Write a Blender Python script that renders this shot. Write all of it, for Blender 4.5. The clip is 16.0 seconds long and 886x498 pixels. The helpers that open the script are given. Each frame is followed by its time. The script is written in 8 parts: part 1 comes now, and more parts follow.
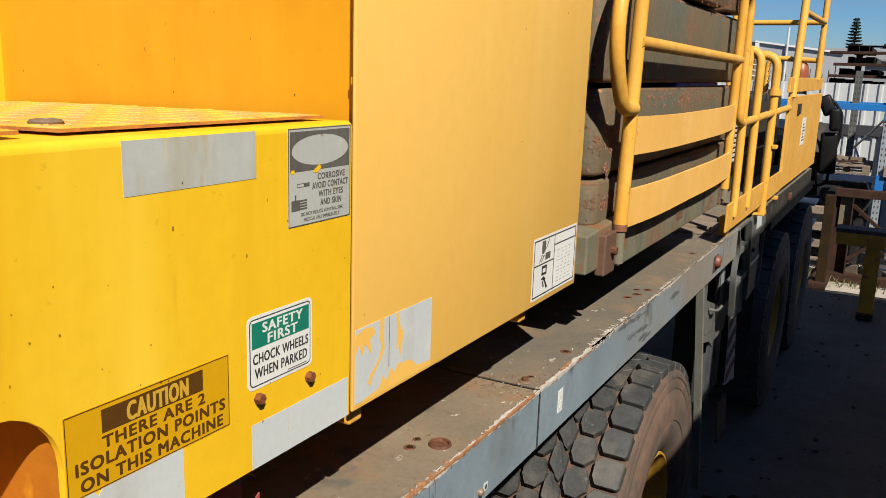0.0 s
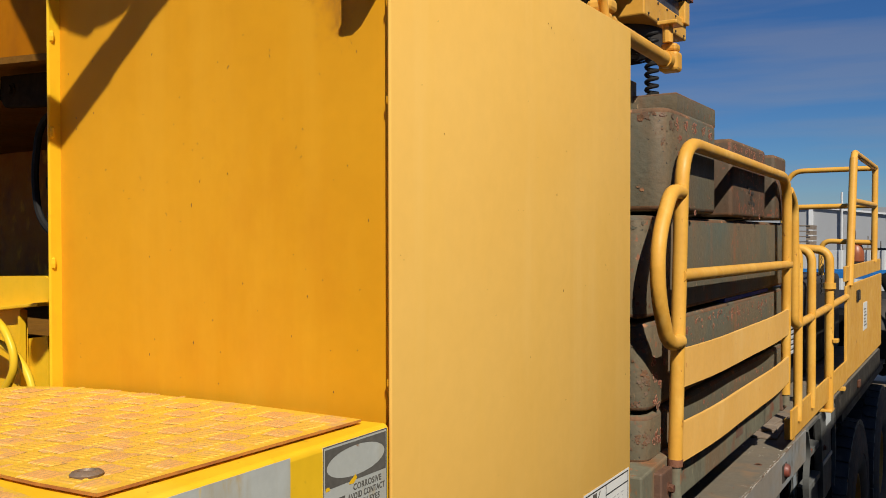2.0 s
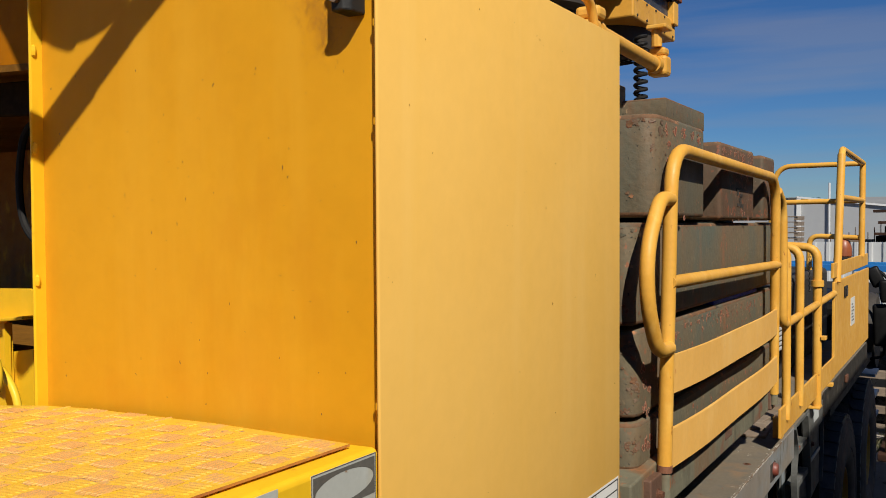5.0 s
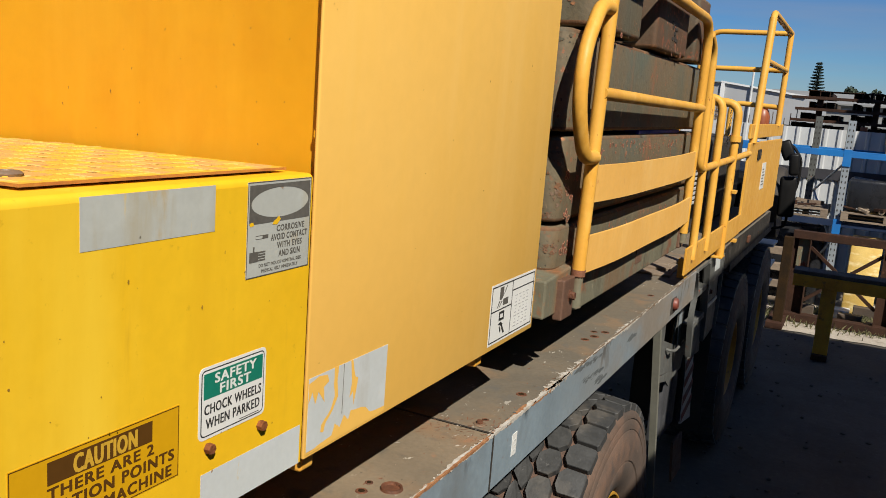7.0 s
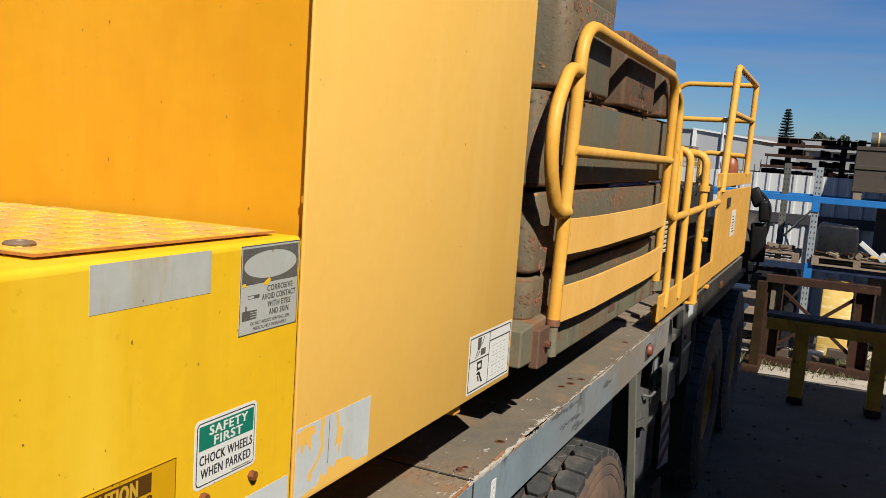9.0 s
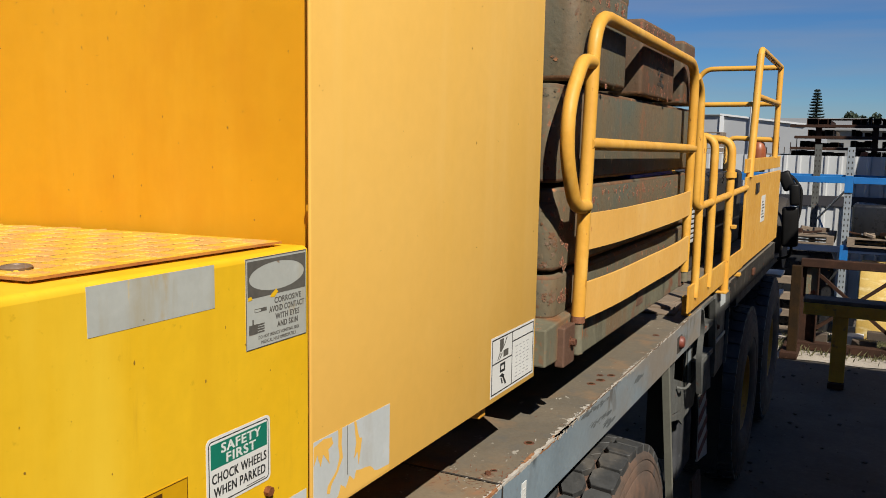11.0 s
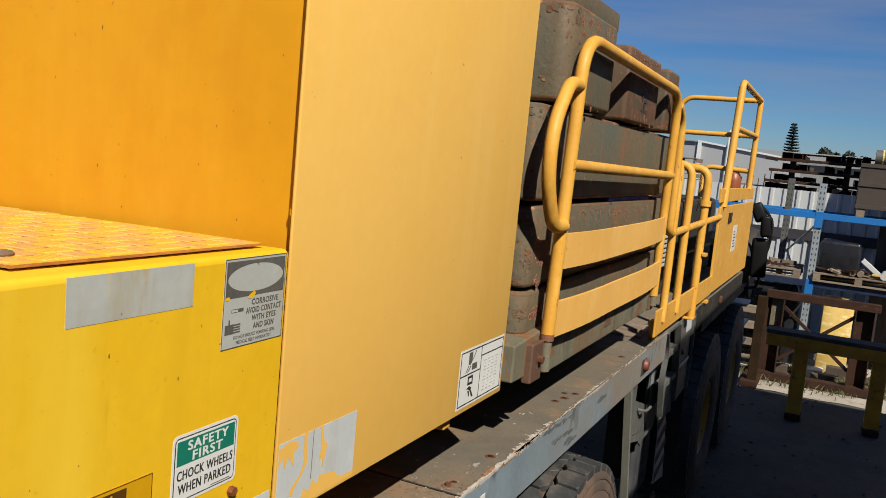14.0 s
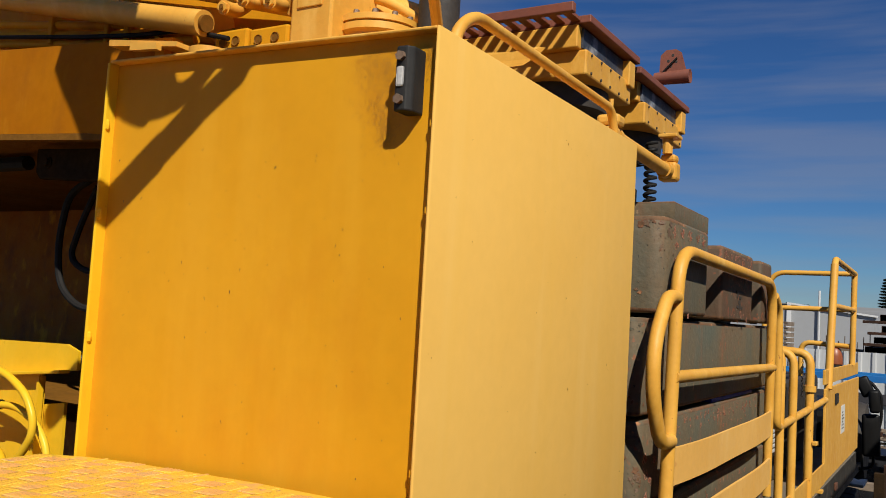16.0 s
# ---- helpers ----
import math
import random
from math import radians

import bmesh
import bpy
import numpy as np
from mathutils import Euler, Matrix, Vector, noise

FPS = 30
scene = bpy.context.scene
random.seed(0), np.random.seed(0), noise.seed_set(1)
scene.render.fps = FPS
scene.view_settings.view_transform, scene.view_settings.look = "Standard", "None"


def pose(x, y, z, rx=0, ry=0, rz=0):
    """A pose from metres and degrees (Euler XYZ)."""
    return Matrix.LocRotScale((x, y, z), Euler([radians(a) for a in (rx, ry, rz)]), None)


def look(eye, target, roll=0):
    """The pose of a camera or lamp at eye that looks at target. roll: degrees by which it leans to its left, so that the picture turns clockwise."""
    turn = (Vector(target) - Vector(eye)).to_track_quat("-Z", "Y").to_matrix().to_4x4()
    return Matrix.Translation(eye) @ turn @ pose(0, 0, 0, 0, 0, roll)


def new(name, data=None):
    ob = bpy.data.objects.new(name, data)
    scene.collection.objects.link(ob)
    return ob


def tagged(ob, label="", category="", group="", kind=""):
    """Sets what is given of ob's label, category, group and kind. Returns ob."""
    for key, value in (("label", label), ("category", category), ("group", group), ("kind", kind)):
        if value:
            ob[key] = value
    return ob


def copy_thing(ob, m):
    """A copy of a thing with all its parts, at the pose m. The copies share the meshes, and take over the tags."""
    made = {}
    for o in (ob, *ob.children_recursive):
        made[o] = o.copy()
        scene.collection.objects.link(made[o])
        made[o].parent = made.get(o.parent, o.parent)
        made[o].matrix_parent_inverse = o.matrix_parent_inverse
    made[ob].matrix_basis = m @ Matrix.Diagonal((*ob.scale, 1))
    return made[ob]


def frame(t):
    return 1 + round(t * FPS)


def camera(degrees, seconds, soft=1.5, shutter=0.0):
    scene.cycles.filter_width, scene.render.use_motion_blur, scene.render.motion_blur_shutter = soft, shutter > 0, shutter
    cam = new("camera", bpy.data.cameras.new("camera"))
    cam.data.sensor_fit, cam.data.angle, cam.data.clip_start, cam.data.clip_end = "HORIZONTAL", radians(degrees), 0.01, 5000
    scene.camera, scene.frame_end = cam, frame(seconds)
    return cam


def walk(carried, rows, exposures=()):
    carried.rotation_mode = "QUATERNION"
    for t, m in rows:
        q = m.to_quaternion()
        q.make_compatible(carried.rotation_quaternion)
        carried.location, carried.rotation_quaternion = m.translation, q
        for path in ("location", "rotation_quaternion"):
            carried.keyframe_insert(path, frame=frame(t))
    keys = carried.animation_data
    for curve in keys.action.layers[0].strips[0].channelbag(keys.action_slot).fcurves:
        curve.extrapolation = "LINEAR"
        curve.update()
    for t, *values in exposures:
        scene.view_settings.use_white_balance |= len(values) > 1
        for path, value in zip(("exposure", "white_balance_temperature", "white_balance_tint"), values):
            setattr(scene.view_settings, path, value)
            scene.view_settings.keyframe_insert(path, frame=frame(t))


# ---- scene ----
cam = camera(55.4, 16.0, soft=0.9)
EXPOSURES = [(0.0, 0.51), (0.5, 0.26), (1.0, 0.27), (1.5, 0.24), (2.0, 0.12), (3.0, 0.08), (5.5, 0.15), (6.0, 0.16), (6.5, 0.22), (7.0, 0.36), (8.0, 0.36), (8.5, 0.42), (8.7, 0.42), (11.0, 0.29),
             (12.0, 0.29), (12.5, 0.36), (13.0, 0.68), (13.5, 0.52), (14.0, 0.26), (14.5, 0.30), (15.0, 0.25), (15.5, 0.10), (16.0, 0.10)]
PATH = [
    (0, (0.694, -0.047, 2.481), (-0.239, 1.671, 2.057), 1.9),
    (0.5, (0.7, -0.039, 2.523), (-0.215, 1.718, 2.244), 2.4),
    (1, (0.738, -0.022, 2.57), (-0.207, 1.728, 2.363), 1.3),
    (1.5, (0.74, -0.01, 2.615), (-0.266, 1.713, 2.489), -0.1),
    (2, (0.716, -0.023, 2.67), (-0.363, 1.661, 2.638), -0.1),
    (2.5, (0.707, -0.035, 2.718), (-0.415, 1.62, 2.756), 0.1),
    (3, (0.706, -0.042, 2.753), (-0.458, 1.583, 2.832), -0.1),
    (3.2, (0.707, -0.048, 2.763), (-0.476, 1.562, 2.862), -0.3),
    (5.3, (0.712, -0.011, 2.688), (-0.315, 1.702, 2.579), 0.1),
    (5.5, (0.706, -0.017, 2.661), (-0.304, 1.703, 2.51), 0.5),
    (6, (0.695, -0.006, 2.591), (-0.292, 1.711, 2.31), 0.8),
    (6.5, (0.692, -0.014, 2.543), (-0.248, 1.71, 2.165), 1.9),
    (7, (0.711, -0.053, 2.528), (-0.159, 1.71, 2.166), 4.3),
    (7.5, (0.703, -0.122, 2.515), (-0.158, 1.654, 2.194), 6.0),
    (8, (0.725, -0.143, 2.481), (-0.121, 1.633, 2.118), 5.7),
    (8.5, (0.74, -0.129, 2.52), (-0.087, 1.666, 2.207), 5.4),
    (8.7, (0.742, -0.129, 2.544), (-0.084, 1.674, 2.283), 4.9),
    (10.8, (0.767, -0.095, 2.585), (-0.133, 1.677, 2.361), 1.1),
    (11, (0.76, -0.086, 2.562), (-0.144, 1.68, 2.307), 1.0),
    (11.5, (0.753, -0.089, 2.553), (-0.154, 1.67, 2.266), 1.1),
    (12, (0.779, -0.099, 2.565), (-0.117, 1.666, 2.279), 0.9),
    (12.5, (0.756, -0.079, 2.485), (-0.13, 1.656, 2.034), 2.1),
    (13, (0.728, -0.106, 2.436), (-0.152, 1.606, 1.891), 4.9),
    (13.5, (0.746, -0.099, 2.508), (-0.117, 1.658, 2.097), 5.7),
    (14, (0.755, -0.104, 2.577), (-0.091, 1.692, 2.338), 5.4),
    (14.5, (0.76, -0.102, 2.616), (-0.086, 1.705, 2.471), 4.6),
    (15, (0.735, -0.117, 2.652), (-0.172, 1.664, 2.591), 4.4),
    (15.5, (0.715, -0.143, 2.682), (-0.281, 1.59, 2.732), 3.6),
    (16, (0.708, -0.151, 2.711), (-0.334, 1.55, 2.855), 3.3),
]
walk(cam, [(t, look(eye, target, roll)) for t, eye, target, roll in PATH], EXPOSURES)

# ---- sky and sun ----
SUN = Vector((0.78, -0.76, 1.06)).normalized()  # towards the sun
world = bpy.data.worlds.new("sky")
scene.world = world
world.use_nodes = True
wn, wl = world.node_tree.nodes, world.node_tree.links
sky = wn.new("ShaderNodeTexSky")
sky.sky_type = "NISHITA"
sky.sun_disc = False
sky.sun_elevation = math.asin(SUN.z)
sky.sun_rotation = math.atan2(SUN.x, SUN.y)
sky.air_density, sky.dust_density, sky.ozone_density = 1.0, 0.0, 8.0
wtc, wmap, wnoise, wramp, wmix = (wn.new(n) for n in ("ShaderNodeTexCoord", "ShaderNodeMapping", "ShaderNodeTexNoise", "ShaderNodeValToRGB", "ShaderNodeMixRGB"))
wmap.inputs["Scale"].default_value = (2.0, 2.0, 24.0)
wmap.inputs["Location"].default_value = (3.7, 1.2, 0.4)
wl.new(wtc.outputs["Generated"], wmap.inputs["Vector"])
wl.new(wmap.outputs[0], wnoise.inputs["Vector"])
wnoise.inputs["Scale"].default_value, wnoise.inputs["Detail"].default_value = 1.3, 7.0
wramp.color_ramp.elements[0].position, wramp.color_ramp.elements[1].position = 0.42, 0.66
wramp.color_ramp.elements[1].color = (0.30, 0.30, 0.30, 1)
wl.new(wnoise.outputs["Fac"], wramp.inputs["Fac"])
wl.new(wramp.outputs["Color"], wmix.inputs["Fac"])
whue = wn.new("ShaderNodeHueSaturation")
whue.inputs["Saturation"].default_value = 1.15
wl.new(sky.outputs[0], whue.inputs["Color"])
wtint = wn.new("ShaderNodeMixRGB")
wtint.blend_type, wtint.inputs["Fac"].default_value = "MULTIPLY", 1.0
wsep, wup, whaze = wn.new("ShaderNodeSeparateXYZ"), wn.new("ShaderNodeMapRange"), wn.new("ShaderNodeMixRGB")
wl.new(wtc.outputs["Generated"], wsep.inputs[0])
wl.new(wsep.outputs["Z"], wup.inputs["Value"])
wup.inputs["From Min"].default_value, wup.inputs["From Max"].default_value = 0.02, 0.36
wl.new(wup.outputs[0], whaze.inputs["Fac"])
whaze.inputs[1].default_value, whaze.inputs[2].default_value = (0.80, 1.02, 1.22, 1), (1.03, 1.0, 1.20, 1)
wl.new(whaze.outputs[0], wtint.inputs[2])
wl.new(whue.outputs[0], wtint.inputs[1])
wl.new(wtint.outputs[0], wmix.inputs[1])
wmix.inputs[2].default_value = (5.2, 5.3, 6.3, 1)
wbg = wn["Background"]
wbg.inputs["Strength"].default_value = 0.046
wl.new(wmix.outputs[0], wbg.inputs["Color"])
lamp = bpy.data.lights.new("sun", "SUN")
lamp.energy, lamp.angle, lamp.color = 5.0, radians(0.53), (1.0, 0.95, 0.86)
new("sun", lamp).matrix_world = look(SUN * 60, (0, 0, 0))


# ---- materials ----
def mix(nt, fac, a, b, mode="MIX"):
    """A colour mix node; a, b and fac are sockets or values."""
    n = nt.nodes.new("ShaderNodeMixRGB")
    n.blend_type = mode
    for slot, v in zip(("Fac", 1, 2), (fac, a, b)):
        if isinstance(v, bpy.types.NodeSocket):
            nt.links.new(v, n.inputs[slot])
        else:
            n.inputs[slot].default_value = v if slot == "Fac" else (*v, 1)[:4]
    return n.outputs[0]


def noise_fac(nt, vec, scale, lo, hi, detail=5.0, rough=0.55, stretch=(1, 1, 1), offset=0.0):
    """A noise between lo and hi cut to 0..1."""
    m, n, r = nt.nodes.new("ShaderNodeMapping"), nt.nodes.new("ShaderNodeTexNoise"), nt.nodes.new("ShaderNodeMapRange")
    m.inputs["Scale"].default_value = stretch
    m.inputs["Location"].default_value = (offset, offset * 1.7, offset * 0.6)
    nt.links.new(vec, m.inputs["Vector"])
    nt.links.new(m.outputs[0], n.inputs["Vector"])
    n.inputs["Scale"].default_value, n.inputs["Detail"].default_value, n.inputs["Roughness"].default_value = scale, detail, rough
    r.inputs["From Min"].default_value, r.inputs["From Max"].default_value = lo, hi
    nt.links.new(n.outputs["Fac"], r.inputs["Value"])
    return r.outputs[0]


def surface(name, base, second=None, rough=0.6, metal=0.0, grain=60, big=3.0, spread=0.12, bump=0.15, bump_scale=120,
            layers=(), stretch=(1, 1, 1), per_object=0.0, spec=0.5):
    """A weathered surface. layers: (colour, noise scale, lo, hi, stretch) laid over the base, in order; a sixth value is the scale of the patches in which it lies."""
    mat = bpy.data.materials.new(name)
    mat.use_nodes = True
    nt = mat.node_tree
    bsdf = nt.nodes["Principled BSDF"]
    vec = nt.nodes.new("ShaderNodeTexCoord").outputs["Object"]
    second = second or tuple(c * (1 - spread) for c in base)
    col = mix(nt, noise_fac(nt, vec, big, 0.35, 0.65, stretch=stretch), base, second)
    fine = noise_fac(nt, vec, grain, 0.3, 0.7, stretch=stretch, offset=3.1)
    col = mix(nt, fine, col, mix(nt, 1.0, col, (1 - spread,) * 3, "MULTIPLY"))
    for k, (c, sc, lo, hi, st, *where) in enumerate(layers):
        fac = noise_fac(nt, vec, sc, lo, hi, 8.0, 0.6, st, offset=7.3 * (k + 1))
        if where:
            fac = mix(nt, 1.0, fac, noise_fac(nt, vec, where[0], 0.48, 0.58, 3.0, 0.5, offset=2.9 * (k + 1)), "MULTIPLY")
        col = mix(nt, fac, col, c)
    if per_object:
        info = nt.nodes.new("ShaderNodeObjectInfo")
        r = nt.nodes.new("ShaderNodeMapRange")
        r.inputs["To Min"].default_value, r.inputs["To Max"].default_value = 1 - per_object, 1.0
        nt.links.new(info.outputs["Random"], r.inputs["Value"])
        col = mix(nt, 1.0, col, r.outputs[0], "MULTIPLY")
    nt.links.new(col, bsdf.inputs["Base Color"])
    rr = nt.nodes.new("ShaderNodeMapRange")
    rr.inputs["To Min"].default_value, rr.inputs["To Max"].default_value = max(rough - 0.1, 0.02), min(rough + 0.12, 1)
    nt.links.new(noise_fac(nt, vec, big * 3, 0.3, 0.7, offset=11), rr.inputs["Value"])
    nt.links.new(rr.outputs[0], bsdf.inputs["Roughness"])
    bsdf.inputs["Metallic"].default_value = metal
    bsdf.inputs["Specular IOR Level"].default_value = spec
    if bump:
        b = nt.nodes.new("ShaderNodeBump")
        b.inputs["Strength"].default_value, b.inputs["Distance"].default_value = bump, 0.004
        nt.links.new(noise_fac(nt, vec, bump_scale, 0.2, 0.8, stretch=stretch, offset=5), b.inputs["Height"])
        nt.links.new(b.outputs[0], bsdf.inputs["Normal"])
    return mat


RUST = (0.20, 0.055, 0.022)
V = (1, 1, 0.12)  # runs downwards
paint_vivid = surface("vivid_yellow_paint", (0.83, 0.492, 0.018), (0.79, 0.452, 0.014), 0.42, grain=40, spread=0.06, bump=0.03, bump_scale=60, spec=0.22,
                      layers=(((0.74, 0.42, 0.014), 10, 0.54, 0.75, V), ((0.85, 0.55, 0.04), 5, 0.52, 0.75, V), ((0.60, 0.33, 0.02), 16, 0.60, 0.74, V, 2.5), ((0.66, 0.38, 0.015), 60, 0.64, 0.72, (1, 1, 1))))
paint_faded = surface("faded_yellow_paint", (0.815, 0.478, 0.108), (0.80, 0.458, 0.095), 0.7, grain=30, spread=0.04, bump=0.03, bump_scale=60, spec=0.10,
                      layers=(((0.83, 0.515, 0.142), 9, 0.55, 0.9, (1, 1, 0.06)), ((0.78, 0.447, 0.082), 5, 0.54, 0.8, (1, 1, 0.12))))
paint_panel = surface("orange_yellow_paint", (0.66, 0.312, 0.012), (0.60, 0.265, 0.009), 0.42, grain=30, spread=0.05, big=1.6, bump=0.03, bump_scale=60, spec=0.14,
                      layers=(((0.69, 0.350, 0.024), 8, 0.50, 0.9, (1, 1, 0.1)), ((0.56, 0.23, 0.010), 3.5, 0.55, 0.8, (1, 1, 0.5))))
paint_rail = surface("rail_yellow_paint", (0.73, 0.385, 0.060), (0.67, 0.325, 0.042), 0.48, grain=70, spread=0.08, big=6, bump=0.08, bump_scale=90, spec=0.35,
                     layers=(((0.80, 0.48, 0.11), 12, 0.54, 0.75, (1, 1, 0.4)), ((0.30, 0.10, 0.02), 35, 0.66, 0.72, (1, 1, 0.5))))
# Deep orange-yellow with darker brown patches.
paint_dim = surface("deep_orange_yellow_paint", (0.66, 0.30, 0.010), (0.58, 0.24, 0.008), 0.55, grain=40, spread=0.1, big=2.5, bump=0.05, spec=0.1,
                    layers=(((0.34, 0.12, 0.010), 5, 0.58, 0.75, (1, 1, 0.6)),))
# Foot-hole rust darkened for its shade; orange doubles as bounce in the slewing cavity.
recess_rust_shade = surface("rusty_shaded_orange_recess_paint", (0.47, 0.165, 0.012), (0.40, 0.125, 0.012), 0.6, grain=50, spread=0.12, big=6, bump=0.1, spec=0.2,
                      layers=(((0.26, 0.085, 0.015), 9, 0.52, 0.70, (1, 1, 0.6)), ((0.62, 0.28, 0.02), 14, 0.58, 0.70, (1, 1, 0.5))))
deck_steel = surface("worn_deck_steel", (0.245, 0.185, 0.118), (0.190, 0.150, 0.100), 0.72, grain=90, spread=0.16, big=4, bump=0.10, bump_scale=160, spec=0.4,
                     layers=(((0.25, 0.145, 0.075), 6, 0.52, 0.74, (1, 1, 1)), ((0.115, 0.102, 0.082), 9, 0.55, 0.68, (1, 1, 1)), ((0.28, 0.15, 0.08), 20, 0.60, 0.68, (1, 1, 1), 3),
                             ((0.48, 0.42, 0.33), 45, 0.645, 0.665, (1, 0.5, 1), 4), ((0.055, 0.05, 0.043), 80, 0.66, 0.70, (1, 1, 1), 6)))
deck_dark = surface("worn_dark_deck_steel", (0.190, 0.152, 0.105), (0.150, 0.126, 0.092), 0.7, grain=90, spread=0.16, big=4, bump=0.10, bump_scale=160, spec=0.4,
                    layers=(((0.25, 0.155, 0.082), 5, 0.54, 0.74, (1, 1, 1)), ((0.12, 0.11, 0.092), 9, 0.54, 0.70, (1, 1, 1)), ((0.44, 0.40, 0.33), 45, 0.645, 0.665, (1, 0.5, 1), 4)))
speck_brown = surface("brown_speck", (0.38, 0.20, 0.015), (0.27, 0.135, 0.012), 0.7, spread=0.2, bump=0)
fascia_paint = surface("blue_grey_paint", (0.235, 0.292, 0.325), (0.20, 0.245, 0.272), 0.5, grain=60, spread=0.12, big=4, bump=0.08,
                       layers=(((0.155, 0.172, 0.178), 5, 0.52, 0.70, (1, 0.6, 0.5)), ((0.05, 0.053, 0.053), 16, 0.57, 0.62, (1, 0.5, 0.25), 2.2), ((0.21, 0.14, 0.095), 40, 0.64, 0.74, (1, 0.7, 1), 4), ((0.36, 0.40, 0.42), 60, 0.64, 0.72, V, 3)))
nt = fascia_paint.node_tree
place, split, along = nt.nodes.new("ShaderNodeNewGeometry"), nt.nodes.new("ShaderNodeSeparateXYZ"), nt.nodes.new("ShaderNodeMapRange")
nt.links.new(place.outputs["Position"], split.inputs[0])
nt.links.new(split.outputs["Y"], along.inputs["Value"])
along.inputs["From Min"].default_value, along.inputs["From Max"].default_value, along.inputs["To Max"].default_value = 2.1, 3.3, 0.9
rub = noise_fac(nt, nt.nodes.new("ShaderNodeTexCoord").outputs["Object"], 5.0, 0.30, 0.56, 6.0, 0.6, (1, 0.5, 1), 4.4)
cover_up = mix(nt, 1.0, along.outputs[0], rub, "MULTIPLY")
old = nt.nodes["Principled BSDF"].inputs["Base Color"].links[0].from_socket
nt.links.new(mix(nt, cover_up, old, (0.235, 0.195, 0.150)), nt.nodes["Principled BSDF"].inputs["Base Color"])
scuff_dark = surface("dark_rubber_scuff", (0.095, 0.105, 0.105), (0.13, 0.14, 0.14), 0.7, grain=120, spread=0.3, big=30, bump=0.1)
frame_grey = surface("grey_green_frame_paint", (0.185, 0.172, 0.115), (0.155, 0.140, 0.092), 0.65, grain=60, spread=0.18, big=5, bump=0.14, spec=0.25,
                     layers=(((0.20, 0.10, 0.045), 5, 0.52, 0.68, V), ((0.07, 0.064, 0.045), 9, 0.56, 0.70, V), (RUST, 12, 0.54, 0.62, (1, 0.6, 0.8), 4), ((0.26, 0.12, 0.055), 34, 0.58, 0.64, (1, 1, 0.6), 3), ((0.27, 0.235, 0.155), 40, 0.60, 0.66, (1, 1, 0.4), 5)))
slab_paint = surface("dark_counterweight_paint", (0.150, 0.132, 0.082), (0.165, 0.118, 0.068), 0.62, grain=80, spread=0.22, big=2.2, bump=0.3, bump_scale=50, spec=0.3,
                     layers=(((0.195, 0.108, 0.052), 2.4, 0.50, 0.70, (1, 1, 0.6)), ((0.100, 0.108, 0.080), 3, 0.50, 0.68, (1, 1, 0.5)), ((0.22, 0.105, 0.050), 7, 0.56, 0.72, V), ((0.20, 0.17, 0.11), 30, 0.58, 0.72, (1, 1, 0.4), 4),
                             ((0.24, 0.10, 0.05), 40, 0.60, 0.64, (1, 1, 1), 2.4), ((0.38, 0.25, 0.14), 60, 0.63, 0.67, (1, 1, 0.5), 4.5), ((0.04, 0.038, 0.03), 70, 0.64, 0.70, (1, 1, 1))))
slab_brown = surface("rusty_brown_counterweight", (0.155, 0.080, 0.044), (0.120, 0.072, 0.042), 0.66, grain=80, spread=0.2, big=4, bump=0.25, bump_scale=60, spec=0.3,
                     layers=(((0.095, 0.078, 0.052), 4, 0.48, 0.66, (1, 1, 0.6)), ((0.23, 0.082, 0.042), 34, 0.56, 0.59, (1, 1, 1), 3.5), ((0.33, 0.22, 0.14), 60, 0.62, 0.65, (1, 1, 1), 5)))
# Rusty brown, deepened to carry the shade on the yard's support frame.
rust_steel = surface("brown_rusty_steel", (0.040, 0.022, 0.015), (0.060, 0.029, 0.018), 0.75, grain=90, spread=0.25, big=7, bump=0.3, bump_scale=150, spec=0.12,
                     layers=(((0.12, 0.058, 0.034), 12, 0.62, 0.72, (1, 1, 1)),))
red_oxide = surface("red_oxide_paint", (0.24, 0.075, 0.04), (0.19, 0.06, 0.035), 0.6, grain=80, spread=0.12, big=5, bump=0.1)
bracket_brown = surface("red_brown_bracket_paint", (0.155, 0.082, 0.050), (0.12, 0.062, 0.038), 0.6, grain=90, spread=0.2, big=8, bump=0.2,
                        layers=(((0.24, 0.13, 0.08), 14, 0.58, 0.70, (1, 1, 1)),))
bolt_rust = surface("rusty_bolt", (0.17, 0.06, 0.025), (0.10, 0.04, 0.02), 0.7, grain=200, spread=0.3, big=40, bump=0.4, bump_scale=300)
bolt_orange = surface("orange_rust_bolt", (0.30, 0.105, 0.035), (0.19, 0.065, 0.025), 0.75, grain=200, spread=0.3, big=60, bump=0.4, bump_scale=300, spec=0.15)
bolt_steel = surface("weathered_zinc_bolt", (0.25, 0.17, 0.11), (0.17, 0.105, 0.065), 0.5, 0.15, grain=200, spread=0.2, big=30, bump=0.2, bump_scale=300)
rubber = surface("dusty_tyre_rubber", (0.056, 0.056, 0.054), (0.042, 0.042, 0.041), 0.55, grain=90, spread=0.25, big=9, bump=0.12, bump_scale=90,
                 layers=(((0.125, 0.108, 0.088), 5, 0.50, 0.72, (1, 1, 1)), ((0.12, 0.115, 0.11), 60, 0.58, 0.72, (1, 1, 1), 10)))
rubber_pale = surface("pale_dust_on_tyre_rubber", (0.150, 0.140, 0.118), (0.105, 0.098, 0.085), 0.8, grain=90, spread=0.25, big=7, bump=0.2, bump_scale=90, spec=0.2,
                      layers=(((0.20, 0.165, 0.125), 9, 0.52, 0.70, (1, 1, 1)), ((0.06, 0.058, 0.055), 12, 0.60, 0.72, (1, 1, 1))))
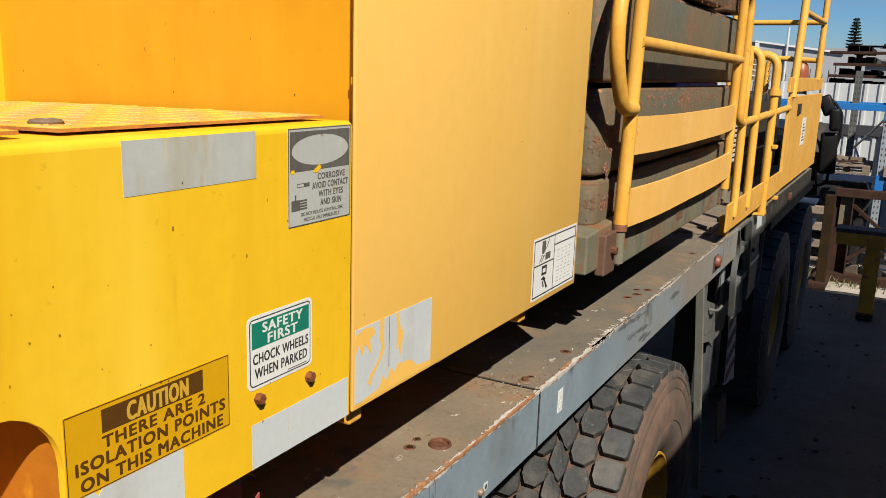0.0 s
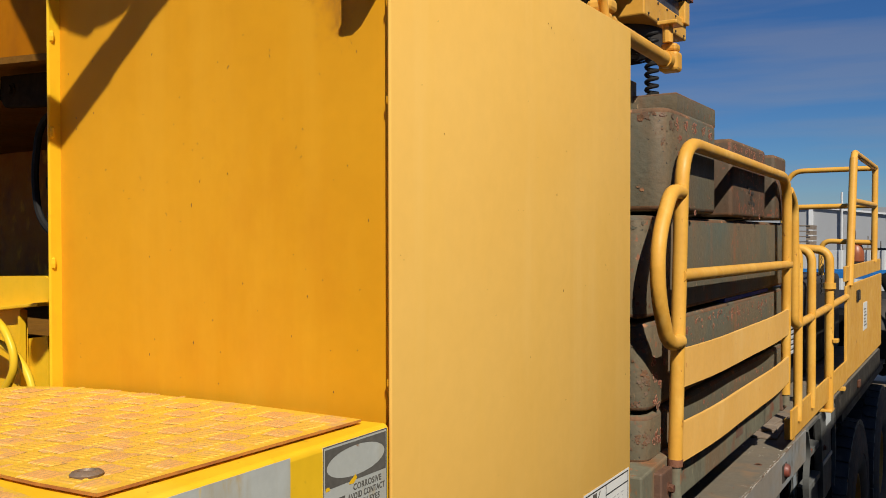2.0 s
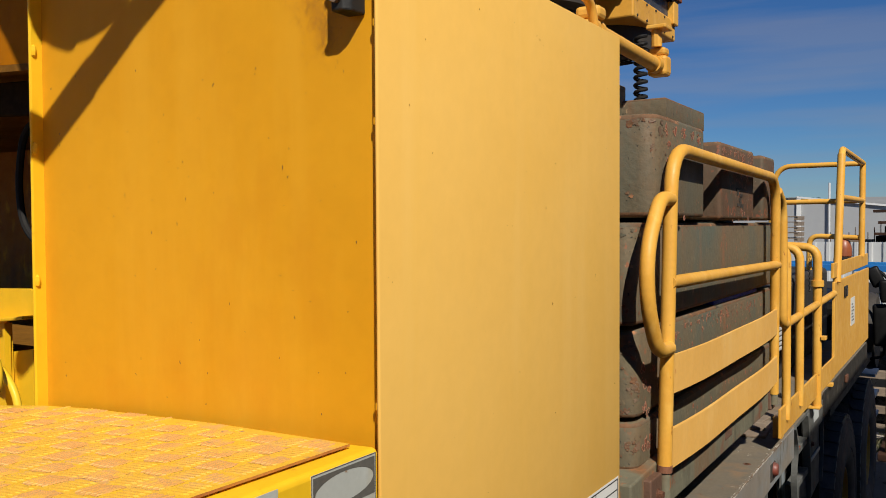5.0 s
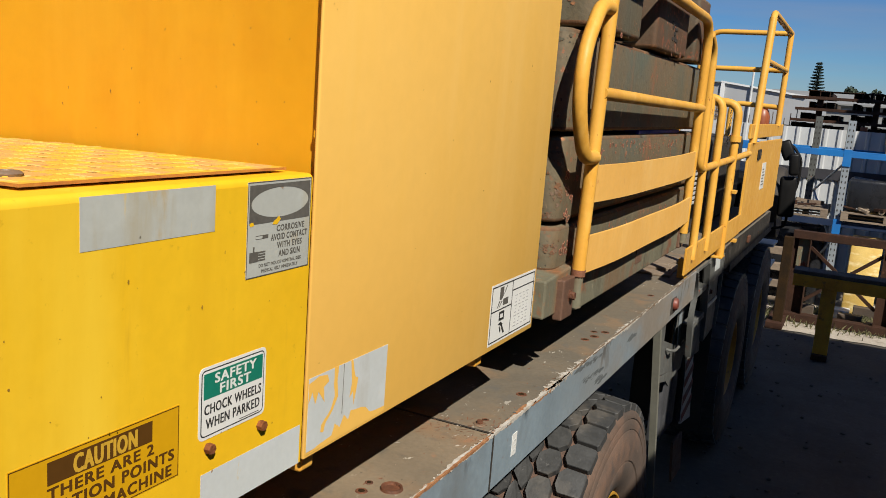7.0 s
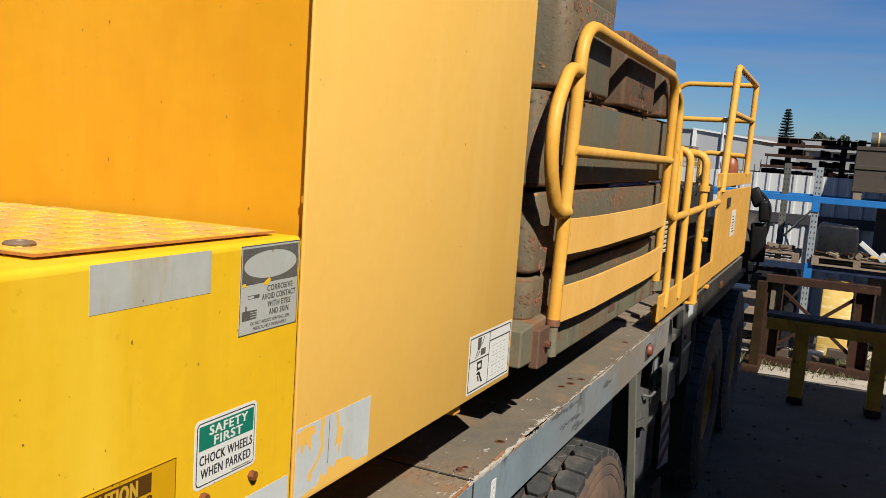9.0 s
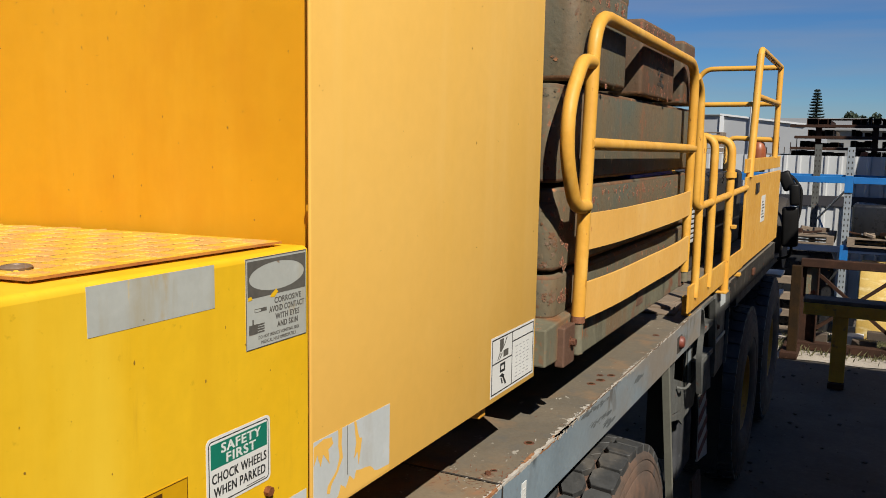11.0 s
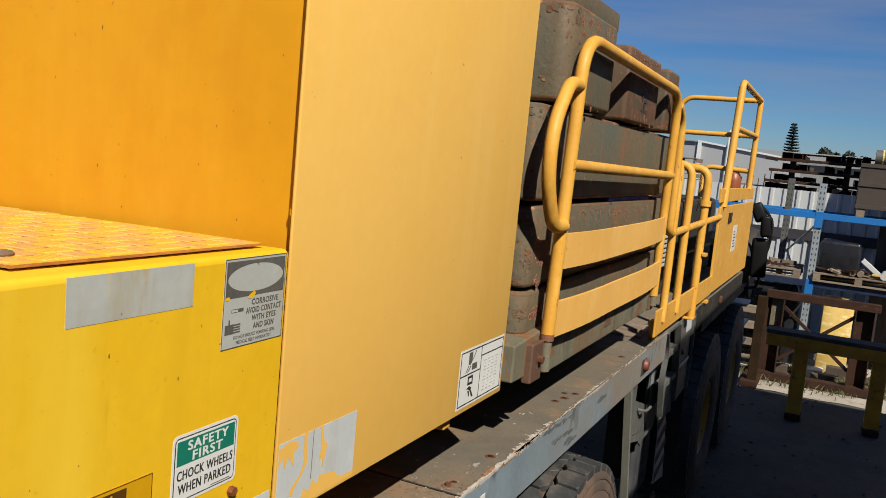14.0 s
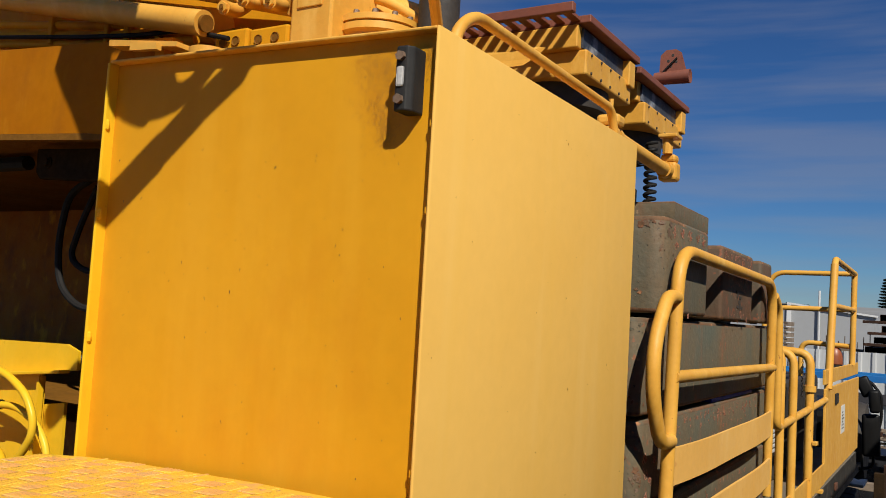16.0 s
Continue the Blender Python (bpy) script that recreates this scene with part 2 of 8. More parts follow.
rubber_side = surface("dusty_tyre_sidewall", (0.082, 0.060, 0.046), (0.115, 0.076, 0.054), 0.8, grain=90, spread=0.2, big=4, bump=0.2, bump_scale=150,
                      layers=(((0.165, 0.095, 0.062), 4, 0.52, 0.70, (1, 1, 1)), ((0.05, 0.047, 0.045), 5, 0.56, 0.68, (1, 1, 1)), ((0.22, 0.17, 0.13), 40, 0.66, 0.72, (1, 1, 1), 8)))
groove_dust = surface("red_dust_in_tread", (0.135, 0.076, 0.050), (0.085, 0.052, 0.038), 0.95, grain=120, spread=0.25, big=12, bump=0.3)
rim_paint = surface("rim_yellow_paint", (0.55, 0.30, 0.03), (0.42, 0.21, 0.025), 0.5, spread=0.15, layers=(((0.12, 0.06, 0.03), 9, 0.58, 0.70, (1, 1, 1)),))
black_plastic = surface("black_plastic", (0.015, 0.014, 0.013), (0.026, 0.024, 0.021), 0.6, spread=0.2, bump=0.1, spec=0.3)
gloss_black = surface("deep_black_plastic", (0.006, 0.006, 0.006), (0.010, 0.009, 0.008), 0.5, spread=0.2, bump=0.05, spec=0.15)
black_hose = surface("black_rubber_hose", (0.014, 0.013, 0.012), (0.022, 0.02, 0.018), 0.6, spread=0.2, bump=0.1, spec=0.12)
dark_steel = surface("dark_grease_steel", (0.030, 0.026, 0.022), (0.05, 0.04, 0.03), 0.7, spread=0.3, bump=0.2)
under_grey = surface("grey_undercarriage_paint", (0.118, 0.120, 0.108), (0.088, 0.090, 0.080), 0.6, spread=0.2, big=5,
                     layers=(((0.03, 0.03, 0.03), 8, 0.55, 0.68, V), (RUST, 18, 0.62, 0.70, (1, 1, 1), 4)))
step_grey = surface("grey_step_paint", (0.135, 0.136, 0.124), (0.100, 0.100, 0.090), 0.55, spread=0.2, big=5, spec=0.4,
                    layers=(((0.07, 0.068, 0.06), 8, 0.56, 0.70, V), (RUST, 16, 0.62, 0.70, (1, 1, 1), 4), ((0.24, 0.235, 0.21), 30, 0.62, 0.68, (1, 1, 0.5), 5)))
dark_channel = surface("dark_channel_paint", (0.034, 0.031, 0.027), (0.050, 0.044, 0.036), 0.75, spec=0.1, spread=0.2, big=4, layers=(((0.09, 0.078, 0.06), 9, 0.60, 0.74, (1, 0.5, 1)), (RUST, 18, 0.62, 0.70, (1, 1, 1), 4)))
slab_edge = surface("rusted_slab_edge", (0.20, 0.098, 0.048), (0.135, 0.088, 0.052), 0.75, grain=120, spread=0.25, big=9, bump=0.3, bump_scale=120, spec=0.2,
                    layers=(((0.115, 0.105, 0.072), 7, 0.50, 0.62, (1, 1, 1)), ((0.34, 0.16, 0.075), 24, 0.58, 0.66, (1, 1, 1)), ((0.05, 0.045, 0.035), 12, 0.60, 0.70, (1, 1, 1))))
post_grey = surface("sunlit_grey_post_paint", (0.20, 0.195, 0.155), (0.165, 0.16, 0.125), 0.6, spread=0.15, big=5, layers=(((0.12, 0.11, 0.09), 9, 0.58, 0.70, V),))
box_grey = surface("scuffed_pale_box_paint", (0.075, 0.076, 0.080), (0.050, 0.051, 0.055), 0.6, spread=0.2, big=6, layers=(((0.05, 0.05, 0.055), 7, 0.52, 0.62, (1, 1, 0.5)), ((0.15, 0.15, 0.145), 14, 0.60, 0.68, (1, 1, 1))))
grey_sticker = surface("sun_bleached_grey_decal", (0.450, 0.455, 0.405), (0.41, 0.415, 0.37), 0.55, grain=90, spread=0.06, bump=0.04,
                       layers=(((0.38, 0.33, 0.22), 14, 0.53, 0.70, (1, 1, 0.15)), ((0.42, 0.30, 0.13), 22, 0.60, 0.68, (1, 1, 0.35), 7), ((0.24, 0.13, 0.05), 55, 0.66, 0.70, (1, 1, 1), 9), ((0.60, 0.42, 0.12), 30, 0.64, 0.70, (1, 1, 0.2), 6), ((0.50, 0.51, 0.46), 7, 0.55, 0.75, (1, 1, 1))))
pale_sticker = surface("pale_decal_with_scuffs", (0.57, 0.59, 0.565), (0.53, 0.55, 0.53), 0.5, grain=90, spread=0.06, bump=0.04,
                       layers=(((0.42, 0.39, 0.33), 10, 0.55, 0.8, V), ((0.56, 0.58, 0.57), 9, 0.55, 0.7, (1, 1, 1)), ((0.58, 0.44, 0.20), 40, 0.66, 0.72, (1, 1, 0.4), 8)))
white_sticker = surface("white_vinyl", (0.74, 0.73, 0.68), (0.70, 0.69, 0.64), 0.4, grain=80, spread=0.05, bump=0.02)
green_vinyl = surface("green_vinyl", (0.010, 0.20, 0.125), (0.012, 0.17, 0.11), 0.4, spread=0.08, bump=0.02)
black_ink = surface("black_ink", (0.018, 0.018, 0.017), (0.03, 0.03, 0.028), 0.5, spread=0.1, bump=0.0)
grey_ink = surface("faded_black_ink", (0.10, 0.09, 0.075), (0.13, 0.12, 0.10), 0.55, grain=120, spread=0.25, bump=0.0)
pale_ink = surface("pale_grey_ink", (0.42, 0.41, 0.39), (0.50, 0.49, 0.46), 0.55, grain=200, spread=0.2, bump=0.0)
white_ink = surface("white_ink", (0.72, 0.72, 0.66), (0.68, 0.68, 0.62), 0.5, spread=0.05, bump=0.0)
caution_vinyl = surface("ochre_vinyl", (0.64, 0.34, 0.006), (0.59, 0.30, 0.006), 0.5, grain=70, spread=0.06, bump=0.02, spec=0.12)
caution_ink = surface("brown_black_ink", (0.105, 0.045, 0.008), (0.085, 0.036, 0.007), 0.6, spread=0.1, bump=0.0, spec=0.08)
caution_letters = surface("ochre_lettering", (0.62, 0.36, 0.03), (0.56, 0.32, 0.03), 0.5, spread=0.05, bump=0.0)
plate_paint = surface("worn_tread_plate_paint", (0.80, 0.475, 0.030), (0.77, 0.44, 0.045), 0.5, grain=90, spread=0.12, big=16, bump=0.12, bump_scale=150,
                      layers=(((0.60, 0.34, 0.13), 13, 0.54, 0.68, (1, 1, 1)), ((0.36, 0.21, 0.11), 26, 0.64, 0.74, (1, 1, 1), 5)))
band_paint = surface("chalky_yellow_paint", (0.82, 0.46, 0.115), (0.78, 0.42, 0.095), 0.55, grain=60, spread=0.06, big=4, bump=0.05, spec=0.3,
                     layers=(((0.84, 0.51, 0.16), 6, 0.54, 0.8, (1, 1, 0.4)), ((0.62, 0.27, 0.06), 30, 0.66, 0.72, (1, 1, 0.5))))
chip_flesh = surface("orange_pink_flaked_primer", (0.46, 0.165, 0.085), (0.52, 0.27, 0.17), 0.75, spread=0.2, grain=200, big=40, bump=0.3)
plate_rim = surface("orange_rust_rim", (0.50, 0.20, 0.03), (0.36, 0.12, 0.03), 0.7, spread=0.2, grain=120, big=20, bump=0.3)
rub_tan = surface("tread_plate_rubbed_to_primer", (0.70, 0.385, 0.125), (0.66, 0.345, 0.095), 0.6, grain=120, spread=0.15, big=22, bump=0.12, bump_scale=170, spec=0.2,
                  layers=(((0.74, 0.42, 0.06), 30, 0.50, 0.62, (1, 1, 1)), ((0.33, 0.20, 0.11), 34, 0.63, 0.72, (1, 1, 1))))
bar_worn = surface("rubbed_tread_bars", (0.77, 0.44, 0.035), (0.72, 0.40, 0.065), 0.6, grain=90, spread=0.12, big=9, bump=0.1, bump_scale=150, spec=0.15,
                   layers=(((0.58, 0.33, 0.13), 7, 0.52, 0.68, (1, 1, 1)), ((0.36, 0.21, 0.11), 26, 0.64, 0.74, (1, 1, 1), 5)))
edge_rust = surface("bare_rust", (0.27, 0.105, 0.05), (0.18, 0.075, 0.04), 0.8, spread=0.25, grain=150, big=30, bump=0.3)
web_dust = surface("dusty_web", (0.515, 0.238, 0.014), (0.45, 0.20, 0.014), 0.9, spread=0.2, bump=0)
plate_edge = surface("rust_orange_plate_edge", (0.42, 0.20, 0.085), (0.28, 0.12, 0.05), 0.7, spread=0.2, grain=120, big=30, bump=0.3)
screen_dirty = surface("dirty_screen_panel", (0.05, 0.06, 0.08), (0.035, 0.04, 0.05), 0.5, spread=0.3, big=9,
                       layers=(((0.28, 0.29, 0.31), 8, 0.53, 0.66, (1, 1, 1)), ((0.16, 0.09, 0.04), 7, 0.60, 0.70, (1, 1, 1))))
lamp_orange = surface("orange_beacon_plastic", (0.31, 0.085, 0.028), (0.24, 0.065, 0.024), 0.4, spread=0.15, bump=0.02)
lamp_red = surface("red_reflector_plastic", (0.30, 0.060, 0.035), (0.20, 0.05, 0.03), 0.55, spread=0.3, bump=0.05, layers=(((0.09, 0.07, 0.055), 9, 0.5, 0.66, (1, 1, 1)),))
chip_red = surface("red_primer_chip", (0.27, 0.085, 0.045), (0.20, 0.065, 0.035), 0.75, spread=0.2, grain=200, big=40, bump=0.3)
chip_pale = surface("pale_bare_chip", (0.36, 0.26, 0.17), (0.30, 0.18, 0.11), 0.7, spread=0.2, grain=200, big=40, bump=0.3)
chip_white = surface("pale_primer", (0.58, 0.54, 0.47), (0.44, 0.38, 0.30), 0.7, spread=0.2, grain=200, big=40, bump=0.2)
container_grey = surface("dark_container_paint", (0.042, 0.040, 0.046), (0.030, 0.029, 0.033), 0.6, spread=0.2, big=2, bump=0.1)
red_bracket = surface("red_painted_bracket", (0.36, 0.062, 0.052), (0.28, 0.05, 0.042), 0.55, spread=0.15, layers=(((0.40, 0.19, 0.15), 60, 0.60, 0.68, (1, 1, 1)),))
galv = surface("galvanised_steel", (0.40, 0.43, 0.44), (0.32, 0.36, 0.38), 0.45, 0.3, grain=40, spread=0.12, bump=0.05)
rack_blue = surface("blue_rack_paint", (0.018, 0.175, 0.47), (0.018, 0.14, 0.40), 0.4, spread=0.1, bump=0.05)
strap_blue = surface("ultramarine_webbing", (0.025, 0.045, 0.42), (0.02, 0.035, 0.34), 0.7, spread=0.15)
fence_white = surface("off_white_fence_sheet", (0.50, 0.51, 0.50), (0.45, 0.46, 0.455), 0.5, grain=20, spread=0.06, big=1.2, bump=0.05, stretch=(1, 1, 0.2),
                      layers=(((0.36, 0.35, 0.32), 3, 0.55, 0.75, V),))
shed_white = surface("white_shed_cladding", (0.68, 0.68, 0.66), (0.63, 0.63, 0.61), 0.6, grain=4, spread=0.05, big=0.3, bump=0.03)
shed_grey = surface("pale_grey_shed_cladding", (0.36, 0.365, 0.365), (0.33, 0.335, 0.335), 0.6, grain=4, spread=0.05, big=0.3, bump=0.03)
roof_grey = surface("grey_roof_sheet", (0.26, 0.26, 0.25), (0.21, 0.21, 0.20), 0.7, grain=4, spread=0.1, big=0.3, bump=0.03)
wood_pale = surface("weathered_pallet_wood", (0.30, 0.23, 0.16), (0.22, 0.16, 0.11), 0.85, grain=60, spread=0.25, big=5, bump=0.3, stretch=(0.3, 1, 1), per_object=0.25)
crate_wood = surface("plywood_crate", (0.066, 0.050, 0.036), (0.050, 0.039, 0.029), 0.8, grain=50, spread=0.15, big=2, bump=0.15, stretch=(0.3, 1, 1))
steel_section = surface("dark_weathered_steel_section", (0.125, 0.096, 0.070), (0.165, 0.11, 0.072), 0.7, spread=0.3, big=4, per_object=0.5)
trestle_yellow = surface("worn_yellow_trestle_paint", (0.60, 0.32, 0.02), (0.46, 0.23, 0.02), 0.6, spread=0.15, big=5,
                         layers=(((0.14, 0.07, 0.03), 10, 0.60, 0.72, (1, 1, 1)),))
trestle_top = surface("dark_rubbed_timber", (0.07, 0.06, 0.05), (0.11, 0.09, 0.07), 0.85, spread=0.3, grain=80, big=8, bump=0.4)
concrete = surface("dusty_concrete_yard", (0.118, 0.098, 0.076), (0.094, 0.079, 0.062), 0.9, grain=25, spread=0.22, big=0.8, bump=0.3, bump_scale=90,
                   layers=(((0.065, 0.055, 0.045), 1.6, 0.55, 0.72, (1, 1, 1)), ((0.17, 0.15, 0.125), 30, 0.64, 0.75, (1, 1, 1)), ((0.078, 0.066, 0.054), 7, 0.56, 0.74, (1, 1, 1))))
dirt = surface("pale_sandy_dirt", (0.46, 0.40, 0.32), (0.38, 0.33, 0.26), 0.95, grain=30, spread=0.22, big=1.5, bump=0.5, bump_scale=60,
               layers=(((0.24, 0.20, 0.15), 9, 0.56, 0.70, (1, 1, 1)), ((0.56, 0.50, 0.42), 40, 0.62, 0.72, (1, 1, 1))))
# Orange paint darkened so the sunlit frame plate looks partly shaded.
plate_shade = surface("shaded_orange_brown_paint", (0.43, 0.150, 0.003), (0.36, 0.112, 0.003), 0.6, grain=40, spread=0.1, big=3, bump=0.05, spec=0.04,
                      layers=(((0.26, 0.085, 0.008), 6, 0.54, 0.74, (1, 1, 0.3)), ((0.48, 0.20, 0.012), 9, 0.56, 0.75, (1, 1, 0.3))))
# Brown stands in for warm, bounce-lit shade in cavities and undersides.
shade_brown = surface("shaded_brown_cavity_steel", (0.19, 0.085, 0.014), (0.23, 0.10, 0.014), 0.7, spread=0.3, big=4, bump=0.2, spec=0.08)
hinge_brown = surface("dark_brown_hinge_steel", (0.045, 0.026, 0.012), (0.03, 0.02, 0.012), 0.8, spread=0.3, big=9, bump=0.2, spec=0.02)
foliage = surface("dark_green_foliage", (0.034, 0.052, 0.024), (0.022, 0.036, 0.018), 0.8, grain=6, spread=0.4, big=1.0, bump=0)
pine_green = surface("dark_pine_foliage", (0.022, 0.040, 0.022), (0.014, 0.028, 0.016), 0.8, grain=4, spread=0.4, big=0.8, bump=0)
weed_green = surface("dry_green_weeds", (0.12, 0.125, 0.045), (0.20, 0.175, 0.085), 0.8, grain=20, spread=0.3, big=6, bump=0)
bark = surface("grey_brown_bark", (0.10, 0.075, 0.055), None, 0.9, spread=0.3)
black_sheet = surface("black_plastic_sheet", (0.012, 0.013, 0.015), (0.02, 0.02, 0.022), 0.3, spread=0.2, bump=0.5, bump_scale=14)
drum_yellow = surface("yellow_wrapped_load", (0.80, 0.56, 0.17), (0.70, 0.45, 0.11), 0.45, spread=0.15, bump=0.6, bump_scale=9, big=4, layers=(((0.86, 0.68, 0.34), 5, 0.52, 0.66, (1, 1, 2.5)),))
# Blue of the lower rack beams, with their shade mixed into the colour.
beam_shaded = surface("shaded_blue_beam_paint", (0.012, 0.026, 0.065), (0.010, 0.02, 0.05), 0.5, spread=0.2)
white_steel = surface("white_painted_steel", (0.62, 0.62, 0.60), (0.5, 0.5, 0.48), 0.5, spread=0.1)


# ---- shapes ----
ORIGIN = {}


def thing(name, at, label, category, group="", kind=""):
    """An Empty at the base of a thing that parents its parts."""
    ob = new(name)
    ob.empty_display_size = 0.1
    ob.location = at
    ORIGIN[ob] = Vector(at)
    return tagged(ob, label, category, group, kind)


def part(name, bm, material, parent, label="", smooth=False):
    """Links a bmesh, given in world places, as one mesh under a thing or a part."""
    o = ORIGIN[parent]
    bm.transform(Matrix.Translation(-o))
    me = bpy.data.meshes.new(name)
    bm.to_mesh(me)
    bm.free()
    for m in (material if isinstance(material, (list, tuple)) else [material]):
        me.materials.append(m)
    if smooth:
        me.shade_smooth()
        me.set_sharp_from_angle(angle=radians(40))
    ob = new(name, me)
    ob.parent = parent
    ORIGIN[ob] = o
    return tagged(ob, label)


def solid(name, bm, material, at, label, category, group="", kind="", smooth=False):
    """Links a bmesh as one top-level mesh with its origin at at."""
    bm.transform(Matrix.Translation(-Vector(at)))
    me = bpy.data.meshes.new(name)
    bm.to_mesh(me)
    bm.free()
    for m in (material if isinstance(material, (list, tuple)) else [material]):
        me.materials.append(m)
    if smooth:
        me.shade_smooth()
        me.set_sharp_from_angle(angle=radians(40))
    ob = new(name, me)
    ob.location = at
    ORIGIN[ob] = Vector(at)
    return tagged(ob, label, category, group, kind)


def join(*bms):
    out = bms[0]
    for b in bms[1:]:
        me = bpy.data.meshes.new("tmp")
        b.to_mesh(me)
        b.free()
        out.from_mesh(me)
        bpy.data.meshes.remove(me)
    return out


def block(x0, x1, y0, y1, z0, z1, bevel=0.0, seg=2, only=None):
    """A bevelled box. only: bevel edges along this axis (0, 1 or 2) alone."""
    bm = bmesh.new()
    bmesh.ops.create_cube(bm, size=1.0)
    bm.transform(Matrix.Translation(((x0 + x1) / 2, (y0 + y1) / 2, (z0 + z1) / 2)) @ Matrix.Diagonal((abs(x1 - x0), abs(y1 - y0), abs(z1 - z0), 1)))
    if bevel:
        es = bm.edges[:]
        if only is not None:
            es = [e for e in es if abs((e.verts[1].co - e.verts[0].co).normalized()[only]) > 0.9]
        bmesh.ops.bevel(bm, geom=es, offset=bevel, segments=seg, profile=0.5, affect="EDGES")
    return bm


def prism(points, axis, a, b, bevel=0.0):
    """A flat outline (in the two other axes, in order) pushed from a to b along axis."""
    bm = bmesh.new()

    def put(p, d):
        q = list(p)
        q.insert(axis, d)
        return bm.verts.new(q)
    lo, hi = [put(p, a) for p in points], [put(p, b) for p in points]
    n = len(points)
    bm.faces.new(lo)
    bm.faces.new(hi[::-1])
    for i in range(n):
        bm.faces.new((lo[i], hi[i], hi[(i + 1) % n], lo[(i + 1) % n]))
    bmesh.ops.recalc_face_normals(bm, faces=bm.faces)
    if bevel:
        bmesh.ops.bevel(bm, geom=bm.edges[:], offset=bevel, segments=2, profile=0.5, affect="EDGES")
    return bm


def rounded(points, radius, steps=6):
    """A polyline with its inner corners rounded."""
    pts = [Vector(p) for p in points]
    out = [pts[0]]
    for i in range(1, len(pts) - 1):
        a, b, c = pts[i - 1], pts[i], pts[i + 1]
        u, w = (a - b), (c - b)
        r = min(radius, u.length * 0.49, w.length * 0.49)
        p, q = b + u.normalized() * r, b + w.normalized() * r
        for k in range(steps + 1):
            t = k / steps
            out.append(p.lerp(b, t).lerp(b.lerp(q, t), t))
    out.append(pts[-1])
    return out


def tube(points, r, sides=12, bend=0.0, close=True, r2=None):
    """A round bar along a polyline; bend rounds its corners."""
    pts = rounded(points, bend) if bend else [Vector(p) for p in points]
    bm = bmesh.new()
    rings = []
    prev = None
    for i, p in enumerate(pts):
        d = ((pts[i + 1] - p) if i + 1 < len(pts) else Vector((0, 0, 0)))
        e = ((p - pts[i - 1]) if i else Vector((0, 0, 0)))
        t = (d.normalized() + e.normalized()).normalized()
        if prev is None:
            n = t.orthogonal().normalized()
        else:
            n = (prev - t * prev.dot(t)).normalized()
        prev = n
        m = t.cross(n)
        rr = r if r2 is None else r + (r2 - r) * i / (len(pts) - 1)
        rings.append([bm.verts.new(p + (n * math.cos(a) + m * math.sin(a)) * rr) for a in (2 * math.pi * k / sides for k in range(sides))])
    for a, b in zip(rings, rings[1:]):
        for k in range(sides):
            bm.faces.new((a[k], a[(k + 1) % sides], b[(k + 1) % sides], b[k]))
    if close:
        bm.faces.new(rings[0][::-1])
        bm.faces.new(rings[-1])
    return bm


def lathe(profile, centre, axis=0, sides=48, start=0.0, sweep=2 * math.pi):
    """A profile of (along axis, radius) turned round the axis through centre."""
    bm = bmesh.new()
    full = abs(sweep - 2 * math.pi) < 1e-6
    rings = []
    for k in range(sides if full else sides + 1):
        a = start + sweep * k / sides
        ring = []
        for d, r in profile:
            q = [r * math.cos(a), r * math.sin(a)]
            q.insert(axis, d)
            ring.append(bm.verts.new(Vector(q) + Vector(centre)))
        rings.append(ring)
    pairs = list(zip(rings, rings[1:] + ([rings[0]] if full else [])))
    if not full:
        pairs = list(zip(rings, rings[1:]))
    for a, b in pairs:
        for i in range(len(profile) - 1):
            bm.faces.new((a[i], a[i + 1], b[i + 1], b[i]))
    bmesh.ops.remove_doubles(bm, verts=bm.verts, dist=1e-5)
    bmesh.ops.recalc_face_normals(bm, faces=bm.faces)
    return bm


def hex_bolt(at, axis, r, h, washer=True, turn=0.0):
    """A hexagon head, standing out along axis, with a washer."""
    q = Vector(axis).to_track_quat("Z", "Y").to_matrix().to_4x4()
    bm = bmesh.new()
    bmesh.ops.create_cone(bm, cap_ends=True, segments=6, radius1=r, radius2=r * 0.94, depth=h, matrix=Matrix.Translation((0, 0, h / 2 + (0.003 if washer else 0))) @ Matrix.Rotation(turn, 4, "Z"))
    if washer:
        bmesh.ops.create_cone(bm, cap_ends=True, segments=16, radius1=r * 1.45, radius2=r * 1.4, depth=0.003, matrix=Matrix.Translation((0, 0, 0.0015)))
    bm.transform(Matrix.Translation(at) @ q)
    return bm


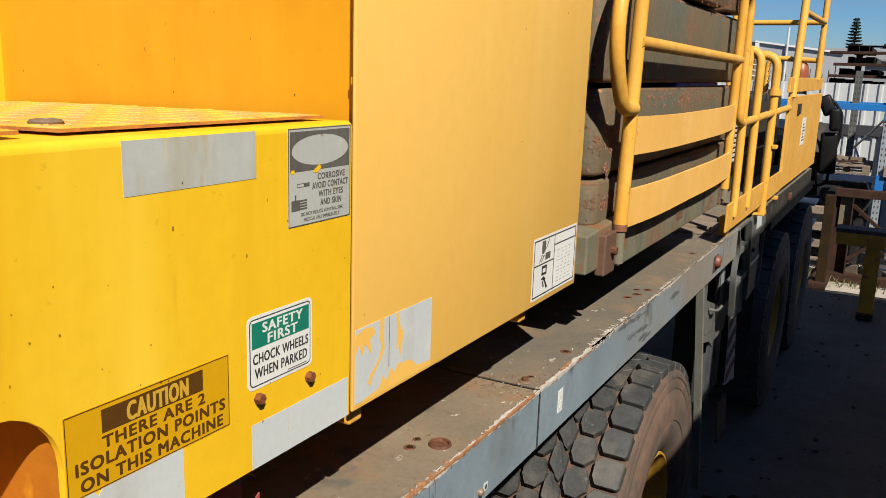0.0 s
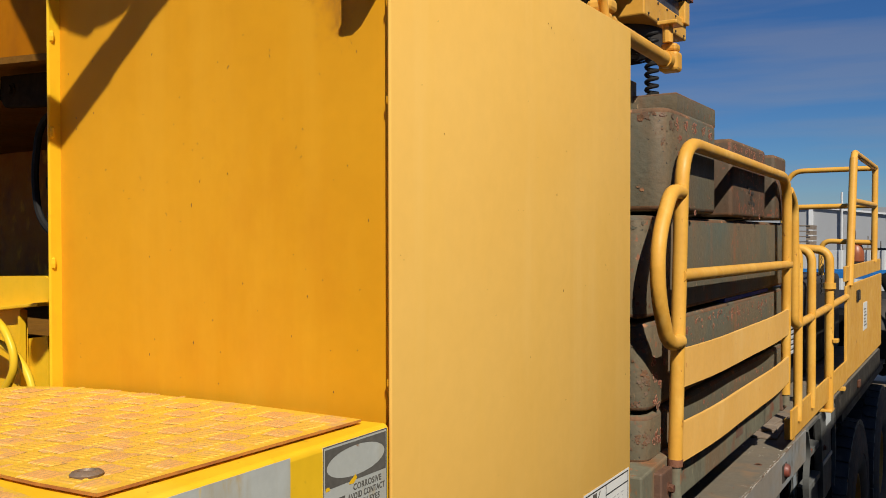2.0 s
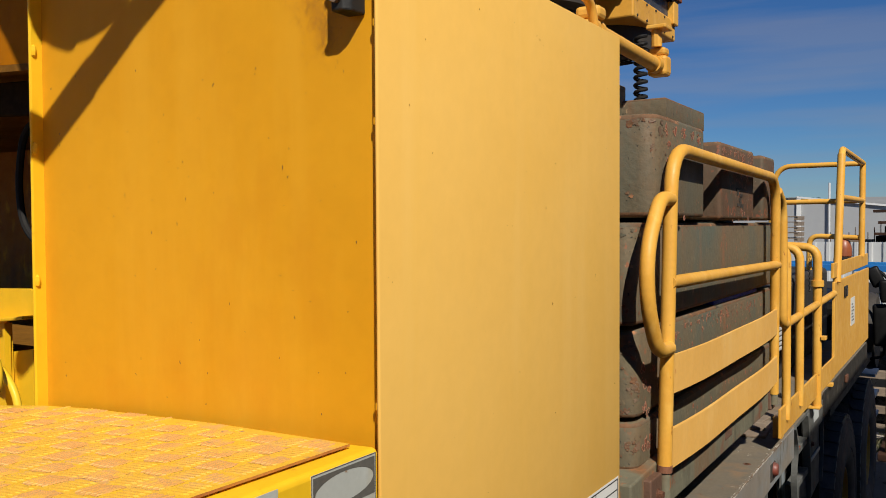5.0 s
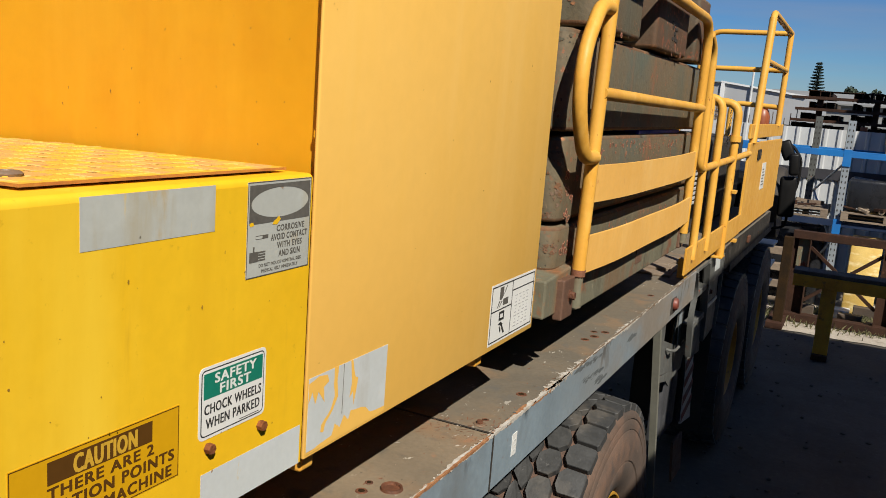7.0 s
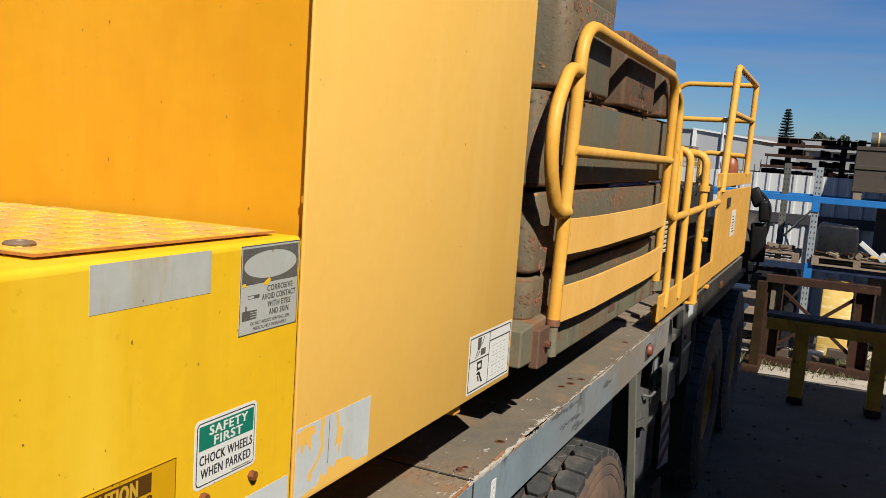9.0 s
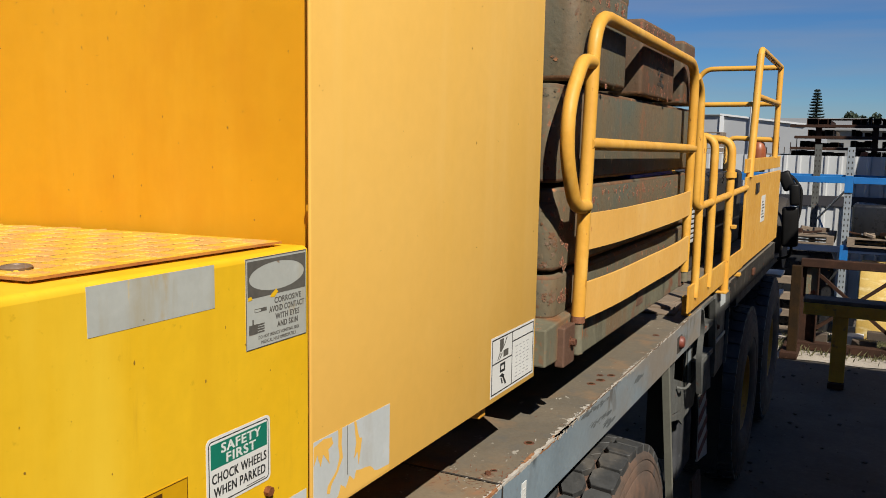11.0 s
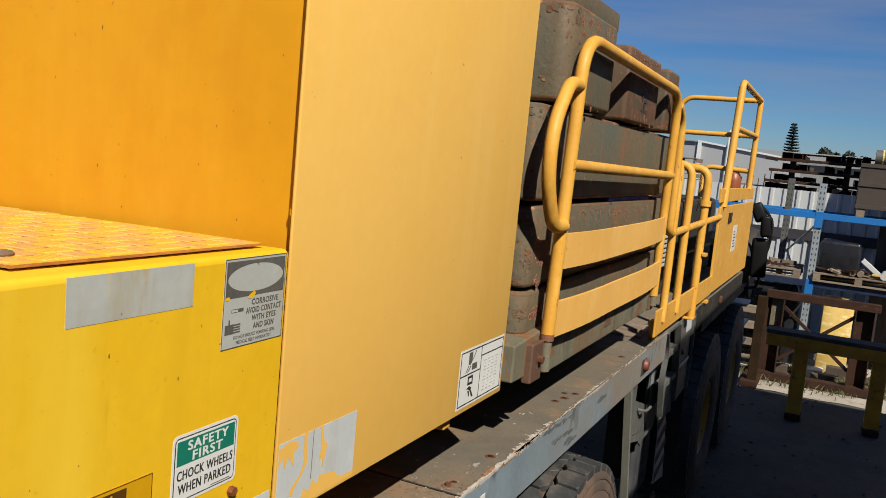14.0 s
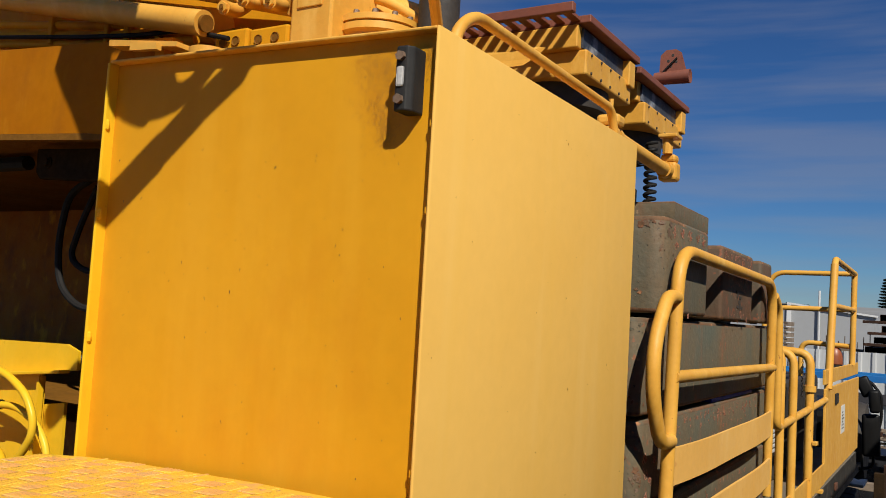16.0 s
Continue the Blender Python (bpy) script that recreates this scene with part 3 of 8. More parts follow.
def letters(body, y0, y1, z0, z1, x, bold=0.0, align="fit"):
    """Lettering on a face that looks along +x, filling y0..y1 and z0..z1."""
    cu = bpy.data.curves.new("letters", "FONT")
    cu.body, cu.extrude, cu.resolution_u, cu.space_character = body, 0.0, 3, 1.0 + 2.4 * bold
    ob = bpy.data.objects.new("letters", cu)
    scene.collection.objects.link(ob)
    me = bpy.data.meshes.new_from_object(ob.evaluated_get(bpy.context.evaluated_depsgraph_get()))
    bpy.data.objects.remove(ob)
    bpy.data.curves.remove(cu)
    bm = bmesh.new()
    bm.from_mesh(me)
    bpy.data.meshes.remove(me)
    xs, ys = [v.co.x for v in bm.verts], [v.co.y for v in bm.verts]
    sx, sy = (y1 - y0) / (max(xs) - min(xs)), (z1 - z0) / (max(ys) - min(ys))
    mx, my = min(xs), min(ys)
    for v in bm.verts:
        v.co = Vector((x, y0 + (v.co.x - mx) * sx, z0 + (v.co.y - my) * sy))
    bmesh.ops.recalc_face_normals(bm, faces=bm.faces)
    for f in bm.faces:
        f.normal_update()
        if f.normal.x < 0:
            f.normal_flip()
    if bold:
        e = bold * (z1 - z0)
        copies = [bm]
        for k, (a, b) in enumerate(((-1, -0.5), (1, 0.5), (-1, 0.5), (1, -0.5))):
            c = bm.copy()
            c.transform(Matrix.Translation((0.00004 * (k + 1), a * e, b * e)))
            copies.append(c)
        bm = join(*copies)
    return bm


def decal(y0, y1, z0, z1, x=0.0, thick=0.0005, radius=0.0):
    """A thin sheet on a face that looks along +x."""
    if radius:
        return prism([(p.y, p.z) for p in corner_loop(y0, y1, z0, z1, radius)], 0, x - 0.0005, x + thick)
    return block(x - 0.0005, x + thick, y0, y1, z0, z1)


def corner_loop(y0, y1, z0, z1, r, n=5):
    out = []
    for cy, cz, a0 in ((y1 - r, z1 - r, 0), (y0 + r, z1 - r, 90), (y0 + r, z0 + r, 180), (y1 - r, z0 + r, 270)):
        for k in range(n + 1):
            a = radians(a0 + 90 * k / n)
            out.append(Vector((0, cy + r * math.cos(a), cz + r * math.sin(a))))
    return out


def frame_strip(y0, y1, z0, z1, w, x, thick=0.0003):
    """A thin printed border on a face that looks along +x."""
    return join(block(x, x + thick, y0, y1, z1 - w, z1), block(x, x + thick, y0, y1, z0, z0 + w),
                block(x, x + thick, y0, y0 + w, z0 + w, z1 - w), block(x, x + thick, y1 - w, y1, z0 + w, z1 - w))


# ---- ground and two unseen walls, added to lay shade on yard and fence ----
bm = bmesh.new()
N = 60
gx, gy = np.linspace(-14, 16, N), np.linspace(-10, 22, N)
gv = [[bm.verts.new((x, y, 0.012 * noise.noise((x * 0.7, y * 0.7, 0)) + 0.006 * noise.noise((x * 3, y * 3, 2)) - 0.01)) for y in gy] for x in gx]
for i in range(N - 1):
    for j in range(N - 1):
        bm.faces.new((gv[i][j], gv[i + 1][j], gv[i + 1][j + 1], gv[i][j + 1]))
far = [bm.verts.new(p) for p in ((-900, -600, -0.03), (900, -600, -0.03), (900, 1500, -0.03), (-900, 1500, -0.03))]
ring = [gv[0][0], gv[-1][0], gv[-1][-1], gv[0][-1]]
edge = [[gv[i][0] for i in range(N)], [gv[-1][j] for j in range(N)], [gv[i][-1] for i in range(N - 1, -1, -1)], [gv[0][j] for j in range(N - 1, -1, -1)]]
for k in range(4):
    bm.faces.new((far[k], far[(k + 1) % 4], *reversed(edge[k])))
bmesh.ops.recalc_face_normals(bm, faces=bm.faces)
ground = solid("ground", bm, concrete, (0, 0, 0), "dusty grey concrete yard with dirt and stains", "ground", kind="structure", smooth=True)

# Walls out of view, outlined to match where the shade ends.
solid("wall_shed", prism([(-9.0, 0.0), (7.6, 0.0), (7.6, 4.4), (2.6, 4.4), (2.6, 3.7), (-9.0, 3.7)], 0, 2.05, 9.0), roof_grey, (4.0, 0, 0), "unseen plain grey wall added to shade the yard", "wall", kind="structure")
solid("wall_store", prism([(2.22, 0.0), (4.2, 0.0), (4.2, 6.2), (2.74, 6.2), (2.34, 4.6), (2.22, 4.2)], 1, 13.25, 15.15), roof_grey, (3.3, 14.2, 0), "unseen plain grey wall added to shade the fence", "wall", kind="structure")

bm = bmesh.new()
rd = random.Random(12)
near = [(-6 + 0.25 * k, 10.75 + 0.12 * noise.noise((k * 0.31, 4.0, 0)) + 0.05 * rd.random()) for k in range(49)]
lo, hi = [bm.verts.new((x, y, 0.006)) for x, y in near], [bm.verts.new((x, 13.2, 0.012)) for x, y in near]
for k in range(48):
    bm.faces.new((lo[k], lo[k + 1], hi[k + 1], hi[k]))
solid("dirt_verge", bm, dirt, (0, 11.5, 0.006), "pale sandy dirt at the foot of the yard fence", "ground", kind="structure")

# ---- carrier: deck, fascia, undercarriage ----
DECK = 1.735
carrier = thing("crane_carrier", (-1.3, 4.0, 0.6), "blue-grey carrier of a mobile crane with a worn steel deck", "mobile crane")


def deck_plate(y0, y1):
    bm = block(-2.6, 0.0, y0, y1, DECK - 0.014, DECK, 0.004)
    return bm


def fascia(y0, y1):
    """A pressed edge channel under the deck plate."""
    return join(block(-0.012, 0.004, y0, y1, DECK - 0.15, DECK - 0.002, 0.003), block(-0.11, -0.012, y0, y1, DECK - 0.15, DECK - 0.138))


for y0, y1 in ((-3.4, 1.727), (1.735, 4.335), (4.345, 4.93), (4.94, 7.75)):
    part("deck_plate", deck_plate(y0, y1), deck_steel if y0 < 1 else deck_dark, carrier, "worn brown-grey steel deck plate")
for y0, y1 in ((-3.4, 1.728), (1.732, 4.32), (5.30, 7.75)):
    part("edge_channel", fascia(y0, y1), fascia_paint if y0 < 4 else dark_channel, carrier, "blue-grey painted edge channel with scratches" if y0 < 4 else "dark edge channel")
part("chassis_rail", block(-1.35, -0.85, -3.2, 8.6, 0.85, 1.5, 0.02), under_grey, carrier)
part("chassis_rail", block(-2.0, -1.5, -3.2, 8.6, 0.85, 1.5, 0.02), under_grey, carrier)

part("joint_backing", block(-0.05, -0.010, 1.70, 1.76, DECK - 0.135, DECK - 0.016), bolt_rust, carrier, "rust in the joint of the edge channel")
part("joint_gap", join(block(0.0042, 0.0050, 1.7265, 1.7335, DECK - 0.149, DECK - 0.003), block(-0.36, 0.003, 1.7265, 1.7335, DECK + 0.0003, DECK + 0.0010)), dark_steel, carrier, "dark joint between deck sections")

# chipped rim along the edge of the deck: bare rust, primer and bare metal in ragged flakes
rng = random.Random(4)


def flake_strip(y0, y1, n, mat_name, material, spread, x_in):
    bm = bmesh.new()
    for _ in range(n):
        y = rng.uniform(y0, y1)
        if noise.noise((y * 2.3, 1.7, spread * 90)) < -0.12:
            continue
        w, d = rng.choice((0.003, 0.005, 0.008, 0.013, 0.022)), rng.uniform(0.002, spread) * rng.uniform(0.3, 1.0)
        top = rng.random() < 0.72
        pts = []
        for k in range(7):
            a = 2 * math.pi * k / 7
            r = rng.uniform(0.35, 1.15)
            pts.append((w * 0.5 * r * math.cos(a), d * 0.5 * r * math.sin(a)))
        if top:
            vs = [bm.verts.new((min(x_in - d * 0.3 + b, 0.0035), y + a, DECK + 0.0006 + rng.random() * 0.0004)) for a, b in pts]
        else:
            vs = [bm.verts.new((0.0046 + rng.random() * 0.0003, y + a, min(DECK - 0.004 - d * 0.3 + b, DECK - 0.001))) for a, b in pts]
        f = bm.faces.new(vs)
        f.normal_update()
        if (f.normal.z if top else f.normal.x) < 0:
            f.normal_flip()
    return tagged(part("chipped_paint", bm, material, carrier, mat_name), kind="stuff")


def ragged_rim(y0, y1, wide, down, seed, material, label, lift, cover=0.55):
    """A ragged strip of lost paint along the deck's edge, over the top and down the side; its width wanders and breaks off."""
    bm = bmesh.new()
    n = int((y1 - y0) / 0.004)
    rows = []
    for k in range(n + 1):
        y = y0 + (y1 - y0) * k / n
        body = cover + 1.1 * noise.noise((y * 3.1, seed, 0.3)) + 0.75 * noise.noise((y * 17.0, seed, 2.3)) + 0.55 * noise.noise((y * 60.0, seed, 5.1))
        side = cover - 0.1 + 1.2 * noise.noise((y * 4.3, seed, 8.3)) + 0.75 * noise.noise((y * 23.0, seed, 6.3)) + 0.5 * noise.noise((y * 70.0, seed, 9.1))
        rows.append((y, wide * max(0.0, min(1.3, body)), down * max(0.0, min(1.3, side))))
    for (ya, wa, da), (yb, wb, db) in zip(rows, rows[1:]):
        if wa > 0 or wb > 0:
            bm.faces.new([bm.verts.new(q) for q in ((0.004 + lift, ya, DECK + lift), (0.004 + lift, yb, DECK + lift), (0.0034 - wb, yb, DECK + lift), (0.0034 - wa, ya, DECK + lift))])
        if da > 0 or db > 0:
            bm.faces.new([bm.verts.new(q) for q in ((0.004 + lift, ya, DECK - 0.0025 - da), (0.004 + lift, yb, DECK - 0.0025 - db), (0.004 + lift, yb, DECK + lift), (0.004 + lift, ya, DECK + lift))])
    for f in bm.faces:
        f.normal_update()
        if f.normal.z + f.normal.x < 0:
            f.normal_flip()
    tagged(part("chipped_rim", bm, material, carrier, label), kind="stuff")


ragged_rim(0.2, 2.1, 0.012, 0.007, 3.0, chip_white, "pale primer rim along the worn deck edge", 0.0007)
ragged_rim(2.1, 4.0, 0.010, 0.005, 3.0, chip_white, "pale primer rim along the worn deck edge", 0.0007, 0.05)
ragged_rim(0.2, 2.3, 0.011, 0.007, 6.6, plate_edge, "orange rust along the worn deck edge", 0.0005)
ragged_rim(2.0, 4.0, 0.006, 0.004, 9.6, bolt_steel, "brown rust along the worn deck edge", 0.0005)
ragged_rim(0.5, 1.7, 0.005, 0.004, 11.4, plate_edge, "orange rust along the worn deck edge", 0.0009)
flake_strip(0.2, 1.9, 110, "rust patches along the chipped deck edge", plate_edge, 0.026, -0.003)
for ya, yb, n, wide in ((0.2, 2.2, 240, 0.014), (2.2, 3.9, 110, 0.012), (2.0, 2.45, 150, 0.034), (2.85, 3.15, 90, 0.030), (3.4, 3.7, 100, 0.030)):
    flake_strip(ya, yb, n, "pale primer flakes along the chipped deck edge", chip_white, wide, -0.002)
flake_strip(0.2, 3.9, 60, "dark bare patches along the deck edge", under_grey, 0.022, -0.006)

flake_bm = bmesh.new()
for _ in range(260):
    x, y = -0.004 - 0.24 * rng.random() ** 1.5, 1.73 + rng.gauss(0, 0.045) if rng.random() < 0.5 else rng.uniform(0.6, 3.4)
    l, w, a = rng.choice((0.002, 0.003, 0.004, 0.007, 0.012)), rng.uniform(0.0006, 0.0018), rng.gauss(1.2, 0.6)
    u, v = Vector((math.cos(a), math.sin(a), 0)) * l, Vector((-math.sin(a), math.cos(a), 0)) * w
    c = Vector((x, y, DECK + 0.0007))
    f = flake_bm.faces.new([flake_bm.verts.new(c + p) for p in (-u, -u * 0.3 - v, u * 0.5 - v * 0.6, u, u * 0.3 + v, -u * 0.6 + v * 0.7)])
    f.normal_update()
    f.material_index = 0 if rng.random() < 0.82 else 1
    if f.normal.z < 0:
        f.normal_flip()
tagged(part("scratches", flake_bm, [edge_rust, chip_white], carrier, "rusty and bare scratches in the deck plate"), kind="stuff")

# dark scuffs rubbed into the paint of the edge channel
rs = random.Random(31)
scuff_bm = bmesh.new()
for y0, y1, za, zb, h in ((2.45, 2.68, 1.668, 1.650, 0.030), (2.36, 2.66, 1.722, 1.706, 0.012), (2.60, 2.72, 1.625, 1.612, 0.012), (3.0, 3.12, 1.68, 1.67, 0.010), (0.80, 0.93, 1.612, 1.600, 0.012), (0.62, 0.74, 1.63, 1.605, 0.022), (0.97, 1.04, 1.612, 1.604, 0.008)):
    for _ in range(26):
        t = rs.random()
        y, z, l, w = y0 + (y1 - y0) * t, za + (zb - za) * t + rs.gauss(0, 0.45) * h * math.sin(math.pi * min(0.95, 0.15 + t)), rs.uniform(0.008, 0.035), rs.uniform(0.0015, 0.006)
        z = min(z, DECK - 0.008)
        f = scuff_bm.faces.new([scuff_bm.verts.new((0.0046 + rs.random() * 0.0004, y + l * math.cos(a) * k, z + w * math.sin(a) * k + 0.12 * l * math.cos(a))) for a, k in ((2 * math.pi * q / 9, rs.uniform(0.5, 1.1)) for q in range(9))])
        f.normal_update()
        if f.normal.x < 0:
            f.normal_flip()
for ya, yb, za, zb, n in ((1.155, 1.195, 1.655, 1.690, 16), (1.20, 1.225, 1.665, 1.705, 9), (1.25, 1.27, 1.645, 1.665, 5), (0.90, 0.95, 1.62, 1.66, 8), (0.62, 0.70, 1.62, 1.67, 10)):
    for _ in range(n):
        y, z, l, w = rs.uniform(ya, yb), rs.uniform(za, zb), rs.uniform(0.012, 0.034), rs.uniform(0.0005, 0.0015)
        f = scuff_bm.faces.new([scuff_bm.verts.new((0.0046 + rs.random() * 0.0004, y + w * math.cos(a) * k - 0.06 * l * math.sin(a), max(z + l * math.sin(a) * k, DECK - 0.148))) for a, k in ((2 * math.pi * q / 9, rs.uniform(0.5, 1.1)) for q in range(9))])
        f.normal_update()
        if f.normal.x < 0:
            f.normal_flip()
tagged(part("scuffed_paint", scuff_bm, scuff_dark, carrier, "dark scuffs on the edge channel"), kind="stuff")

# fixings and holes of the deck
for x, y in ((-0.061, 0.807), (-0.07, 0.739), (-0.05, 1.765)):
    washer = part("deck_washer", lathe([(0.0, 0.0), (0.0, 0.0165), (0.0018, 0.0160), (0.0026, 0.0148), (0.0026, 0.0)], (x, y, DECK), 2, 20), bolt_steel, carrier, "pale worn washer")
    part("deck_bolt", hex_bolt((x, y, DECK + 0.0026), (0, 0, 1), 0.0085, 0.0075, False, x * 9), bolt_rust, washer, "rusty bolt head")
part("deck_pin", lathe([(0.0006, 0.0), (0.0006, 0.017), (0.005, 0.018), (0.006, 0.022), (0.0, 0.024)], (-0.053, 1.343, DECK), 2, 24), bolt_rust, carrier, "rusty round plug in the deck")
for x, y, r in ((-0.098, 1.3, 0.010), (-0.105, 1.34, 0.007), (-0.045, 2.03, 0.012), (-0.05, 1.80, 0.007), (-0.055, 2.74, 0.013), (-0.04, 2.82, 0.012), (-0.075, 2.80, 0.01), (-0.07, 2.68, 0.012), (-0.05, 3.55, 0.012)):
    part("deck_hole", lathe([(0.0006, 0.0), (0.0006, r), (0.0016, r * 1.15), (0.0, r * 1.3)], (x, y, DECK), 2, 14), bolt_rust, carrier, "rusty rim of a bolt hole")
    part("deck_bore", lathe([(0.0008, 0.0), (0.0008, r * 0.72), (0.0, r * 0.78)], (x - 0.08 * r, y + 0.15 * r, DECK), 2, 14), hinge_brown, carrier)
part("deck_tag", block(0.003, 0.0055, 1.858, 1.888, 1.630, 1.69), white_sticker, carrier, "small white tag with scuffed print")
part("tag_bar", join(*[block(0.0055, 0.0062, 1.866 + 0.006 * (k % 2), 1.882, 1.640 + 0.014 * k, 1.644 + 0.014 * k) for k in range(3)]), pale_sticker, carrier)
for y, z in ((1.42, 1.612), (1.30, 1.618)):
    part("edge_bolt", lathe([(0.0, 0.0), (0.0, 0.0095), (0.005, 0.0088), (0.0085, 0.0055), (0.009, 0.0)], (0.004, y, z), 0, 16), bolt_steel, carrier, "rounded rusty bolt head", True)
part("edge_tag", block(0.004, 0.0052, 1.438, 1.456, 1.605, 1.622), pale_sticker, carrier, "tiny pale tag")
part("tag_mark", block(0.0052, 0.0056, 1.442, 1.452, 1.608, 1.618), under_grey, carrier)


def side_marker(y, z):
    lampx = part("side_marker", join(lathe([(0.0, 0.0), (0.0, 0.030), (0.012, 0.030), (0.022, 0.022), (0.026, 0.0)], (0.004, y, z), 0, 20)), lamp_red, carrier, "sun-faded red side marker lamp", True)
    part("marker_bracket", block(0.002, 0.008, y - 0.055, y + 0.04, z - 0.045, z + 0.03, 0.003), dark_steel, lampx)


side_marker(3.80, 1.66)
part("side_marker", join(block(0.004, 0.02, 0.82, 0.90, 1.655, 1.685, 0.006)), lamp_orange, carrier, "orange side marker lamp")
part("side_marker", block(0.004, 0.022, 6.25, 6.33, 1.64, 1.69, 0.006), bolt_rust, carrier, "rusty marker lamp housing")

# boarding step set into the deck edge: welded frame, hollow treads, a label plate and a panel with an opening
part("step_upright", tube([(-0.004, 4.345, 1.728), (-0.006, 4.43, 1.61), (-0.010, 4.40, 1.46), (-0.014, 4.50, 1.235)], 0.020, 4, 0.05), step_grey, carrier, "grey welded upright of a boarding step")
part("step_upright", tube([(-0.004, 4.70, 1.725), (-0.006, 4.76, 1.58), (-0.008, 4.83, 1.38), (-0.016, 4.88, 1.235)], 0.022, 4, 0.05), step_grey, carrier, "grey welded upright of a boarding step")
part("step_upright", tube([(-0.004, 5.24, 1.70), (-0.004, 5.285, 1.53), (-0.006, 5.30, 1.35), (-0.010, 5.285, 1.22)], 0.013, 4, 0.05), step_grey, carrier, "grey welded upright of a boarding step")
part("step_head", block(-0.055, 0.002, 4.345, 4.70, 1.712, 1.733, 0.004), step_grey, carrier)
for z, dy in ((1.595, 0.10), (1.425, 0.08)):
    part("step_tread", join(block(-0.055, 0.0, 4.345 + dy, 4.70 + dy, z - 0.008, z, 0.002), block(-0.010, 0.0, 4.345 + dy, 4.70 + dy, z - 0.030, z - 0.008)), step_grey, carrier, "folded grey step tread")
part("step_back", block(-0.215, -0.20, 4.99, 5.60, 1.05, 1.72), shade_brown, carrier, "rust-brown back of the step recess")
part("step_skirt", prism([(4.50, 1.395), (4.83, 1.395), (4.90, 1.16), (4.53, 1.20)], 0, -0.030, -0.020), step_grey, carrier)
cover = part("recess_plate", prism([(4.68, 1.735), (5.23, 1.735), (5.27, 1.575), (4.76, 1.575)], 0, -0.030, 0.002, 0.004), step_grey, carrier, "grey cover plate with a worn label")
part("plate_label", prism([(4.91, 1.71), (5.09, 1.705), (5.12, 1.63), (4.94, 1.632)], 0, 0.0022, 0.0034), pale_sticker, cover, "worn pale label")
low_plate = part("lower_plate", prism([(4.80, 1.560), (5.255, 1.556), (5.29, 1.34), (5.28, 1.215), (4.98, 1.20), (4.87, 1.34)], 0, -0.040, -0.016, 0.003), step_grey, carrier, "grey lower cover plate with a bolt")
part("plate_bolt", hex_bolt((-0.016, 5.00, 1.50), (1, 0, 0), 0.012, 0.010), bolt_rust, low_plate)
part("plate_strip", block(-0.014, -0.006, 4.92, 5.24, 1.415, 1.435, 0.002), galv, low_plate, "bare bright strip")
panel = part("recess_panel", join(block(-0.11, -0.10, 4.12, 4.24, 1.16, 1.70), block(-0.11, -0.10, 4.53, 4.98, 1.06, 1.70), block(-0.11, -0.10, 4.24, 4.53, 1.505, 1.70), prism([(4.24, 1.17), (4.53, 1.12), (4.53, 1.27), (4.24, 1.36)], 0, -0.11, -0.10), prism([(4.12, 1.16), (4.24, 1.16), (4.53, 1.12), (4.53, 1.03), (4.42, 1.09)], 0, -0.11, -0.10)), step_grey, carrier, "grey panel with a square opening")
part("panel_strip", prism([(4.545, 1.50), (4.60, 1.50), (4.665, 1.20), (4.60, 1.22)], 0, -0.098, -0.090, 0.002), galv, panel, "bare bright strip")
part("panel_slot", prism([(4.65, 1.245), (4.95, 1.240), (4.96, 1.215), (4.66, 1.215)], 0, -0.0995, -0.097), dark_steel, panel)
part("panel_seam", block(-0.0995, -0.097, 4.60, 4.97, 1.405, 1.413), dark_steel, panel)
part("support_post", tube([(-0.03, 3.68, 1.59), (-0.02, 4.02, 0.45)], 0.022, 4), post_grey, carrier, "grey leaning support post below the deck")
part("step_lever", tube([(-0.099, 4.30, 1.30), (-0.06, 4.34, 1.285), (-0.05, 4.40, 1.30)], 0.008, 8, 0.03), step_grey, carrier, "bent bare steel lever")
part("storage_box", block(-0.20, -0.13, 4.56, 4.99, 0.66, 1.08, 0.02), box_grey, carrier, "dented pale grey storage box with scuffs")
part("box_hose", tube([(-0.11, 4.88, 1.12), (-0.09, 4.84, 1.00), (-0.10, 4.90, 0.88), (-0.09, 4.86, 0.72)], 0.020, 8, 0.05), black_hose, carrier, "", True)
board = part("warning_board", prism([(5.02, 1.09), (5.26, 1.06), (5.44, 0.56), (5.10, 0.62)], 0, -0.115, -0.103), white_steel, carrier, "grimy red and white striped warning board")
for k in range(4):
    z = 1.03 - 0.115 * k
    y = 5.035 + 0.022 * k
    part("red_stripe", prism([(y, z), (y + 0.245 + 0.018 * k, z + 0.055), (y + 0.255 + 0.018 * k, z + 0.005), (y + 0.01, z - 0.055)], 0, -0.1028, -0.1012), lamp_red, board, "red reflective stripe")
part("mud_flap", block(-0.55, -0.06, 5.62, 5.635, 0.40, 1.45, 0.003), black_plastic, carrier, "black rubber mud flap")
part("hanging_strap", prism([(5.02, 0.52), (5.30, 0.50), (5.42, 0.20), (5.12, 0.22)], 0, -0.13, -0.115), bracket_brown, carrier, "brown hanging strap")
part("fender", prism([(5.75, 1.50), (9.2, 1.50), (9.2, 1.56), (5.75, 1.56)], 0, -0.6, -0.02), dark_steel, carrier)


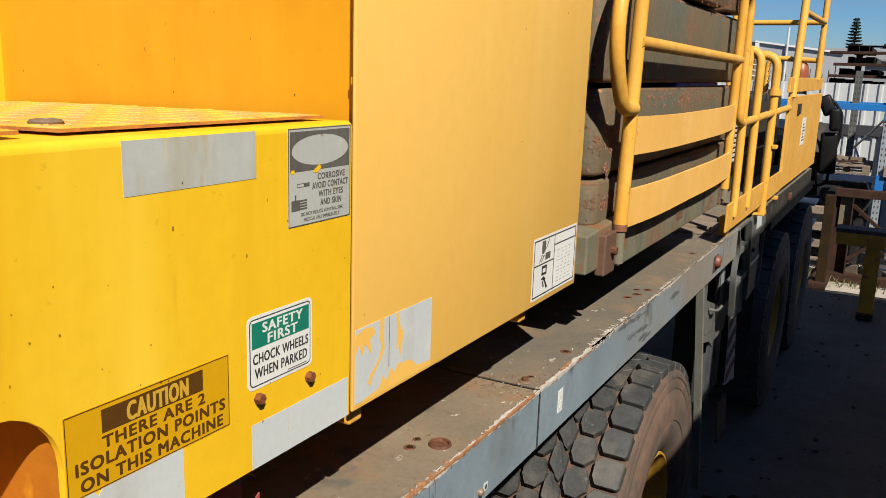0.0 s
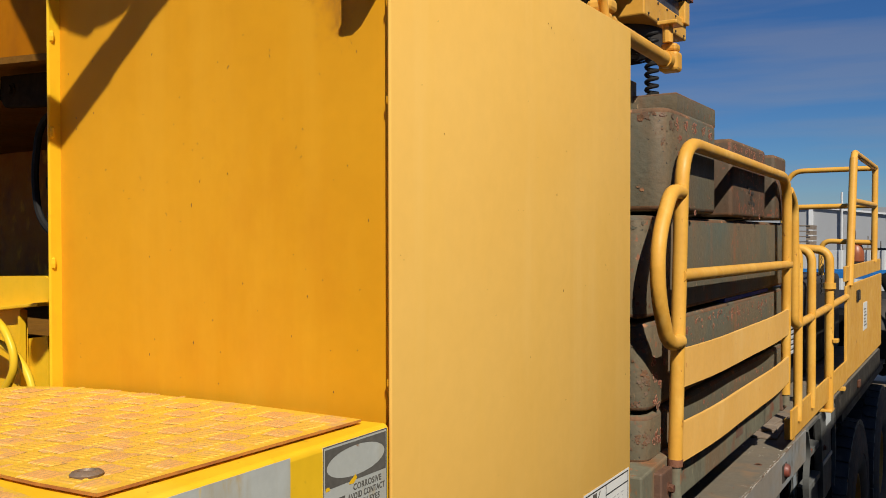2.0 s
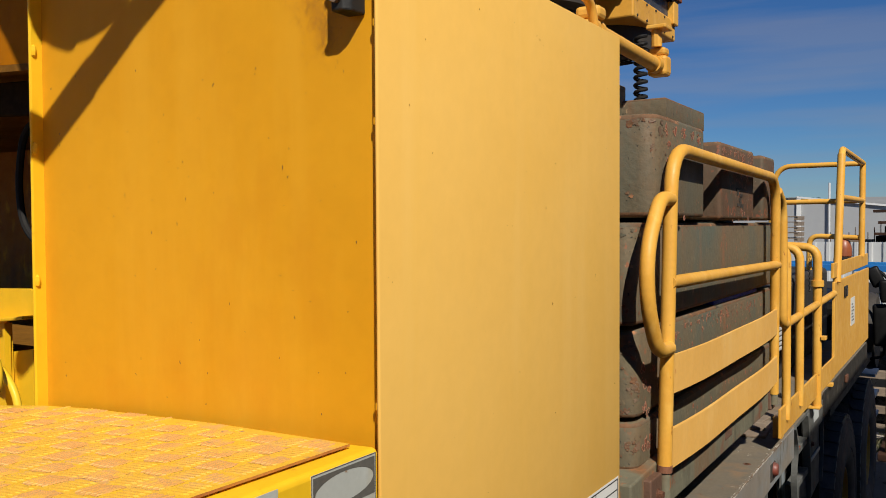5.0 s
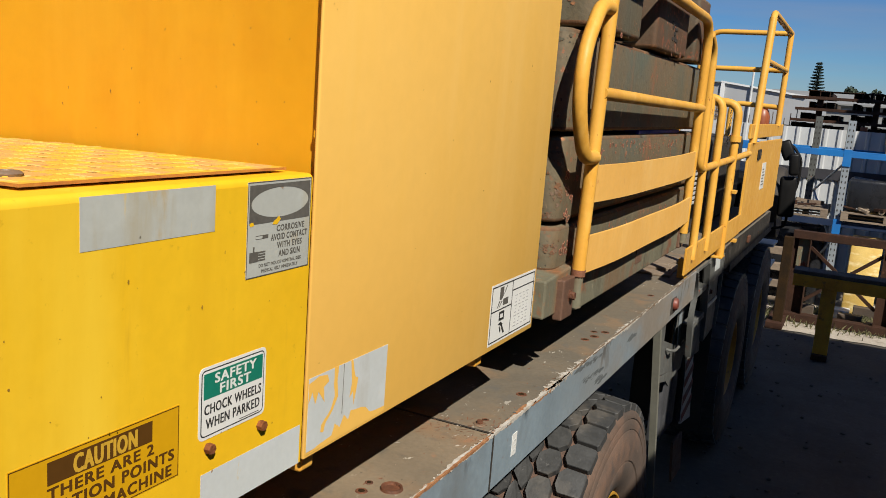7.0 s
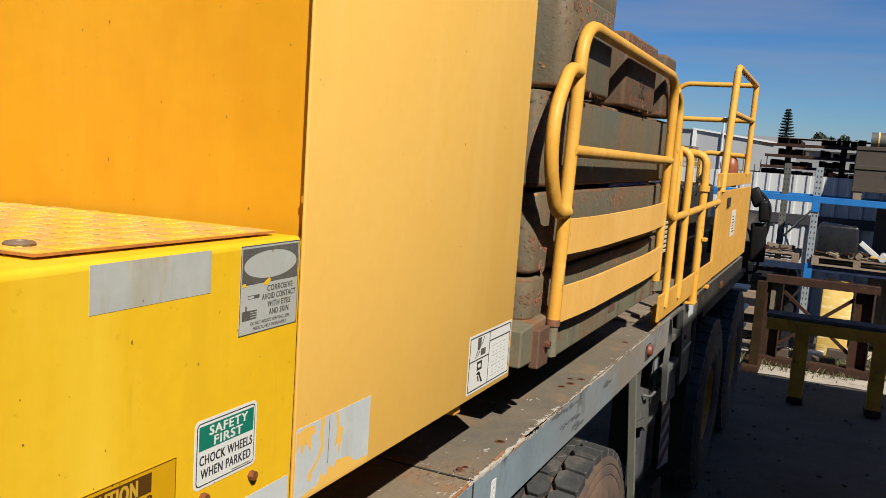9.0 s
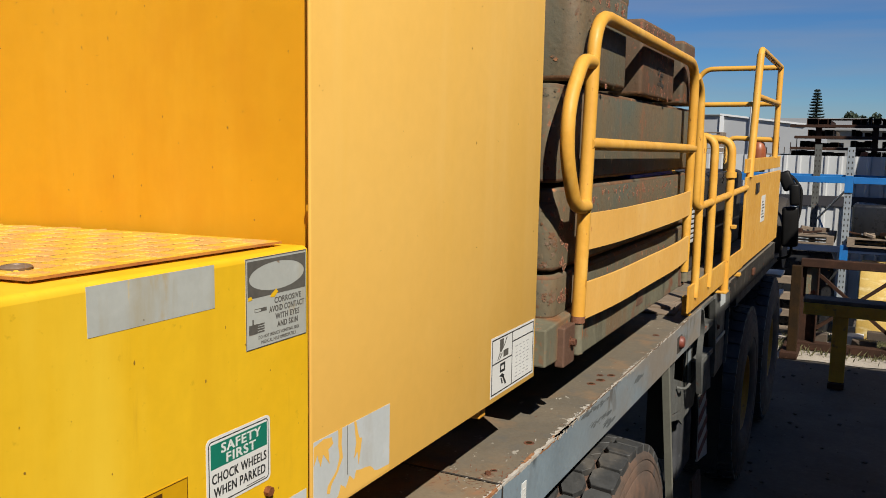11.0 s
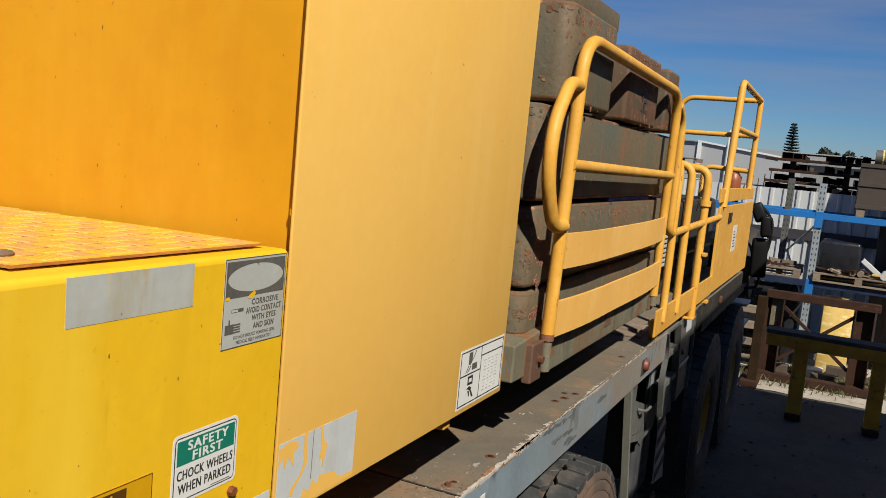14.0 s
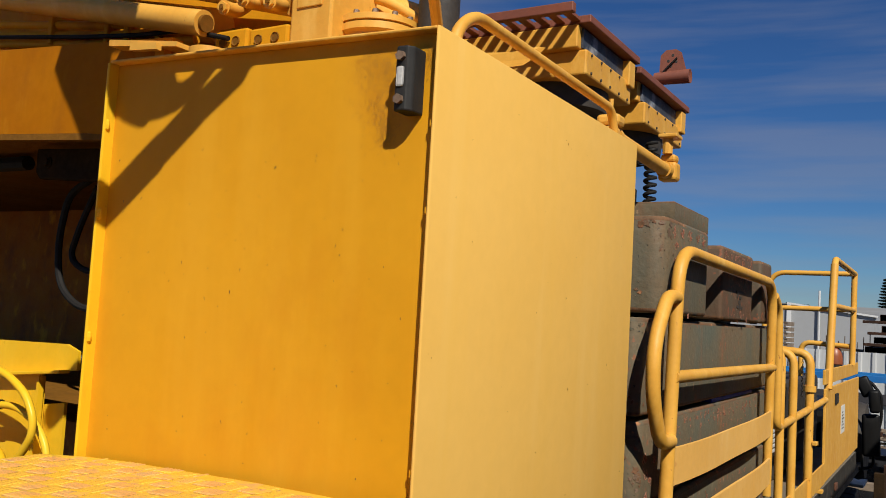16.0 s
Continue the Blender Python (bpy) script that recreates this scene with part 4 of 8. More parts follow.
# ---- wheels ----
def tyre_mesh(R, width, blocks, seed, worn):
    """Tread with rows of six-sided lugs over a dusty carcass, turned round the x axis; outer side at x = 0."""
    r = random.Random(seed)
    w = width
    carcass = lathe([(-w + 0.05, 0.31), (-w + 0.0, 0.44), (-w + 0.01, 0.56), (-w + 0.035, R - (0.024 if worn else 0.04)), (-w * 0.5, R - (0.005 if worn else 0.022)), (-0.028, R - (0.024 if worn else 0.04))], (0, 0, 0), 0, 72)
    for f in carcass.faces:
        f.material_index = 0 if worn else 1
    side = lathe([(-0.028, R - 0.04), (-0.014, R - 0.058), (-0.013, R - 0.075), (-0.017, R - 0.080), (-0.012, R - 0.086), (-0.010, R - 0.12), (-0.013, R - 0.124), (-0.009, R - 0.129), (0.0, R - 0.20), (-0.001, R - 0.25), (-0.006, R - 0.255), (-0.003, R - 0.262), (-0.006, R - 0.30), (-0.022, R - 0.36), (-0.05, 0.298), (-0.075, 0.282)], (0, 0, 0), 0, 72)
    for f in side.faces:
        f.material_index = 2
    lugs = bmesh.new()
    pitch = 2 * math.pi / blocks
    ha = pitch * 0.5 * R
    shoulder = [(-0.97, -0.40), (-0.66, -0.88), (0.78, -0.88), (0.93, -0.74), (0.96, 0.70), (0.82, 0.86), (-0.56, 0.90), (-0.97, 0.46)]
    middle = [(-0.97, -0.30), (-0.58, -0.90), (0.34, -0.94), (0.60, -0.72), (0.97, -0.44), (0.97, 0.30), (0.58, 0.90), (-0.34, 0.94), (-0.60, 0.72), (-0.97, 0.44)]
    lozenge = [(0.50, -1.25), (0.90, -0.72), (0.94, 0.30), (0.14, 0.82), (-0.12, 1.10), (-0.50, 1.25), (-0.90, 0.72), (-0.94, -0.30), (-0.14, -0.82), (0.12, -1.10)]
    edge_x = -0.020
    for row, (share, shape, flip) in enumerate(((0.235, shoulder, 1), (0.20, middle, 1), (0.13, lozenge, 1), (0.20, middle, -1), (0.235, shoulder, -1))):
        wide = (w - 0.04) * share
        xc = edge_x - wide / 2
        edge_x -= wide
        hx = wide * (0.490 if shape is not lozenge else 0.56)
        outline = [(flip * u * hx, flip * s * ha) for u, s in shape]
        for k in range(blocks):
            a0 = (k + 0.5 * (row % 2)) * pitch
            wear = r.uniform(-0.002, 0.0015)
            top, mid, low = [], [], []
            for u, s in outline:
                jog = r.uniform(0.985, 1.015)
                for lst, inset, k2 in ((top, 0.0, 0.945), (mid, 0.003, 0.98), (low, 0.045, 1.0)):
                    crown = 0.016 * ((2 * (xc + u + w / 2) / w) ** 2)
                    rad = R - 0.045 if inset > 0.04 else R - crown - inset + wear
                    aa = a0 + s * k2 * jog / R
                    lst.append(lugs.verts.new((xc + u * k2 * jog, rad * math.sin(aa), rad * math.cos(aa))))
            lugs.faces.new(top)
            n = len(outline)
            for i in range(n):
                j = (i + 1) % n
                lugs.faces.new((mid[i], mid[j], top[j], top[i]))
                lugs.faces.new((low[i], low[j], mid[j], mid[i]))
    bmesh.ops.recalc_face_normals(lugs, faces=lugs.faces)
    for f in lugs.faces:
        if len(f.verts) > 4:
            c = f.calc_center_median()
            if f.normal.dot(Vector((0, c.y, c.z))) < 0:
                f.normal_flip()
    return join(carcass, side), lugs


def wheel(x, y, R, width, blocks, label, seed, worn=False, tread=None):
    w = thing("wheel", (x, y, R), label, "wheel", "wheels of the carrier")
    t, lugs = tyre_mesh(R, width, blocks, seed, worn)
    t.transform(Matrix.Translation((x, y, R)))
    lugs.transform(Matrix.Translation((x, y, R)))
    ty = part("tyre", t, [rubber, groove_dust, rubber_side], w, "black tyre with red dust in its grooves", True)
    tagged(part("tread", lugs, [tread or rubber, groove_dust], ty, "worn six-sided tread lugs"), kind="stuff")
    rim = lathe([(-0.075, 0.282), (-0.045, 0.292), (-0.036, 0.288), (-0.036, 0.280), (-0.055, 0.270), (-0.075, 0.255), (-0.20, 0.245), (-0.30, 0.235), (-0.32, 0.17), (-0.27, 0.13), (-0.26, 0.0)], (x, y, R), 0, 48)
    rm = part("rim", rim, rim_paint, w, "dirty yellow steel rim", True)
    for k in range(10):
        a = 2 * math.pi * k / 10
        part("wheel_nut", hex_bolt((x - 0.317, y + 0.195 * math.sin(a), R + 0.195 * math.cos(a)), (1, 0, 0), 0.016, 0.025, True, a), bolt_rust, rm)
    return w


wheel(0.0, 1.34, 0.68, 0.51, 36, "worn black truck tyre on a yellow rim under the deck", 1, False, rubber_pale)
wheel(0.0, 3.14, 0.68, 0.51, 36, "dusty black truck tyre with hexagonal tread blocks on a yellow rim", 2)
# Grooves filled and left undusted so the tread stays dark as in shade.
first = wheel(0.0, 6.60, 0.68, 0.51, 36, "smooth-treaded black truck tyre on a dark yellow rim", 3, True)
copy_thing(first, Matrix.Translation((0.0, 8.25, 0.68)))

# steel box with a lifting ring, standing in the shade beside the wheels
sbox = thing("steel_box", (0.16, 4.14, 0), "dark rusty steel box with a lifting ring on the yard", "box")
part("body", prism([(-0.02, 0.0), (0.34, 0.0), (0.34, 0.215), (0.30, 0.235), (0.02, 0.235), (-0.02, 0.215)], 1, 3.94, 4.34, 0.008), rust_steel, sbox)
part("lid", block(-0.035, 0.355, 3.93, 4.35, 0.2355, 0.255, 0.005), rust_steel, sbox, "flat rusty lid")
part("lifting_ring", tube([(0.10, 4.30, 0.256), (0.10, 4.30, 0.29), (0.135, 4.30, 0.315), (0.17, 4.30, 0.29), (0.17, 4.30, 0.256)], 0.010, 8, 0.03), rust_steel, sbox, "", True)

# ---- machinery housing ----
BOT, TOP, Y0, Y1, WEST = 1.956, 3.164, 0.957, 1.932, -0.722
SKEW = 0.092  # the front of the housing stands a little out of square
housing = thing("machinery_housing", (-0.4, 1.4, BOT), "tall faded yellow sheet-metal machinery housing of the crane", "machine housing")
part("side_sheet", prism([(Y0, BOT), (Y1, BOT), (Y1, TOP), (Y0, TOP)], 0, -0.006, 0.0, 0.0025), paint_faded, housing, "sun-faded yellow side sheet", True)
part("top_sheet", block(WEST, -0.006, Y0, Y1, TOP - 0.006, TOP, 0.0025), paint_rail, housing)
part("front_panel", block(WEST, -0.0065, Y0 + 0.021, Y0 + 0.033, BOT, TOP - 0.0065), paint_panel, housing, "orange-yellow front panel with fine scratches and specks")
part("edge_flange", join(block(WEST - 0.006, WEST, Y0 - 0.002, Y0 + 0.034, 2.2, TOP - 0.005, 0.0025), *[lathe([(-0.012, 0.0), (-0.008, 0.004), (0.0, 0.005), (0.008, 0.004), (0.012, 0.0)], (WEST + 0.001, Y0 + 0.004, z), 2, 8) for z in (2.62, 2.86, 3.035)]), paint_vivid, housing)
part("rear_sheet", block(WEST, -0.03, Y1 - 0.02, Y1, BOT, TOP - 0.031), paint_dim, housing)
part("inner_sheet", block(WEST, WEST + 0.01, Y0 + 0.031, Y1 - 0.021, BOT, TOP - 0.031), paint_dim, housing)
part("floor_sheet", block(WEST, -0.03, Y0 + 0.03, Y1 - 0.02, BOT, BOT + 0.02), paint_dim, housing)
for z in (2.13, 2.45, 2.86, 3.0):
    part("weld_bead", block(-0.012, -0.006, Y0 + 0.004, Y0 + 0.012, z, z + 0.012, 0.002), paint_panel, housing)


def scratches(seed, n, y_at, x0, x1, z0, z1):
    """Short dark nicks in the paint of a face that looks along -y."""
    r = random.Random(seed)
    bm = bmesh.new()
    for _ in range(n):
        x, z, l, w, a = r.uniform(x0, x1), r.uniform(z0, z1), r.choice((0.0009, 0.0012, 0.0014, 0.0018, 0.0025, 0.004)), r.uniform(0.0005, 0.0009), radians(r.uniform(55, 110))
        u, v = Vector((math.cos(a), 0, math.sin(a))), Vector((-math.sin(a), 0, math.cos(a)))
        c = Vector((x, y_at - 0.0005, z))
        f = bm.faces.new([bm.verts.new(c + p) for p in (-u * l - v * w * 0.3, u * l * 0.2 - v * w, u * l - v * w * 0.1, u * l * 0.3 + v * w, -u * l * 0.6 + v * w * 0.7)])
        f.normal_update()
        if f.normal.y > 0:
            f.normal_flip()
    return bm


def specks(seed, n, y0, y1, z0, z1, x_at, big=1.0):
    """Small dark specks and chips on a face that looks along +x."""
    r = random.Random(seed)
    bm = bmesh.new()
    for _ in range(n):
        y, z, s = r.uniform(y0, y1), r.uniform(z0, z1), r.choice((0.0007, 0.0009, 0.0011, 0.0014, 0.002)) * big
        st = r.uniform(0.8, 2.2)
        f = bm.faces.new([bm.verts.new((x_at, y + s * math.cos(k * 1.047) * r.uniform(0.6, 1.1), z + s * st * math.sin(k * 1.047) * r.uniform(0.6, 1.1))) for k in range(6)])
        f.normal_update()
        if f.normal.x < 0:
            f.normal_flip()
    return bm


part("paint_nicks", scratches(3, 70, Y0 + 0.021, WEST + 0.02, -0.05, 2.42, 3.0), dark_steel, housing)["kind"] = "stuff"
part("paint_specks", specks(5, 40, Y0 + 0.02, Y1 - 0.02, BOT + 0.1, TOP - 0.05, 0.0005, 0.9), speck_brown, housing)["kind"] = "stuff"

# worn decals of the housing
part("worn_decal", decal(0.962, 1.196, 1.966, 2.086), pale_sticker, housing, "pale worn decal, its film torn and peeling to yellow")


def torn(points, x=0.0008):
    bm = bmesh.new()
    f = bm.faces.new([bm.verts.new((x, y, z)) for y, z in points])
    f.normal_update()
    if f.normal.x < 0:
        f.normal_flip()
    return bm


def ragged(points, seed, amount=0.003, steps=5):
    r, out = random.Random(seed), []
    for (a, b), (c, d) in zip(points, points[1:] + points[:1]):
        for k in range(steps):
            t = k / steps
            out.append((a + (c - a) * t + (r.uniform(-amount, amount) if k else 0), b + (d - b) * t + (r.uniform(-amount, amount) if k else 0)))
    return out


part("torn_patch", join(torn(ragged([(0.962, 2.078), (0.962, 2.045), (0.972, 2.062), (0.980, 2.040), (0.988, 2.058), (1.006, 2.036), (1.002, 2.062), (1.016, 2.068), (1.012, 2.080), (0.99, 2.084)], 1, 0.00046, 3)),
                        torn(ragged([(1.03, 2.087), (1.042, 2.087), (1.040, 2.06), (1.044, 2.035), (1.030, 2.015), (1.012, 2.0), (1.006, 1.985), (0.998, 1.988), (1.0, 2.0), (1.024, 2.018), (1.034, 2.038), (1.03, 2.06)], 2, 0.0008, 3)),
                        torn(ragged([(1.078, 2.086), (1.084, 2.086), (1.094, 2.055), (1.102, 2.05), (1.098, 2.028), (1.092, 2.005), (1.088, 2.03), (1.078, 2.022), (1.084, 2.048)], 3, 0.0012, 3)),
                        torn(ragged([(0.962, 1.962), (1.196, 1.962), (1.196, 1.972), (1.15, 1.975), (1.13, 1.990), (1.085, 1.998), (1.078, 1.984), (1.064, 1.996), (1.052, 1.978), (1.038, 1.990), (1.030, 1.972), (0.99, 1.968)], 4, 0.0012, 3))),
     paint_faded, housing, "bare yellow patches where the film has gone")
part("fold_line", block(0.00050, 0.00086, 1.0575, 1.0585, 2.0, 2.086), grey_ink, housing)

pin = part("pictogram_decal", decal(1.650, 1.921, 1.969, 2.112), white_sticker, housing, "white warning decal with black panels and small print")
part("decal_border", frame_strip(1.655, 1.916, 1.974, 2.107, 0.003, 0.00050), black_ink, pin)
part("decal_rule", join(block(0.00050, 0.00077, 1.7745, 1.7775, 1.977, 2.104), block(0.00050, 0.00077, 1.658, 1.774, 2.0465, 2.0495), block(0.00050, 0.00077, 1.778, 1.913, 2.0795, 2.0825)), black_ink, pin)
part("pictogram_shape", join(block(0.00050, 0.00077, 1.700, 1.722, 2.078, 2.101), torn([(1.722, 2.080), (1.728, 2.082), (1.744, 2.100), (1.739, 2.101)], 0.00074), torn([(1.700, 2.078), (1.722, 2.078), (1.712, 2.070), (1.700, 2.072)], 0.00074),
                             block(0.00050, 0.00077, 1.722, 1.752, 2.055, 2.071), torn([(1.686, 2.053), (1.690, 2.053), (1.706, 2.069), (1.700, 2.070)], 0.00074), torn([(1.696, 2.053), (1.700, 2.053), (1.718, 2.066), (1.712, 2.068)], 0.00074)), grey_ink, pin)
part("pictogram_shape", join(frame_strip(1.704, 1.734, 2.020, 2.042, 0.006, 0.0005), torn([(1.700, 2.012), (1.716, 2.017), (1.730, 2.010), (1.726, 2.004), (1.712, 2.009)], 0.00072), torn([(1.718, 2.008), (1.728, 2.006), (1.744, 1.987), (1.734, 1.986)], 0.00072), torn([(1.708, 2.006), (1.716, 2.006), (1.722, 1.992), (1.716, 1.990)], 0.00072)), black_ink, pin)
part("small_print", join(*[block(0.0005, 0.0008, 1.796 + 0.004 * (k % 3) + 0.024 * j, 1.814 + 0.024 * j - 0.003 * ((k + j) % 3), 1.987 + 0.0085 * k, 1.9895 + 0.0085 * k) for k in range(10) for j in range(4)]), pale_ink, pin, "lines of unreadable small print")

# black lamp bracket with spider web on the front panel
marker = thing("marker_lamp", (-0.045, Y0, 3.09), "black marker lamp bolted upright to the yellow panel", "lamp")
part("housing_body", join(prism([(-0.064, Y0 - 0.018), (-0.060, Y0 - 0.022), (-0.042, Y0 - 0.022), (-0.034, Y0 - 0.012), (-0.034, Y0 + 0.021), (-0.064, Y0 + 0.021)], 2, 3.022, 3.128, 0.003)), black_plastic, marker)
part("lens", block(-0.058, -0.046, Y0 - 0.0250, Y0 - 0.0215, 3.061, 3.094, 0.003), pale_ink, marker, "small yellowed lens")
part("bolt", hex_bolt((-0.052, Y0 - 0.0222, 3.110), (0, -1, 0), 0.0085, 0.007, False, 0.3), bolt_steel, marker)
part("bolt", hex_bolt((-0.052, Y0 - 0.0222, 3.040), (0, -1, 0), 0.0085, 0.007, False, 0.1), bolt_steel, marker)
web = bmesh.new()
rw = random.Random(8)
for k in range(1900):
    # threads hang in uneven tufts to the left of the lamp and thin out below it
    cx, cz, sx, sz = rw.choice(((-0.10, 3.11, 0.022, 0.022), (-0.125, 3.075, 0.02, 0.03), (-0.115, 3.03, 0.016, 0.028), (-0.14, 3.115, 0.02, 0.016), (-0.10, 3.00, 0.010, 0.018), (-0.085, 3.085, 0.015, 0.03), (-0.024, 3.115, 0.010, 0.018)))
    x, z = cx + rw.gauss(0, 1) * sx, min(cz + rw.gauss(0, 1) * sz, 3.150)
    a, l = rw.gauss(1.1, 0.8), rw.uniform(0.0012, 0.0052)
    d, n = Vector((math.cos(a), 0, math.sin(a))) * l, Vector((-math.sin(a), 0, math.cos(a))) * 0.00016
    c = Vector((min(x, -0.012), Y0 + 0.0202, z))
    web.faces.new([web.verts.new(c + p) for p in (-d - n, d - n, d + n, -d + n)])
part("spider_web", web, web_dust, marker, "thin old spider web")["kind"] = "stuff"

# brackets below the housing
for ya, yb in ((0.90, 1.00), (1.36, 1.66)):
    part("support_bracket", prism([(ya, BOT), (yb, BOT), (yb, BOT - 0.02), (yb - 0.07, BOT - 0.055), (ya + 0.03, BOT - 0.065), (ya, BOT - 0.04)], 0, -0.32, -0.085), paint_rail, housing, "yellow bracket below the housing")
    part("support_foot", block(-0.06, -0.02, yb - 0.02, yb + 0.015, BOT - 0.035, BOT - 0.001, 0.004), paint_rail, housing)

# ---- battery box with tread-plate cover ----
bbox = thing("battery_box", (-0.3, 0.5, 1.957), "bright yellow steel battery box with safety decals and rusty bolts", "battery box")
FB0, FB1, FT = 0.02, 0.948, 2.401
FS = FT - 0.010  # top of the side sheet, below the rounded edge
side_pieces = [[(0.455, 1.957), (FB1, 1.957), (FB1, FS), (0.455, FS)],
               [(FB0, 1.957), (0.455, 1.957), (0.455, 2.004), (FB0, 2.004)],
               [(FB0, 2.004), (FB0 + 0.02, 2.004), (FB0 + 0.02, 2.15), (FB0, 2.15)],
               [(FB0, 2.15), (0.385, 2.15)] + [(0.385 + 0.07 * math.cos(radians(a)), 2.075 + 0.075 * math.sin(radians(a))) for a in (75, 60, 45, 30, 15, 0)] + [(0.455, FS), (FB0, FS)]]
side_bm = bmesh.new()
for outline in side_pieces:
    side_bm = join(side_bm, prism(outline, 0, -0.008, 0.0))
bmesh.ops.remove_doubles(side_bm, verts=side_bm.verts, dist=1e-5)
shared = [f for f in side_bm.faces if abs(f.normal.x) < 0.5]
seen = {}
for f in shared:
    seen.setdefault(tuple(round(c, 4) for c in f.calc_center_median()), []).append(f)
bmesh.ops.delete(side_bm, geom=[f for fs in seen.values() if len(fs) > 1 for f in fs], context="FACES_ONLY")
side = part("side_sheet", side_bm, paint_vivid, bbox, "bright yellow side sheet with a foot-hole", True)
part("top_sheet", prism([(-0.78, FT), (-0.010, FT), (-0.006, FT - 0.0007), (-0.003, FT - 0.0025), (-0.0008, FT - 0.0055), (0.0, FT - 0.010), (-0.02, FT - 0.012), (-0.78, FT - 0.012)], 1, FB0, FB1), paint_vivid, bbox, "", True)
part("end_sheet", block(-0.78, -0.008, FB1 - 0.008, FB1, 1.957, FT - 0.012), paint_vivid, bbox)
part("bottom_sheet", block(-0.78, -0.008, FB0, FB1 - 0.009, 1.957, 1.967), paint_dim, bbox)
part("recess_back", block(-0.42, -0.41, FB0 + 0.01, 0.50, 1.99, 2.17), recess_rust_shade, bbox)
part("recess_side", block(-0.41, -0.008, 0.456, 0.466, 1.99, 2.17), recess_rust_shade, bbox, "rusty orange inside of the foot-hole")
part("recess_top", block(-0.41, -0.008, FB0 + 0.01, 0.456, 2.152, 2.162), recess_rust_shade, bbox)
foot = part("foot_plate", block(-0.29, -0.008, FB0 + 0.02, 0.455, 1.992, 2.002), paint_vivid, bbox, "yellow foot plate with round drain holes")
for k in range(9):
    part("drain_hole", lathe([(0.0007, 0.0), (0.0007, 0.007), (0.00059, 0.008), (0.0, 0.009)], (-0.022, 0.443 - 0.028 * k, 2.0025), 2, 16), dark_steel, foot)
part("paint_specks", specks(6, 44, 0.10, FB1 - 0.01, 1.98, FT - 0.02, 0.0005, 0.9), speck_brown, bbox)["kind"] = "stuff"
for y, z in ((0.741, 2.054), (0.846, 2.051)):
    part("side_bolt", hex_bolt((0.001, y, z), (1, 0, 0), 0.0075, 0.009, False, 0.4), bolt_orange, bbox, "rusty hexagon bolt")

part("blank_decal", decal(0.544, 0.745, 2.339, 2.3965), grey_sticker, bbox, "blank sun-bleached grey decal")
part("blank_decal", prism([(0.457, 1.962), (0.612, 1.962), (0.612, 2.037), (0.500, 2.0385), (0.494, 2.030), (0.486, 2.0385), (0.457, 2.039)], 0, -0.0005, 0.00041), pale_sticker, bbox, "blank pale decal below the caution sign")
part("blank_decal", decal(0.730, 0.943, 1.957, 2.019, 0.0, 0.00041), pale_sticker, bbox, "blank pale decal along the lower edge")

cor = part("corrosive_decal", decal(0.806, 0.944, 2.267, 2.396), grey_sticker, bbox, "grey corrosive warning decal with faded black header")
part("decal_border", frame_strip(0.806, 0.944, 2.267, 2.396, 0.0012, 0.00054), grey_ink, cor)
ov = [(0.8755 + 0.0625 * math.cos(2 * math.pi * k / 40), 2.366 + 0.0205 * math.sin(2 * math.pi * k / 40)) for k in range(40)]
hdr = bmesh.new()
outer = [(0.8755 + (0.066 if abs(math.cos(a)) >= abs(math.sin(a)) else 0.066 / abs(math.tan(a))) * (1 if math.cos(a) > 0 else -1),
          2.3655 + (0.0262 if abs(math.sin(a)) > abs(math.cos(a)) else 0.0262 * abs(math.tan(a))) * (1 if math.sin(a) > 0 else -1)) for a in (2 * math.pi * (k + 0.01) / 40 for k in range(40))]
va, vb = [hdr.verts.new((0.00072, *p)) for p in ov], [hdr.verts.new((0.00072, *p)) for p in outer]
for k in range(40):
    hdr.faces.new((va[k], vb[k], vb[(k + 1) % 40], va[(k + 1) % 40]))
bmesh.ops.recalc_face_normals(hdr, faces=hdr.faces)
for f in hdr.faces:
    f.normal_update()
    if f.normal.x < 0:
        f.normal_flip()
part("header_field", hdr, grey_ink, cor, "faded black header round a blank oval")
part("torn_patch", torn(ragged([(0.862, 2.341), (0.872, 2.347), (0.876, 2.342), (0.868, 2.335), (0.858, 2.336)], 7, 0.001, 2), 0.00086), paint_vivid, cor)
part("torn_patch", torn(ragged([(0.810, 2.341), (0.818, 2.342), (0.820, 2.338), (0.81, 2.337)], 8, 0.001, 2), 0.00086), paint_vivid, cor)
for body, a, b, z in (("CORROSIVE", 0.868, 0.930, 2.3255), ("AVOID CONTACT", 0.856, 0.938, 2.3135), ("WITH EYES", 0.870, 0.926, 2.3015), ("AND SKIN", 0.874, 0.922, 2.2895)):
    part("lettering", letters(body, a, b, z, z + 0.0085, 0.00072, 0.045), grey_ink, cor)
part("small_print", letters("DO NOT INDUCE VOMITING. SEEK", 0.832, 0.926, 2.2795, 2.2842, 0.00072, 0.03), grey_ink, cor)
part("small_print", letters("MEDICAL HELP IMMEDIATELY", 0.838, 0.918, 2.2717, 2.2764, 0.00072, 0.03), grey_ink, cor)
part("pictogram_shape", join(block(0.0006, 0.0008, 0.812, 0.830, 2.288, 2.302), *[block(0.0006, 0.0008, 0.830, 0.845, 2.2885 + 0.0036 * k, 2.2908 + 0.0036 * k) for k in range(4)], block(0.0006, 0.0008, 0.819, 0.822, 2.302, 2.309)), grey_ink, cor)
part("pictogram_shape", join(frame_strip(0.824, 0.850, 2.3185, 2.3235, 0.0006, 0.00054), block(0.0006, 0.0008, 0.838, 0.850, 2.319, 2.323)), grey_ink, cor)

